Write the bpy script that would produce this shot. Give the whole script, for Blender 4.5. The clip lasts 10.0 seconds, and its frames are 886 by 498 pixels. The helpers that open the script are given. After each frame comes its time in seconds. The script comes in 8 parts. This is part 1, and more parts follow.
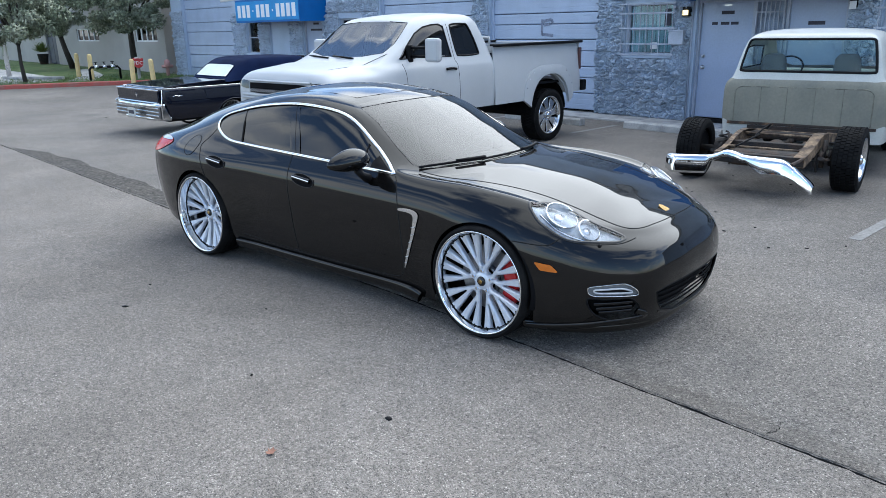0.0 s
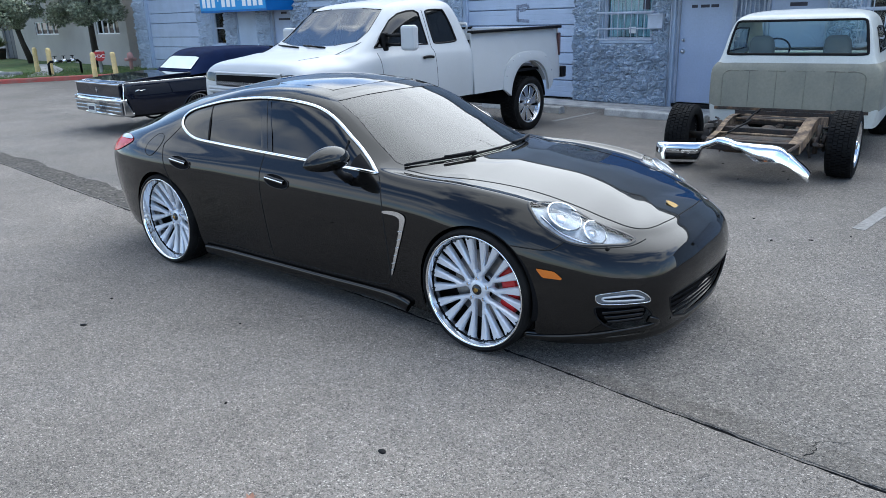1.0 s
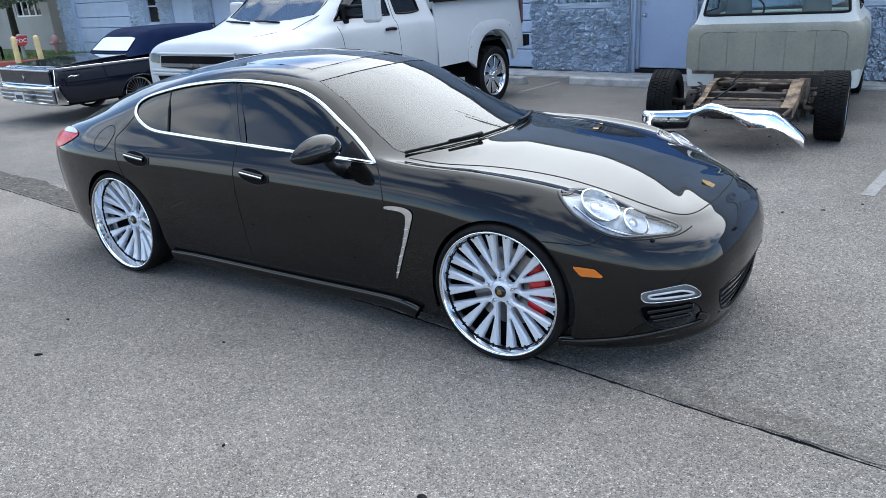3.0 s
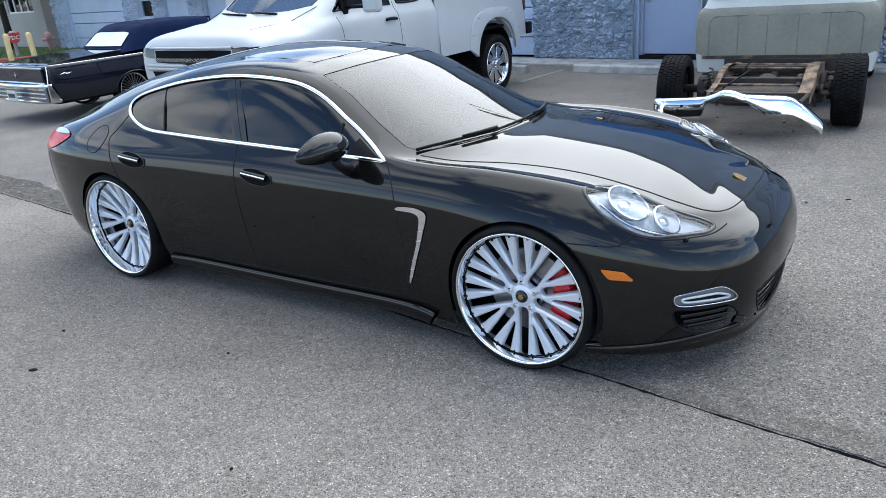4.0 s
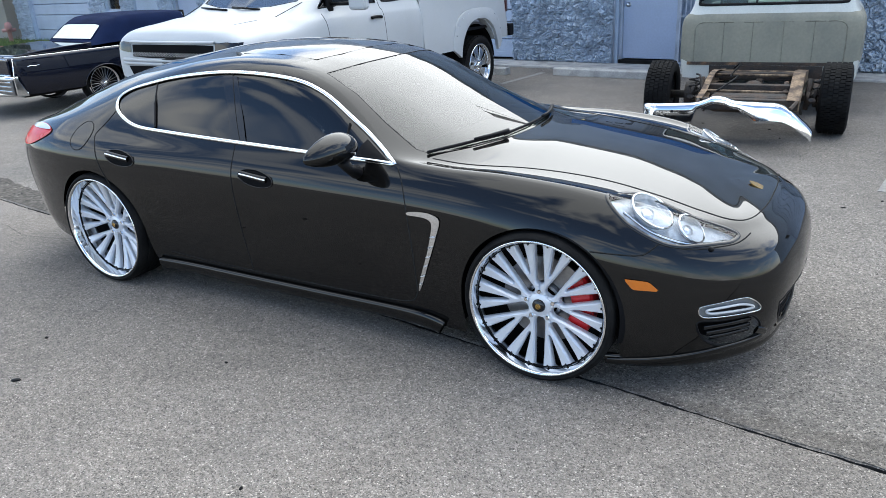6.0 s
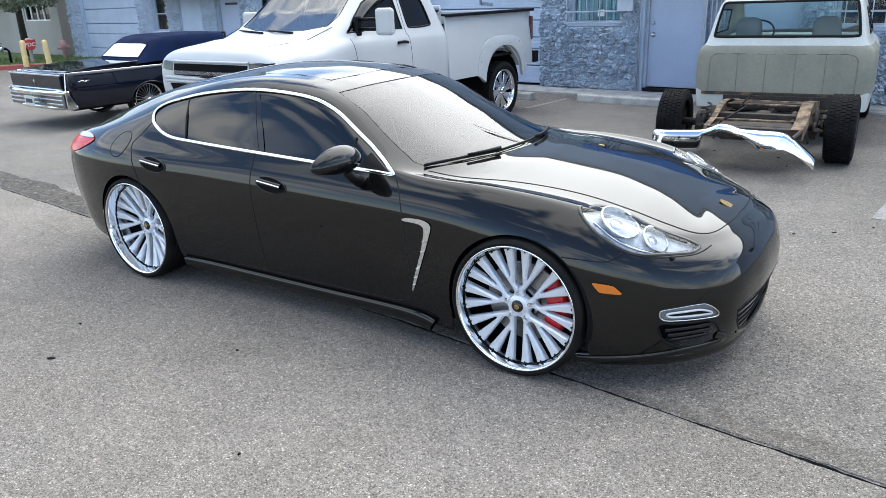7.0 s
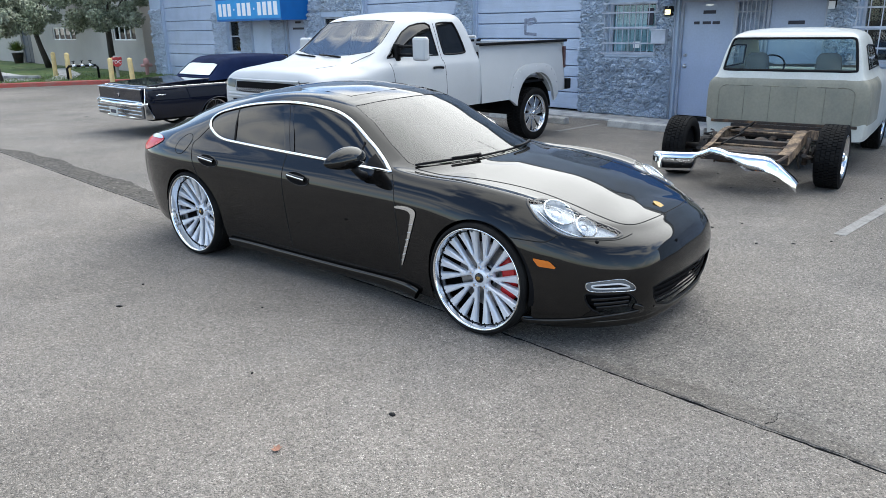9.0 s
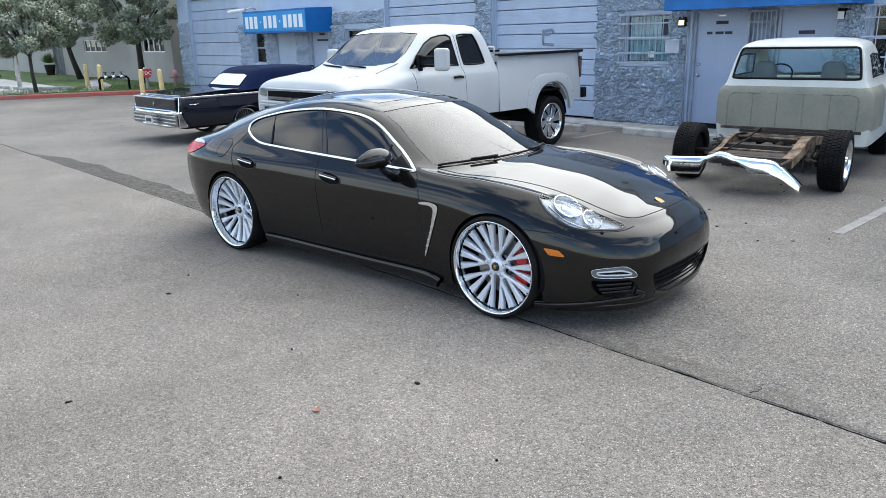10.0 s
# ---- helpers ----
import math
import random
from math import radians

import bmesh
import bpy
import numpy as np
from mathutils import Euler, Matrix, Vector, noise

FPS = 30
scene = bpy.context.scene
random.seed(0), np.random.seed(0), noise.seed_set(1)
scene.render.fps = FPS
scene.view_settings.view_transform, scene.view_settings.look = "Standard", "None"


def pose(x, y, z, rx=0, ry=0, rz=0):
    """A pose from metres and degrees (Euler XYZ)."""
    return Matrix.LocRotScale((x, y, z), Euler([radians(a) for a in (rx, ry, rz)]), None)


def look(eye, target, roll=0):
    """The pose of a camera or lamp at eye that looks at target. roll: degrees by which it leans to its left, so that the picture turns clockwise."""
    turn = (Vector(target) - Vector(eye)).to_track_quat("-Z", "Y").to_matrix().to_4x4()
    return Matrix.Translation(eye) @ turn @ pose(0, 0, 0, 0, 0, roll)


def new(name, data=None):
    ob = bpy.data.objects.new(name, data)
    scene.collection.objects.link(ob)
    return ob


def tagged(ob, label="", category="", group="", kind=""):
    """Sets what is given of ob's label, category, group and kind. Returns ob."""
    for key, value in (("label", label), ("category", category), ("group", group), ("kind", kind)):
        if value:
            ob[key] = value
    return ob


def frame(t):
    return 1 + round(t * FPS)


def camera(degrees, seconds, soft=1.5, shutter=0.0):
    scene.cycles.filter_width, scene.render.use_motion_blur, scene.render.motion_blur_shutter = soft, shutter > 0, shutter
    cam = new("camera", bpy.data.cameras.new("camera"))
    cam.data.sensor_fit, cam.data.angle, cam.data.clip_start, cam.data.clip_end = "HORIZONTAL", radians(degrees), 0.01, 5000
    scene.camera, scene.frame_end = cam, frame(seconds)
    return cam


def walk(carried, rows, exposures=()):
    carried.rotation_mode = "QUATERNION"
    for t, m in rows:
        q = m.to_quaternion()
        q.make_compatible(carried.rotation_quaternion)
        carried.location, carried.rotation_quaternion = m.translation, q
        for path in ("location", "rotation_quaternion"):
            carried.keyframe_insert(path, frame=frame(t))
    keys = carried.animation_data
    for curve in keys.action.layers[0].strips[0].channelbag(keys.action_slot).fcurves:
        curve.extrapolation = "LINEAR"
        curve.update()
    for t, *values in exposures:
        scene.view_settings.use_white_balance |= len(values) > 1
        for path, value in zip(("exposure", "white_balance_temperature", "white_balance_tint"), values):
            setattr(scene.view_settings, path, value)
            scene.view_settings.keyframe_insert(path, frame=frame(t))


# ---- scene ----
cam = camera(62.4, 10.0, soft=0.8)
PATH = [
    (0, (2.916, -2.955, 1.849), (1.505, -1.664, 1.265), -1.1),
    (0.5, (2.729, -2.843, 1.834), (1.347, -1.528, 1.234), -1.5),
    (1, (2.553, -2.743, 1.825), (1.196, -1.408, 1.211), -1.9),
    (1.5, (2.349, -2.736, 1.813), (1.038, -1.364, 1.18), -2.0),
    (2, (2.179, -2.75, 1.822), (0.906, -1.351, 1.174), -2.4),
    (2.5, (2.036, -2.685, 1.812), (0.789, -1.272, 1.144), -2.8),
    (4, (1.732, -2.474, 1.787), (0.499, -1.07, 1.074), -4.6),
    (4.5, (1.557, -2.455, 1.786), (0.345, -1.036, 1.065), -4.3),
    (5, (1.427, -2.464, 1.782), (0.258, -1.014, 1.051), -3.9),
    (5.5, (1.401, -2.484, 1.779), (0.263, -1.013, 1.044), -3.3),
    (7, (1.869, -2.661, 1.805), (0.626, -1.237, 1.151), -2.1),
    (7.5, (2.072, -2.792, 1.817), (0.808, -1.376, 1.189), -1.6),
    (8, (2.314, -2.928, 1.831), (1.02, -1.532, 1.219), -0.9),
    (8.5, (2.576, -2.984, 1.826), (1.229, -1.628, 1.236), -1.0),
    (9, (2.863, -3.054, 1.846), (1.489, -1.724, 1.259), -1.0),
    (9.5, (3.053, -3.231, 1.857), (1.654, -1.92, 1.286), -1.1),
    (10, (3.207, -3.391, 1.865), (1.791, -2.094, 1.304), -1.3),
]
EXPOSURES = [(0, -0.10, 5630, 8), (1.5, -0.10, 5590, 8), (2.1, 0.07, 5610, 8), (2.7, 0.10, 5640, 8), (5.5, 0.13, 5860, 8), (7.2, 0.33, 6020, 8), (8.5, 0.10, 6030, 8), (10, 0.13, 6040, 8)]
walk(cam, [(t, look(eye, target, roll)) for t, eye, target, roll in PATH], EXPOSURES)

# ---- sky and sun ----
SUN_ELEV, SUN_AZ = 45.0, 2.0
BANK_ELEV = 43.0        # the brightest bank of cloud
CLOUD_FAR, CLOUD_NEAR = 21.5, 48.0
SKY_GAIN = 3.3
world = bpy.data.worlds.new("sky")
scene.world = world
world.use_nodes = True
wn, wl = world.node_tree.nodes, world.node_tree.links
wn.clear()
w_out = wn.new("ShaderNodeOutputWorld")
w_bg = wn.new("ShaderNodeBackground")
w_sky = wn.new("ShaderNodeTexSky")
w_sky.sky_type = "NISHITA"
w_sky.sun_disc = False
w_sky.sun_elevation = radians(SUN_ELEV)
w_sky.sun_rotation = radians(SUN_AZ)
w_co = wn.new("ShaderNodeTexCoord")
w_map = wn.new("ShaderNodeMapping")
w_map.inputs["Scale"].default_value = (1.0, 1.0, 2.2)
w_no = wn.new("ShaderNodeTexNoise")
w_no.inputs["Scale"].default_value = 2.5
w_no.inputs["Detail"].default_value = 3.6
w_no.inputs["Roughness"].default_value = 0.55
w_no.inputs["Distortion"].default_value = 0.6
w_ramp = wn.new("ShaderNodeValToRGB")
w_ramp.color_ramp.elements[0].position = 0.48
w_ramp.color_ramp.elements[1].position = 0.66
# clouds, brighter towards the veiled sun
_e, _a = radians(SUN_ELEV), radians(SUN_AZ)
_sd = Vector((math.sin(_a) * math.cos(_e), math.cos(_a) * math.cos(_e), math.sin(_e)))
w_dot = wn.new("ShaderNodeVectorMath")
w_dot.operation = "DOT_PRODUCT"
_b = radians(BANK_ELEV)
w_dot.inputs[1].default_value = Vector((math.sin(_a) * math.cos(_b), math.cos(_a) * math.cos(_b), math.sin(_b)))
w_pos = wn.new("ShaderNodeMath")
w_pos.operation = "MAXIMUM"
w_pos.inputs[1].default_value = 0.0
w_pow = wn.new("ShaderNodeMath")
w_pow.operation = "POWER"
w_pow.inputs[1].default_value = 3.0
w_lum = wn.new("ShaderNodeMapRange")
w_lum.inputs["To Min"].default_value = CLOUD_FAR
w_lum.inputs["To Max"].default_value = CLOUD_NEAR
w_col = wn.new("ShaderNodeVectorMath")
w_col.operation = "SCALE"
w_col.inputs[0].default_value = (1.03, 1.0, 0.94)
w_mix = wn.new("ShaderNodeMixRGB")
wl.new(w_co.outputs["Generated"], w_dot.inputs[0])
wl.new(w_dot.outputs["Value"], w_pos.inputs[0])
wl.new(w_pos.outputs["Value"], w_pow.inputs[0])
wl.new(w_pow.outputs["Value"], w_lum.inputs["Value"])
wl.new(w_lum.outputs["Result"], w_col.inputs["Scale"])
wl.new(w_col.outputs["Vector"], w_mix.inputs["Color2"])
wl.new(w_co.outputs["Generated"], w_map.inputs["Vector"])
wl.new(w_map.outputs["Vector"], w_no.inputs["Vector"])
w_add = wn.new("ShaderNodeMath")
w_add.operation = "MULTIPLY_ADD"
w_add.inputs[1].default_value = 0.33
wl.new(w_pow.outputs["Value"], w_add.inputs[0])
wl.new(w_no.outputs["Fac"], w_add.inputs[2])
w_sep = wn.new("ShaderNodeSeparateXYZ")
wl.new(w_co.outputs["Generated"], w_sep.inputs["Vector"])
w_zen = wn.new("ShaderNodeMapRange")      # denser cloud overhead
for key, v in zip(("From Min", "From Max", "To Min", "To Max"), (0.72, 0.95, 0.0, 0.14)):
    w_zen.inputs[key].default_value = v
wl.new(w_sep.outputs["Z"], w_zen.inputs["Value"])
w_sum = wn.new("ShaderNodeMath")
wl.new(w_add.outputs["Value"], w_sum.inputs[0])
wl.new(w_zen.outputs["Result"], w_sum.inputs[1])
wl.new(w_sum.outputs["Value"], w_ramp.inputs["Fac"])
wl.new(w_ramp.outputs["Color"], w_mix.inputs["Fac"])
w_blue = wn.new("ShaderNodeVectorMath")
w_blue.operation = "SCALE"
w_blue.inputs["Scale"].default_value = SKY_GAIN
wl.new(w_sky.outputs["Color"], w_blue.inputs[0])
wl.new(w_blue.outputs["Vector"], w_mix.inputs["Color1"])
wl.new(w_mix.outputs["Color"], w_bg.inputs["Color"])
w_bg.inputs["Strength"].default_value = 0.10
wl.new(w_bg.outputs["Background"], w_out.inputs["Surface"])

sun = new("sun", bpy.data.lights.new("sun", "SUN"))
sun.data.energy = 0.9
sun.data.angle = radians(80)
sun.data.color = (1.0, 0.95, 0.88)
sun.matrix_world = look(_sd * 60, (0, 0, 0))
scene.view_settings.exposure = 0.0

# ---- materials ----
def mat(name, base, rough=0.5, metal=0.0, var=0.12, scale=3.0, fine=60.0, bump=0.0, bump_scale=80.0, coat=0.0, second=None, amount=0.35, detail=5.0, spread=(0.42, 0.68), island=0.0, rand=0.0, rvar=0.08):
    """A surface with colour variation at two scales, fine relief and uneven gloss."""
    m = bpy.data.materials.new(name)
    m.use_nodes = True
    n, l = m.node_tree.nodes, m.node_tree.links
    b = n["Principled BSDF"]
    co = n.new("ShaderNodeTexCoord")
    big = n.new("ShaderNodeTexNoise")
    big.inputs["Scale"].default_value = scale
    big.inputs["Detail"].default_value = detail
    small = n.new("ShaderNodeTexNoise")
    small.inputs["Scale"].default_value = fine
    small.inputs["Detail"].default_value = 3.0
    for t in (big, small):
        l.new(co.outputs["Object"], t.inputs["Vector"])
    ramp = n.new("ShaderNodeValToRGB")
    ramp.color_ramp.elements[0].position, ramp.color_ramp.elements[1].position = spread
    c2 = second or tuple(v * (1 - amount) for v in base)
    mx = n.new("ShaderNodeMixRGB")
    mx.inputs["Color1"].default_value = (*base, 1)
    mx.inputs["Color2"].default_value = (*c2, 1)
    l.new(big.outputs["Fac"], ramp.inputs["Fac"])
    l.new(ramp.outputs["Color"], mx.inputs["Fac"])
    hsv = n.new("ShaderNodeHueSaturation")
    ma = n.new("ShaderNodeMapRange")
    ma.inputs["From Min"].default_value, ma.inputs["From Max"].default_value = 0.3, 0.7
    ma.inputs["To Min"].default_value, ma.inputs["To Max"].default_value = 1 - var, 1 + var
    l.new(small.outputs["Fac"], ma.inputs["Value"])
    value = ma.outputs["Result"]
    for key, width, socket in (("ShaderNodeNewGeometry", island, "Random Per Island"), ("ShaderNodeObjectInfo", rand, "Random")):
        if width:
            src = n.new(key)
            mr = n.new("ShaderNodeMapRange")
            mr.inputs["To Min"].default_value, mr.inputs["To Max"].default_value = 1 - width, 1 + width
            l.new(src.outputs[socket], mr.inputs["Value"])
            mul = n.new("ShaderNodeMath")
            mul.operation = "MULTIPLY"
            l.new(value, mul.inputs[0])
            l.new(mr.outputs["Result"], mul.inputs[1])
            value = mul.outputs["Value"]
    l.new(value, hsv.inputs["Value"])
    l.new(mx.outputs["Color"], hsv.inputs["Color"])
    l.new(hsv.outputs["Color"], b.inputs["Base Color"])
    b.inputs["Metallic"].default_value = metal
    b.inputs["Coat Weight"].default_value = coat
    b.inputs["Coat Roughness"].default_value = 0.02
    if rvar:
        rr = n.new("ShaderNodeMapRange")
        rr.inputs["To Min"].default_value, rr.inputs["To Max"].default_value = max(0.0, rough - rvar), min(1.0, rough + rvar)
        l.new(big.outputs["Fac"], rr.inputs["Value"])
        l.new(rr.outputs["Result"], b.inputs["Roughness"])
    else:
        b.inputs["Roughness"].default_value = rough
    if bump:
        bt = n.new("ShaderNodeTexNoise")
        bt.inputs["Scale"].default_value = bump_scale
        bt.inputs["Detail"].default_value = 4.0
        l.new(co.outputs["Object"], bt.inputs["Vector"])
        bp = n.new("ShaderNodeBump")
        bp.inputs["Strength"].default_value = 1.0
        bp.inputs["Distance"].default_value = bump
        l.new(bt.outputs["Fac"], bp.inputs["Height"])
        l.new(bp.outputs["Normal"], b.inputs["Normal"])
    return m


def glass(name, tint, ior=1.5, rough=0.0):
    """Thin tinted glass: tinted light passes straight on, the surface mirrors by Fresnel."""
    m = bpy.data.materials.new(name)
    m.use_nodes = True
    n, l = m.node_tree.nodes, m.node_tree.links
    n.remove(n["Principled BSDF"])
    tr = n.new("ShaderNodeBsdfTransparent")
    tr.inputs["Color"].default_value = (*tint, 1)
    gl = n.new("ShaderNodeBsdfGlossy")
    gl.inputs["Roughness"].default_value = rough
    fr = n.new("ShaderNodeFresnel")
    fr.inputs["IOR"].default_value = ior
    mx = n.new("ShaderNodeMixShader")
    l.new(fr.outputs["Fac"], mx.inputs["Fac"])
    l.new(tr.outputs["BSDF"], mx.inputs[1])
    l.new(gl.outputs["BSDF"], mx.inputs[2])
    l.new(mx.outputs["Shader"], n["Material Output"].inputs["Surface"])
    return m


def pavement(name, base, dark, speck):
    """Worn asphalt with light and dark aggregate, stains and wear at several sizes."""
    m = bpy.data.materials.new(name)
    m.use_nodes = True
    n, l = m.node_tree.nodes, m.node_tree.links
    b = n["Principled BSDF"]
    co = n.new("ShaderNodeTexCoord")

    def noise_tex(scale, detail, rough=0.5):
        t = n.new("ShaderNodeTexNoise")
        t.inputs["Scale"].default_value, t.inputs["Detail"].default_value, t.inputs["Roughness"].default_value = scale, detail, rough
        l.new(co.outputs["Object"], t.inputs["Vector"])
        return t.outputs["Fac"]

    def spread(value, a, b_, lo, hi):
        r = n.new("ShaderNodeMapRange")
        for key, v in zip(("From Min", "From Max", "To Min", "To Max"), (a, b_, lo, hi)):
            r.inputs[key].default_value = v
        l.new(value, r.inputs["Value"])
        return r.outputs["Result"]

    def times(a, c):
        k = n.new("ShaderNodeMath")
        k.operation = "MULTIPLY"
        l.new(a, k.inputs[0])
        l.new(c, k.inputs[1])
        return k.outputs["Value"]

    vo = n.new("ShaderNodeTexVoronoi")
    vo.inputs["Scale"].default_value = speck
    l.new(co.outputs["Object"], vo.inputs["Vector"])
    sep = n.new("ShaderNodeSeparateColor")
    l.new(vo.outputs["Color"], sep.inputs["Color"])
    stones = spread(sep.outputs["Red"], 0.0, 1.0, 0.62, 1.32)
    sparks = spread(sep.outputs["Green"], 0.86, 0.97, 1.0, 2.0)
    pits = spread(sep.outputs["Blue"], 0.05, 0.15, 0.45, 1.0)
    v = times(times(stones, sparks), pits)
    v = times(v, spread(noise_tex(38.0, 3), 0.3, 0.7, 0.80, 1.18))
    v = times(v, spread(noise_tex(0.45, 4), 0.34, 0.68, 0.80, 1.14))
    v = times(v, spread(noise_tex(2.1, 6, 0.6), 0.32, 0.66, 0.90, 1.07))
    v = times(v, spread(noise_tex(9.0, 5, 0.65), 0.28, 0.50, 0.86, 1.03))
    mx = n.new("ShaderNodeMixRGB")
    mx.inputs["Color1"].default_value, mx.inputs["Color2"].default_value = (*base, 1), (*dark, 1)
    l.new(spread(noise_tex(0.9, 5), 0.45, 0.75, 0.0, 1.0), mx.inputs["Fac"])
    hs = n.new("ShaderNodeHueSaturation")
    l.new(mx.outputs["Color"], hs.inputs["Color"])
    l.new(v, hs.inputs["Value"])
    l.new(hs.outputs["Color"], b.inputs["Base Color"])
    b.inputs["Roughness"].default_value = 0.88
    b.inputs["Specular IOR Level"].default_value = 0.3
    bp = n.new("ShaderNodeBump")
    bp.inputs["Distance"].default_value = 0.004
    l.new(vo.outputs["Distance"], bp.inputs["Height"])
    bp.invert = True
    l.new(bp.outputs["Normal"], b.inputs["Normal"])
    return m


M_PAVE = pavement("worn_pavement", (0.196, 0.177, 0.157), (0.161, 0.148, 0.135), 185)
M_PAVE_FAR = pavement("older_pavement", (0.182, 0.167, 0.150), (0.128, 0.120, 0.112), 150)
M_PATCH = pavement("coarse_patch", (0.078, 0.070, 0.060), (0.050, 0.046, 0.042), 42)
M_CRACK = mat("joint_dirt", (0.02, 0.02, 0.02), 0.95, var=0.4)
M_LINE = mat("worn_line_paint", (0.225, 0.22, 0.21), 0.7, var=0.25, scale=6.0, fine=45, second=(0.19, 0.185, 0.175), spread=(0.45, 0.6))
M_STONE = mat("painted_stone", (0.51, 0.585, 0.69), 0.7, var=0.12, scale=5, fine=40, bump=0.05, bump_scale=30, amount=0.2, rand=0.08)
M_MORTAR = mat("painted_mortar", (0.31, 0.37, 0.475), 0.8, var=0.12, scale=6, fine=50, bump=0.006, bump_scale=40)
M_WALL = mat("painted_stucco", (0.43, 0.51, 0.63), 0.75, var=0.08, scale=1.3, fine=60, bump=0.003, bump_scale=120, amount=0.12)
M_SHUTTER = mat("painted_steel_shutter", (0.39, 0.46, 0.59), 0.45, var=0.06, scale=1.6, fine=40, amount=0.12)
M_DOORW = mat("painted_grey_door", (0.375, 0.44, 0.58), 0.5, var=0.05, scale=1.5, fine=30, amount=0.08)
M_GRATE = mat("painted_iron", (0.42, 0.46, 0.54), 0.5, var=0.08)
# near-black for dark parts and for shade painted into gaps and rooms
M_DARK = mat("interior_and_shade_black", (0.005, 0.005, 0.006), 0.9, var=0.2)
M_AWN = mat("blue_awning_canvas", (0.005, 0.13, 0.42), 0.55, var=0.08, scale=2.0, fine=90, bump=0.001, bump_scale=300, amount=0.25)
M_SIGN = mat("blue_sign_panel", (0.008, 0.25, 0.60), 0.4, var=0.05, amount=0.1)
M_WHITE = mat("white_lettering", (0.8, 0.8, 0.8), 0.5, var=0.04, amount=0.06)
M_INK = mat("dark_lettering", (0.03, 0.03, 0.05), 0.6, var=0.1)
M_CONC = mat("cast_concrete", (0.42, 0.42, 0.41), 0.85, var=0.15, scale=4, fine=60, bump=0.004, bump_scale=60, second=(0.24, 0.24, 0.24))
M_KERB = mat("red_kerb_paint", (0.36, 0.075, 0.06), 0.7, var=0.15, scale=4, fine=50, second=(0.28, 0.12, 0.10))
M_CREAM = mat("cream_stucco", (0.38, 0.365, 0.34), 0.8, var=0.06, scale=0.8, fine=40, bump=0.004, bump_scale=60, amount=0.1)
M_YEL = mat("yellow_bollard_paint", (0.72, 0.55, 0.24), 0.6, var=0.1, scale=5, second=(0.55, 0.42, 0.22))
M_RED = mat("red_enamel", (0.45, 0.03, 0.03), 0.4, var=0.08)
M_PINK = mat("faded_pink_paint", (0.48, 0.26, 0.24), 0.6, var=0.1)
M_GRASS = mat("lawn", (0.048, 0.098, 0.020), 0.9, var=0.5, scale=1.6, fine=45, bump=0.03, bump_scale=40, second=(0.115, 0.140, 0.050))
M_BARK = mat("bark", (0.045, 0.038, 0.032), 0.9, var=0.3, bump=0.01, bump_scale=30)
M_LEAF = mat("grey_green_leaf", (0.155, 0.185, 0.115), 0.55, var=0.2, scale=1.2, fine=9, second=(0.32, 0.345, 0.26), island=0.45)

PAINT = mat("charcoal_metallic_paint", (0.0045, 0.0043, 0.0042), 0.35, metal=0.2, var=0.05, scale=1.0, fine=900, amount=0.05, coat=1.0, rvar=0.02)
PAINT.node_tree.nodes["Principled BSDF"].inputs["Specular IOR Level"].default_value = 0.0
PAINT.node_tree.nodes["Principled BSDF"].inputs["Coat IOR"].default_value = 1.46
M_CHROME = mat("chrome", (0.78, 0.79, 0.80), 0.06, metal=1.0, var=0.02, amount=0.04, rvar=0.03)
M_SATIN = mat("satin_aluminium", (0.62, 0.63, 0.65), 0.28, metal=1.0, var=0.04, amount=0.06)
M_RUBBER = mat("tyre_rubber", (0.005, 0.005, 0.0055), 0.75, var=0.2, scale=6, bump=0.001, bump_scale=160, second=(0.012, 0.012, 0.012))
M_BLACK = mat("black_plastic", (0.007, 0.007, 0.008), 0.45, var=0.12)
M_GLOSSBLACK = mat("gloss_black", (0.006, 0.006, 0.007), 0.12, var=0.05, coat=0.7, rvar=0.03)
M_GLOSSBLACK.node_tree.nodes["Principled BSDF"].inputs["Specular IOR Level"].default_value = 0.15
M_CALIPER = mat("red_caliper_enamel", (0.50, 0.012, 0.015), 0.3, var=0.06, coat=0.5)
M_ROTOR = mat("brake_rotor_steel", (0.35, 0.35, 0.36), 0.35, metal=1.0, var=0.1)
M_AMBER = mat("amber_lens", (0.58, 0.155, 0.010), 0.15, var=0.06, coat=0.4)
M_REDLENS = mat("red_lens", (0.55, 0.012, 0.012), 0.25, var=0.06, coat=0.1)
M_REDLENS.node_tree.nodes["Principled BSDF"].inputs["Specular IOR Level"].default_value = 0.2
M_CLEARLENS = mat("frosted_clear_lens", (0.52, 0.53, 0.55), 0.15, var=0.06, coat=0.5)
for dull in (M_RUBBER, M_BLACK, M_DARK, M_CRACK):
    dull.node_tree.nodes["Principled BSDF"].inputs["Specular IOR Level"].default_value = 0.12
M_GOLD = mat("gold_badge", (0.50, 0.33, 0.11), 0.25, metal=1.0, var=0.1)
M_GLASS_TINT = glass("tinted_side_glass", (0.02, 0.023, 0.026), 1.66)
M_GLASS_CLEAR = glass("window_glass", (0.80, 0.88, 0.90), 1.45)
M_GLASS_SCREEN = glass("coated_windscreen", (0.30, 0.34, 0.32), 1.75)
M_LAMPGLASS = glass("lamp_cover_glass", (0.88, 0.90, 0.92), 1.45)
M_LEATHER = mat("black_leather", (0.015, 0.015, 0.016), 0.5, var=0.15, bump=0.001, bump_scale=200)

# ---- mesh helpers ----
from mathutils.geometry import delaunay_2d_cdt


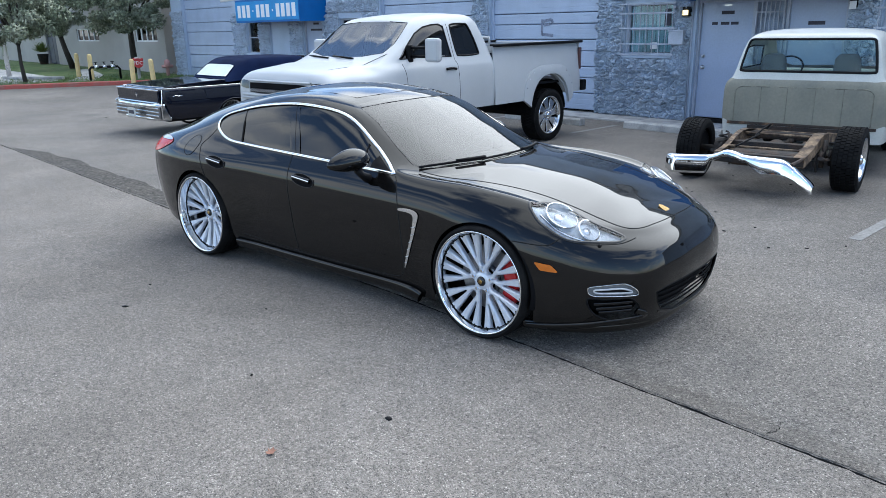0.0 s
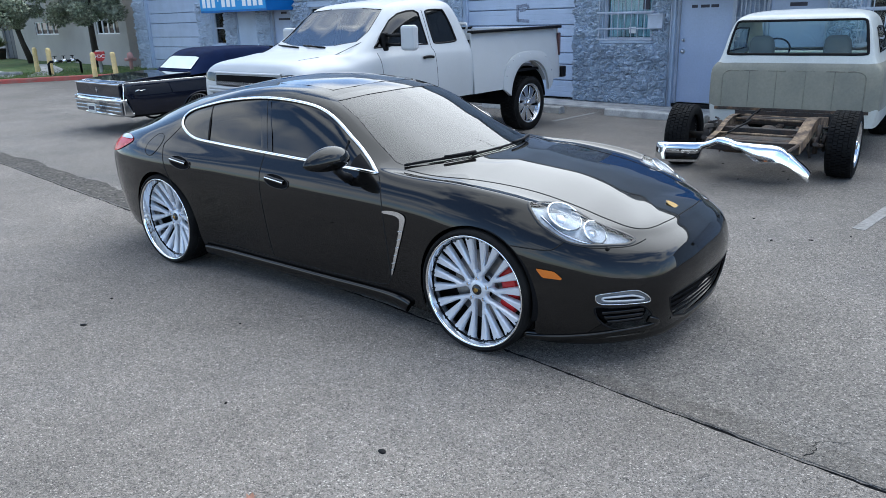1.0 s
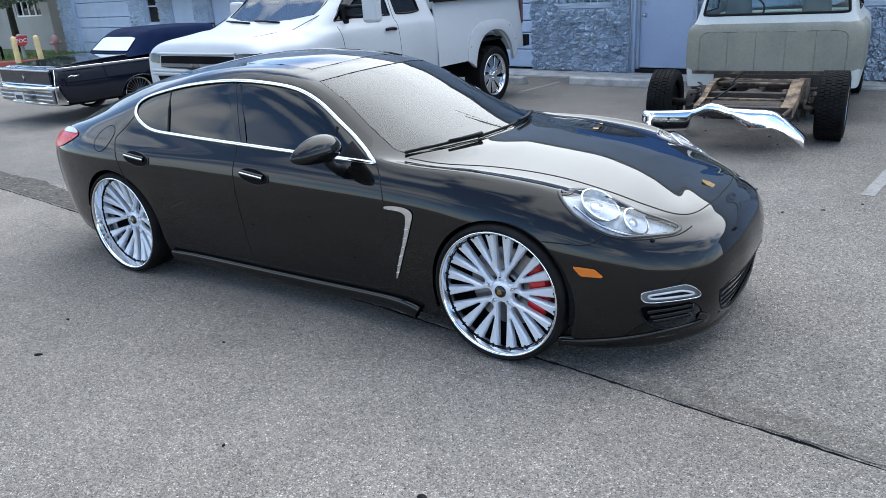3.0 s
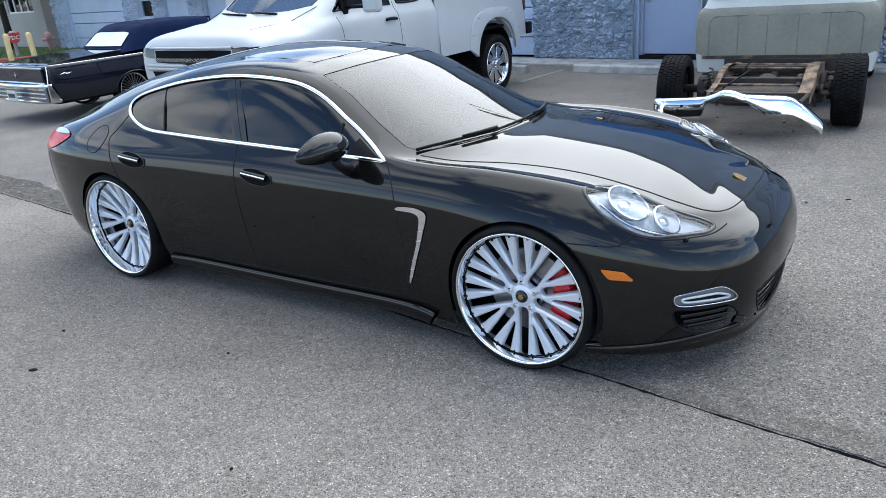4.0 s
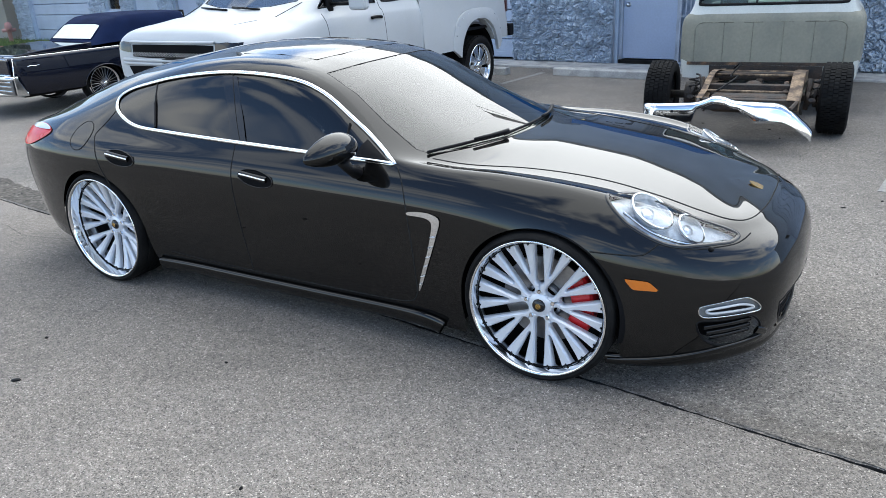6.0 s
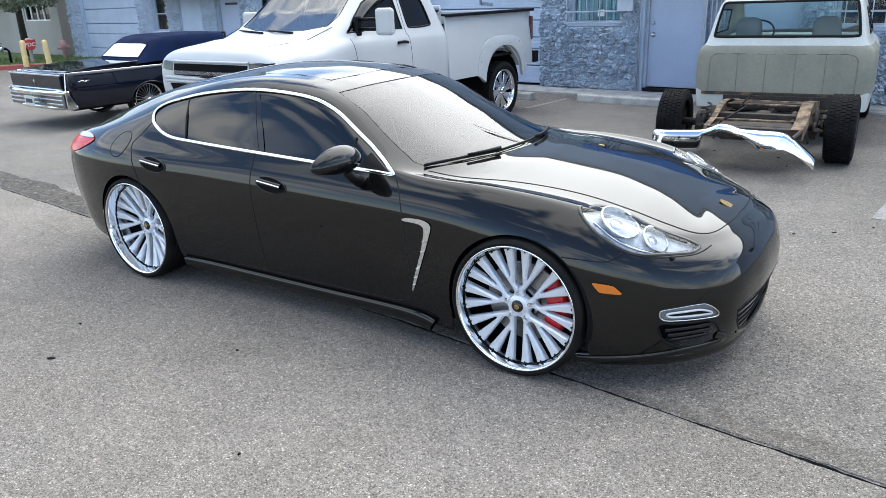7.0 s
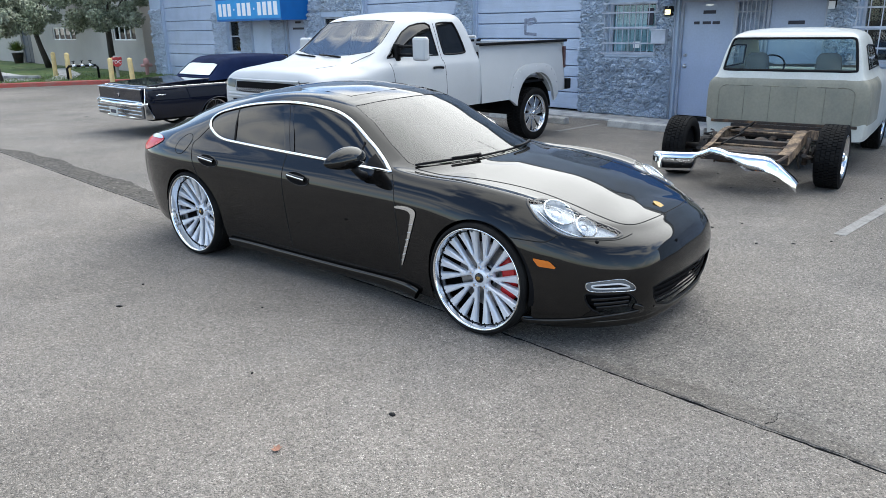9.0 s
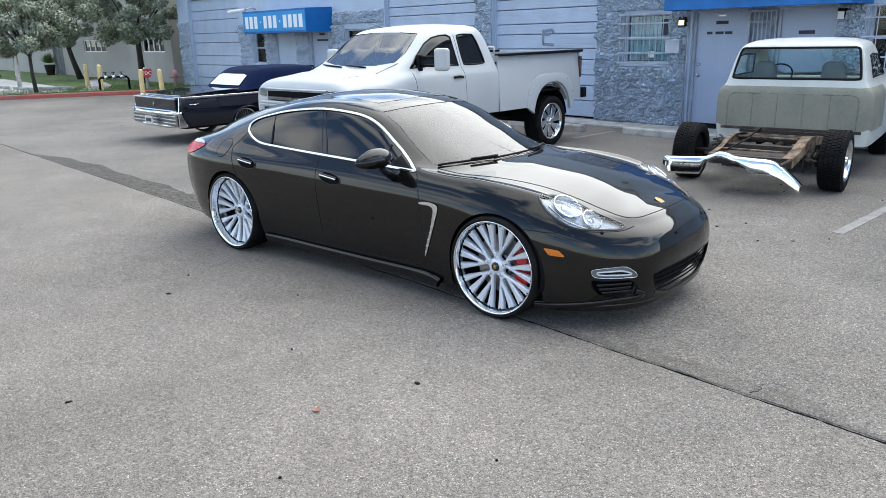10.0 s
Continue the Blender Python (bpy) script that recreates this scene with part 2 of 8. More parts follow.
def part(name, bm, material, parent=None, label="", smooth=False, angle=None):
    """Links a bmesh as one mesh object, under a thing or part where one is given."""
    me = bpy.data.meshes.new(name)
    bm.normal_update()
    if angle is not None:
        for e in bm.edges:
            e.smooth = not (len(e.link_faces) == 2 and e.calc_face_angle(0) > radians(angle))
        smooth = True
    if smooth:
        for f in bm.faces:
            f.smooth = True
    bm.to_mesh(me)
    bm.free()
    for m in material if isinstance(material, (list, tuple)) else (material,):
        me.materials.append(m)
    ob = new(name, me)
    if parent is not None:
        ob.parent = parent
    if label:
        tagged(ob, label)
    return ob


def thing(name, m, label, category, group=""):
    """An empty at the base of a thing, which parents its parts."""
    ob = new(name)
    ob.empty_display_size = 0.1
    ob.matrix_world = m
    return tagged(ob, label, category, group)


def box(bm, x0, x1, y0, y1, z0, z1, bevel=0.0, m=None, segments=2):
    """Adds a box, with bevelled edges, to bm."""
    mm = Matrix.LocRotScale(((x0 + x1) / 2, (y0 + y1) / 2, (z0 + z1) / 2), None, (abs(x1 - x0), abs(y1 - y0), abs(z1 - z0)))
    if m is not None:
        mm = m @ mm
    r = bmesh.ops.create_cube(bm, size=1.0, matrix=mm)
    if bevel:
        es = {e for v in r["verts"] for e in v.link_edges}
        bmesh.ops.bevel(bm, geom=list(es), offset=bevel, segments=segments, profile=0.5, affect="EDGES")
    return bm


def boxes(*rows, bevel=0.0, m=None):
    bm = bmesh.new()
    for r in rows:
        box(bm, *r, bevel=bevel, m=m)
    return bm


def revolve(profile, steps=48, axis="Y", bm=None, close=False, m=None, arc=(0.0, 360.0)):
    """A lathe: profile rows of (radius, along), turned about the axis."""
    bm = bm or bmesh.new()
    full = abs(arc[1] - arc[0]) >= 359.9
    rings = []
    for k in range(steps if full else steps + 1):
        a = radians(arc[0] + (arc[1] - arc[0]) * k / steps)
        row = []
        for r, h in profile:
            p = {"Y": (r * math.cos(a), h, r * math.sin(a)), "Z": (r * math.cos(a), r * math.sin(a), h), "X": (h, r * math.cos(a), r * math.sin(a))}[axis]
            row.append(bm.verts.new(m @ Vector(p) if m is not None else p))
        rings.append(row)
    n = len(rings)
    for k in range(n if full else n - 1):
        a, b = rings[k], rings[(k + 1) % n]
        for j in range(len(profile) - (0 if close else 1)):
            j2 = (j + 1) % len(profile)
            try:
                bm.faces.new((a[j], a[j2], b[j2], b[j]))
            except ValueError:
                pass
    bmesh.ops.recalc_face_normals(bm, faces=bm.faces)
    return bm


def tube(points, radius, sides=8, bm=None, closed=False, flat=None, cap=True):
    """A round bar along points; radius may be one number or one for each point. flat=(a, b): an oval, wide across and thick."""
    bm = bm or bmesh.new()
    pts = [Vector(p) for p in points]
    n = len(pts)
    up = None
    rings = []
    for i, p in enumerate(pts):
        a = pts[(i - 1) % n] if closed or i else p
        b = pts[(i + 1) % n] if closed or i < n - 1 else p
        d = (b - a).normalized()
        if up is None:
            up = Vector((0, 0, 1)) if abs(d.z) < 0.9 else Vector((1, 0, 0))
        side = d.cross(up).normalized()
        up = side.cross(d).normalized()
        r = radius[i] if isinstance(radius, (list, tuple)) else radius
        ra, rb = (r * flat[0], r * flat[1]) if flat else (r, r)
        rings.append([bm.verts.new(p + side * (ra * math.cos(2 * math.pi * k / sides)) + up * (rb * math.sin(2 * math.pi * k / sides))) for k in range(sides)])
    for i in range(n if closed else n - 1):
        a, b = rings[i], rings[(i + 1) % n]
        for k in range(sides):
            bm.faces.new((a[k], b[k], b[(k + 1) % sides], a[(k + 1) % sides]))
    if not closed and cap:
        bm.faces.new(rings[0])
        bm.faces.new(list(reversed(rings[-1])))
    bmesh.ops.recalc_face_normals(bm, faces=bm.faces)
    return bm


def prism(outline, z0, z1, m=None, bm=None, bevel=0.0):
    """A flat outline of (x, y) raised from z0 to z1."""
    bm = bm or bmesh.new()
    t = m or Matrix()
    lo = [bm.verts.new(t @ Vector((x, y, z0))) for x, y in outline]
    hi = [bm.verts.new(t @ Vector((x, y, z1))) for x, y in outline]
    n = len(outline)
    fs = [bm.faces.new(list(reversed(lo))), bm.faces.new(hi)]
    for k in range(n):
        fs.append(bm.faces.new((lo[k], lo[(k + 1) % n], hi[(k + 1) % n], hi[k])))
    bmesh.ops.recalc_face_normals(bm, faces=fs)
    if bevel:
        bmesh.ops.bevel(bm, geom=list({e for f in fs for e in f.edges}), offset=bevel, segments=2, profile=0.5, affect="EDGES")
    return bm


def smooth_line(points, steps=6, closed=False):
    """A Catmull-Rom curve through points of any dimension."""
    p = np.array(points, float)
    n = len(p)
    out = []
    for i in range(n if closed else n - 1):
        q = [p[(i + k) % n] if closed else p[min(max(i + k, 0), n - 1)] for k in (-1, 0, 1, 2)]
        for t in np.arange(steps) / steps:
            out.append(0.5 * (2 * q[1] + (q[2] - q[0]) * t + (2 * q[0] - 5 * q[1] + 4 * q[2] - q[3]) * t * t + (3 * q[1] - q[0] - 3 * q[2] + q[3]) * t ** 3))
    if not closed:
        out.append(p[-1])
    return np.array(out)


def inside(pts, poly):
    """Which of the points lie inside the closed outline."""
    x, y = pts[:, 0], pts[:, 1]
    hit = np.zeros(len(pts), bool)
    n = len(poly)
    for i in range(n):
        (x0, y0), (x1, y1) = poly[i], poly[(i + 1) % n]
        if y0 == y1:
            continue
        c = ((y0 > y) != (y1 > y)) & (x < (x1 - x0) * (y - y0) / (y1 - y0) + x0)
        hit ^= c
    return hit


class Loft:
    """A half body skin: lengthwise lines (from the bottom edge to the middle of the top), each with the same number of stations."""

    def __init__(self, *lines):
        self.p = np.array(lines, float).transpose(1, 0, 2)
        self.nu, self.ns = self.p.shape[0] - 1, self.p.shape[1] - 1
        gu = np.linspace(0, self.nu, self.nu * 10 + 1)
        gs = np.linspace(0, self.ns, self.ns * 10 + 1)
        self.gu, self.gs = np.meshgrid(gu, gs, indexing="ij")
        self.g = self.at(self.gu.ravel(), self.gs.ravel()).reshape(*self.gu.shape, 3)

    @staticmethod
    def _w(t):
        return np.stack((-0.5 * t + t * t - 0.5 * t ** 3, 1 - 2.5 * t * t + 1.5 * t ** 3, 0.5 * t + 2 * t * t - 1.5 * t ** 3, -0.5 * t * t + 0.5 * t ** 3), -1)

    def at(self, u, s):
        u, s = np.clip(np.atleast_1d(u).astype(float), 0, self.nu), np.clip(np.atleast_1d(s).astype(float), 0, self.ns)
        iu, js = np.minimum(u.astype(int), self.nu - 1), np.minimum(s.astype(int), self.ns - 1)
        wu, ws = self._w(u - iu), self._w(s - js)
        out = np.zeros((len(u), 3))
        pad = np.zeros((self.nu + 3, self.ns + 3, 3))
        pad[1:-1, 1:-1] = self.p
        flip = np.array((1, -1, 1))
        pad[0, 1:-1], pad[-1, 1:-1] = self.p[1] * flip, self.p[-2] * flip
        pad[:, 0] = 2 * pad[:, 1] - pad[:, 2]
        pad[:, -1] = pad[:, -3] * flip
        for a in range(4):
            for b in range(4):
                out += (wu[:, a] * ws[:, b])[:, None] * pad[iu + a, js + b]
        return out

    def normal(self, u, s):
        e = 0.02
        du = self.at(np.minimum(u + e, self.nu), s) - self.at(np.maximum(u - e, 0), s)
        ds = self.at(u, np.minimum(s + e, self.ns)) - self.at(u, np.maximum(s - e, 0))
        n = np.cross(du, ds)
        ln = np.linalg.norm(n, axis=1, keepdims=True)
        return n / np.maximum(ln, 1e-9)

    def find(self, pts, axes, ur=(0, 99), sr=(0, 99)):
        """The (u, s) of points given in two of the axes, within the bounds."""
        m = (self.gu >= ur[0]) & (self.gu <= ur[1]) & (self.gs >= sr[0]) & (self.gs <= sr[1])
        g, gu, gs = self.g[m][:, axes], self.gu[m], self.gs[m]
        out = []
        for q in np.array(pts, float):
            k = np.argmin(((g - q) ** 2).sum(1))
            u, s = gu[k], gs[k]
            for _ in range(6):
                e = 0.01
                f = self.at([u, u + e, u], [s, s, s + e])[:, axes]
                j = np.stack(((f[1] - f[0]) / e, (f[2] - f[0]) / e), 1)
                d, *_ = np.linalg.lstsq(j, q - f[0], rcond=1e-3)
                d = np.clip(d, -0.15, 0.15)
                u, s = min(max(u + d[0], max(ur[0], 0)), min(ur[1], self.nu)), min(max(s + d[1], max(sr[0], 0)), min(sr[1], self.ns))
            out.append((u, s))
        return np.array(out)

    def side(self, pts, ur=(0, 99), sr=(0, 99), steps=0, closed=True):
        q = self.find(pts, (0, 2), ur, sr)
        return smooth_line(q, steps, closed) if steps else q

    def top(self, pts, ur=(0, 99), sr=(0, 99), steps=0, closed=True):
        q = self.find(pts, (0, 1), ur, sr)
        return smooth_line(q, steps, closed) if steps else q

    def front(self, pts, ur=(0, 99), sr=(0, 99), steps=0, closed=True):
        q = self.find(pts, (1, 2), ur, sr)
        return smooth_line(q, steps, closed) if steps else q

    def patch(self, outline, holes=(), du=0.16, ds=0.2, lift=0.0, sides=(1, -1), thick=0.0, even=None):
        """The skin within an outline of (u, s), on one side of the body or both, as (vertices, faces, normals). even: the stretch of u beyond which the bend stays the same."""
        outline = np.array(outline)
        loops = [outline] + [np.array(h) for h in holes]
        pts, edges = [], []
        for lp in loops:
            k = len(pts)
            pts += [tuple(q) for q in lp]
            edges += [(k + i, k + (i + 1) % len(lp)) for i in range(len(lp))]
        lo, hi = outline.min(0), outline.max(0)
        nu, ns = max(2, int((hi[0] - lo[0]) / du) + 1), max(2, int((hi[1] - lo[1]) / ds) + 1)
        gu, gs = np.meshgrid(np.linspace(lo[0], hi[0], nu + 1), np.linspace(lo[1], hi[1], ns + 1), indexing="ij")
        g = np.stack((gu.ravel(), gs.ravel()), 1)
        ok = inside(g, outline)
        for h in holes:
            ok &= ~inside(g, np.array(h))
        b = np.concatenate([np.concatenate([lp + (np.roll(lp, -1, 0) - lp) * f for f in (0, 0.5)]) for lp in loops])
        sc = np.array((du, ds))
        for i in np.where(ok)[0]:
            if (((b - g[i]) / sc) ** 2).sum(1).min() < 0.12:
                ok[i] = False
        pts += [tuple(q) for q in g[ok]]
        v, _, f, *_ = delaunay_2d_cdt([Vector(q) for q in pts], edges, [], 0, 1e-5)
        v = np.array([(q.x, q.y) for q in v])
        f = np.array([t for t in f if len(t) == 3])
        c = v[f].mean(1)
        keep = inside(c, outline)
        for h in holes:
            keep &= ~inside(c, np.array(h))
        f = f[keep]
        p, nrm = self.at(v[:, 0], v[:, 1]), self.normal(v[:, 0] if even is None else np.clip(v[:, 0], *even), v[:, 1])
        p = p + nrm * lift
        # winding that looks outwards
        t0 = p[f]
        fn = np.cross(t0[:, 1] - t0[:, 0], t0[:, 2] - t0[:, 0])
        bad = (fn * nrm[f[:, 0]]).sum(1) < 0
        f[bad] = f[bad][:, ::-1]
        vs, fs, ns_ = [], [], []
        for sg in sides:
            k = len(vs) and sum(len(a) for a in vs)
            fl = np.array((1, sg, 1))
            vs.append(p * fl)
            ns_.append(nrm * fl)
            fs.append((f if sg > 0 else f[:, ::-1]) + k)
            if thick:
                k2 = k + len(p)
                vs.append((p - nrm * thick) * fl)
                ns_.append(nrm * fl)
                fs.append((f[:, ::-1] if sg > 0 else f) + k2)
        return np.concatenate(vs), np.concatenate(fs), np.concatenate(ns_)

    def skin(self, name, material, parent, outline, holes=(), label="", **kw):
        v, f, nrm = self.patch(outline, holes, **kw)
        me = bpy.data.meshes.new(name)
        me.from_pydata(v.tolist(), [], f.tolist())
        me.polygons.foreach_set("use_smooth", [True] * len(me.polygons))
        me.materials.append(material)
        me.update()
        me.normals_split_custom_set_from_vertices(nrm.tolist())
        ob = new(name, me)
        ob.parent = parent
        if label:
            tagged(ob, label)
        return ob

    def line(self, name, material, parent, way, radius, lift=0.0, closed=False, sides=(1,), flat=None, label="", ring=6):
        """A thin bar laid along a way of (u, s) on the skin: a seam, a strip or a seal."""
        way = np.array(way)
        p, nrm = self.at(way[:, 0], way[:, 1]), self.normal(way[:, 0], way[:, 1])
        p = p + nrm * lift
        obs = []
        for sg in sides:
            bm = strip(p * (1, sg, 1), nrm * (1, sg, 1), radius, flat or (1, 1), closed, ring)
            obs.append(part(name, bm, material, parent, label, smooth=True))
        return obs[0]


def strip(p, nrm, radius, flat=(1, 1), closed=False, ring=6):
    """A bar along points whose section is turned with the normals: flat = (across, out)."""
    bm = bmesh.new()
    rings = []
    n = len(p)
    for i in range(n):
        a = p[(i - 1) % n] if closed or i else p[i]
        b = p[(i + 1) % n] if closed or i < n - 1 else p[i]
        d = (b - a) / max(np.linalg.norm(b - a), 1e-9)
        s = np.cross(d, nrm[i])
        s /= max(np.linalg.norm(s), 1e-9)
        rings.append([bm.verts.new(p[i] + s * (radius * flat[0] * math.cos(2 * math.pi * k / ring)) + nrm[i] * (radius * flat[1] * math.sin(2 * math.pi * k / ring))) for k in range(ring)])
    for i in range(n if closed else n - 1):
        a, b = rings[i], rings[(i + 1) % n]
        for k in range(ring):
            bm.faces.new((a[k], b[k], b[(k + 1) % ring], a[(k + 1) % ring]))
    bmesh.ops.recalc_face_normals(bm, faces=bm.faces)
    return bm


def on_line(pts, step):
    """Points spaced evenly along a line of points."""
    p = np.array(pts, float)
    d = np.r_[0, np.cumsum(np.linalg.norm(np.diff(p, axis=0), axis=1))]
    t = np.linspace(0, d[-1], max(2, int(d[-1] / step) + 1))
    return np.stack([np.interp(t, d, p[:, k]) for k in range(p.shape[1])], 1)

# ---- ground ----
YW = 10.0          # front of the workshop wall
JOINT = 0.14       # y of the long joint in the pavement


def joint_y(x):
    return JOINT - 0.012 * max(0.0, -x - 1.0) + 0.012 * noise.noise((x * 1.7, 3.1, 0)) + 0.006 * noise.noise((x * 9.0, 1.1, 0)) + 0.006 * noise.noise((x * 27.0, 4.1, 0)) + 0.004 * noise.noise((x * 71.0, 6.1, 0))


def build_ground():
    bm = bmesh.new()
    xs = [-400, -120, -60] + [-30 + 0.25 * k for k in range(88)] + [-8 + 0.035 * k for k in range(400)] + [6 + 0.25 * k for k in range(46)] + [25, 60, 120, 400]
    rows = []
    for x in xs:
        y = joint_y(x) if -30 <= x <= 18 else JOINT
        w = max(0.0015, 0.0065 + 0.006 * noise.noise((x * 3.3, 0, 5)) + 0.007 * noise.noise((x * 21, 2, 5)))
        d = 0.004 if -30 < x < 18 else 0.0
        rows.append([bm.verts.new(p) for p in ((x, -400, 0), (x, -4, 0), (x, y - w - 0.012, 0), (x, y - w, -d), (x, y - w * 0.6, -0.02), (x, y + w * 0.6, -0.02), (x, y + w, -d), (x, y + w + 0.014, 0), (x, 6, 0), (x, 400, 0))])
    for a, b in zip(rows, rows[1:]):
        for k in range(len(a) - 1):
            f = bm.faces.new((a[k], b[k], b[k + 1], a[k + 1]))
            f.material_index = 1 if k in (3, 4, 5) else 2 if k > 5 else 0
    bmesh.ops.recalc_face_normals(bm, faces=bm.faces)
    return tagged(part("ground", bm, [M_PAVE, M_CRACK, M_PAVE_FAR]), "worn light grey pavement with a long open joint", "pavement", kind="structure")


ground = build_ground()


def flat_patch(name, outline, material, label, z=0.004, parent=None, category="pavement patch"):
    bm = bmesh.new()
    bm.faces.new([bm.verts.new((x, y, z)) for x, y in outline])
    bmesh.ops.recalc_face_normals(bm, faces=bm.faces)
    if bm.faces[:][0].normal.z < 0:
        bmesh.ops.reverse_faces(bm, faces=bm.faces[:])
    return tagged(part(name, bm, material, parent), label, category, kind="structure")


# coarse dark strip along the joint
random.seed(4)
up = [(x, joint_y(x) + 0.02) for x in np.arange(-11.2, -3.6, 0.12)]
dn = [(x, joint_y(x) + 0.02 + max(0.02, 0.33 * min(1, (x + 11.3) / 1.5) * min(1, (-3.4 - x) / 1.2) + 0.10 * noise.noise((x * 1.3, 0, 0)) + 0.04 * noise.noise((x * 6, 2, 0)))) for x in np.arange(-3.7, -11.2, -0.12)]
flat_patch("trench_patch", up + dn, M_PATCH, "dark coarse aggregate repair strip in the pavement")


# dirt washed up along the far lip of the joint
M_STAIN = pavement("stained_pavement", (0.150, 0.136, 0.120), (0.122, 0.113, 0.102), 170)
low = [(x, joint_y(x) + 0.014) for x in np.arange(0.25, 3.6, 0.03)]
high = [(x, joint_y(x) + 0.016 + max(0.004, (0.05 + 0.13 * math.exp(-((x - 1.45) / 0.55) ** 2) + 0.07 * noise.noise((x * 2.3, 5, 0)) + 0.045 * noise.noise((x * 9, 7, 0)) + 0.02 * noise.noise((x * 33, 9, 0))) * min(1.0, (x - 0.24) / 0.4))) for x in np.arange(3.57, 0.24, -0.03)]
flat_patch("joint_stain", low + high, M_STAIN, "darker dirt-stained strip beside the pavement joint", 0.002, category="pavement stain")


def parking_line(x, y0, y1, w=0.10):
    bm = boxes((x - w / 2, x + w / 2, y0, y1, 0.001, 0.005))
    return tagged(part("parking_line", bm, M_LINE), "worn white painted parking line on the pavement", "line marking", "parking lines", "structure")


parking_line(0.84, 3.80, 7.6)
parking_line(-5.03, 7.45, 8.75)
parking_line(-7.6, 7.0, 8.9)


def wheel_stop(x0, x1, y, name="wheel_stop"):
    """A low cast-concrete parking stop with sloped flanks."""
    root = tagged(part(name, prism([(-0.09, 0), (0.09, 0), (0.075, 0.105), (0.05, 0.125), (-0.05, 0.125), (-0.075, 0.105)], x0, x1, m=Matrix(((0, 0, 1, 0), (1, 0, 0, y), (0, 1, 0, 0), (0, 0, 0, 1))), bevel=0.008), M_CONC), "weathered grey concrete wheel stop on the pavement", "wheel stop", "wheel stops")
    return root


wheel_stop(-4.72, -2.85, 8.62)
wheel_stop(-7.4, -5.5, 8.36)

# ---- workshop building ----
WT, HB = 0.25, 5.2


def wall_piece(name, x0, x1, z0, z1, y0=YW, y1=YW + WT, material=None, label="pale blue-grey painted stucco wall"):
    return tagged(part(name, boxes((x0, x1, y0, y1, z0, z1)), material or M_WALL), label, "wall", kind="structure")


# piers and lintels; the openings go right through between them
PIERS = [(-27.1, -26.15), (-22.03, -21.12), (-20.23, -19.52), (-18.27, -17.53), (-16.32, -15.55), (-14.44, -13.6), (-10.03, -9.48), (-6.4, -5.76), (-4.68, -4.24), (-1.65, -1.15), (0.6, 1.4), (5.2, 6.0)]
for k, (a, b) in enumerate(PIERS):
    wall_piece("wall_pier_%d" % (k + 1), a, b, 0, 2.25 if k not in (0, 6) else 3.4)
wall_piece("wall_sill_1", -21.12, -20.23, 0, 1.05)
wall_piece("wall_sill_2", -15.55, -14.44, 0, 1.05)
wall_piece("wall_sill_3", -5.76, -4.68, 0, 1.22)
wall_piece("wall_sill_4", -1.15, 0.6, 0, 1.15)
wall_piece("wall_over_west", -22.03, -13.6, 2.25, 3.4)
wall_piece("wall_over_east", -6.4, 1.4, 2.25, 3.4)
wall_piece("wall_top", -27.1, 12.0, 3.4, HB)
wall_piece("wall_east", 6.0, 12.0, 0, 3.4)
wall_piece("wall_back", -27.1, 12.0, 0, HB, YW + 12, YW + 12.25)
wall_piece("wall_west_end", -27.1, -26.85, 0, HB, YW + WT, YW + 12)
wall_piece("wall_east_end", 11.75, 12.0, 0, HB, YW + WT, YW + 12)
tagged(part("roof", boxes((-27.2, 12.1, YW - 0.1, YW + 12.35, HB, HB + 0.2)), M_CONC), "flat grey workshop roof", "roof", kind="structure")
tagged(part("workshop_floor", boxes((-26.85, 11.75, YW + WT, YW + 12, -0.05, 0.01)), M_CONC), "grey concrete workshop floor", "floor", kind="structure")
tagged(part("walkway", boxes((-27.1, 12.0, YW - 0.75, YW, -0.05, 0.03), bevel=0.01), M_CONC), "narrow concrete apron along the workshop wall", "walkway", kind="structure")


def by_root(name):
    return bpy.data.objects[name]


def shutter(name, x0, x1, z1, pitch=0.555, first=0.355):
    """A sectional steel door: broad and narrow slats in turn, with deep grooves, in a frame."""
    root = tagged(new(name), "pale blue-grey horizontal-slat steel shutter, closed", "shutter", kind="structure")
    root.location = ((x0 + x1) / 2, YW + 0.14, 0.03)
    w = (x1 - x0) / 2 - 0.05
    bm = boxes((-w, w, 0.03, 0.06, 0.0, z1))
    # near-black sheet puts shade into the grooves between the slats
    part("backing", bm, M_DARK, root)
    z, k = 0.02, 0
    while z < z1 - 0.05:
        h = min(first if k == 0 else pitch * (0.585 if k % 2 else 0.415), z1 - z)
        bm = bmesh.new()
        prof = [(0.030, 0.0), (0.004, 0.004), (-0.014, 0.010), (-0.020, 0.020), (-0.020, h * 0.30), (-0.0175, h * 0.33), (-0.020, h * 0.36), (-0.020, h * 0.62), (-0.0175, h * 0.65), (-0.020, h * 0.68), (-0.020, h - 0.022), (-0.014, h - 0.013), (0.004, h - 0.009), (0.030, h - 0.006)]
        prism(prof, -w, w, m=Matrix(((0, 0, 1, 0), (1, 0, 0, 0), (0, 1, 0, z), (0, 0, 0, 1))), bm=bm)
        part("slat", bm, M_SHUTTER, root)
        z += h
        k += 1
    for s in (-1, 1):
        part("guide", boxes((s * (w + 0.03) - 0.03, s * (w + 0.03) + 0.03, -0.05, 0.02, 0, z1), bevel=0.004), M_SHUTTER, root)
    return root


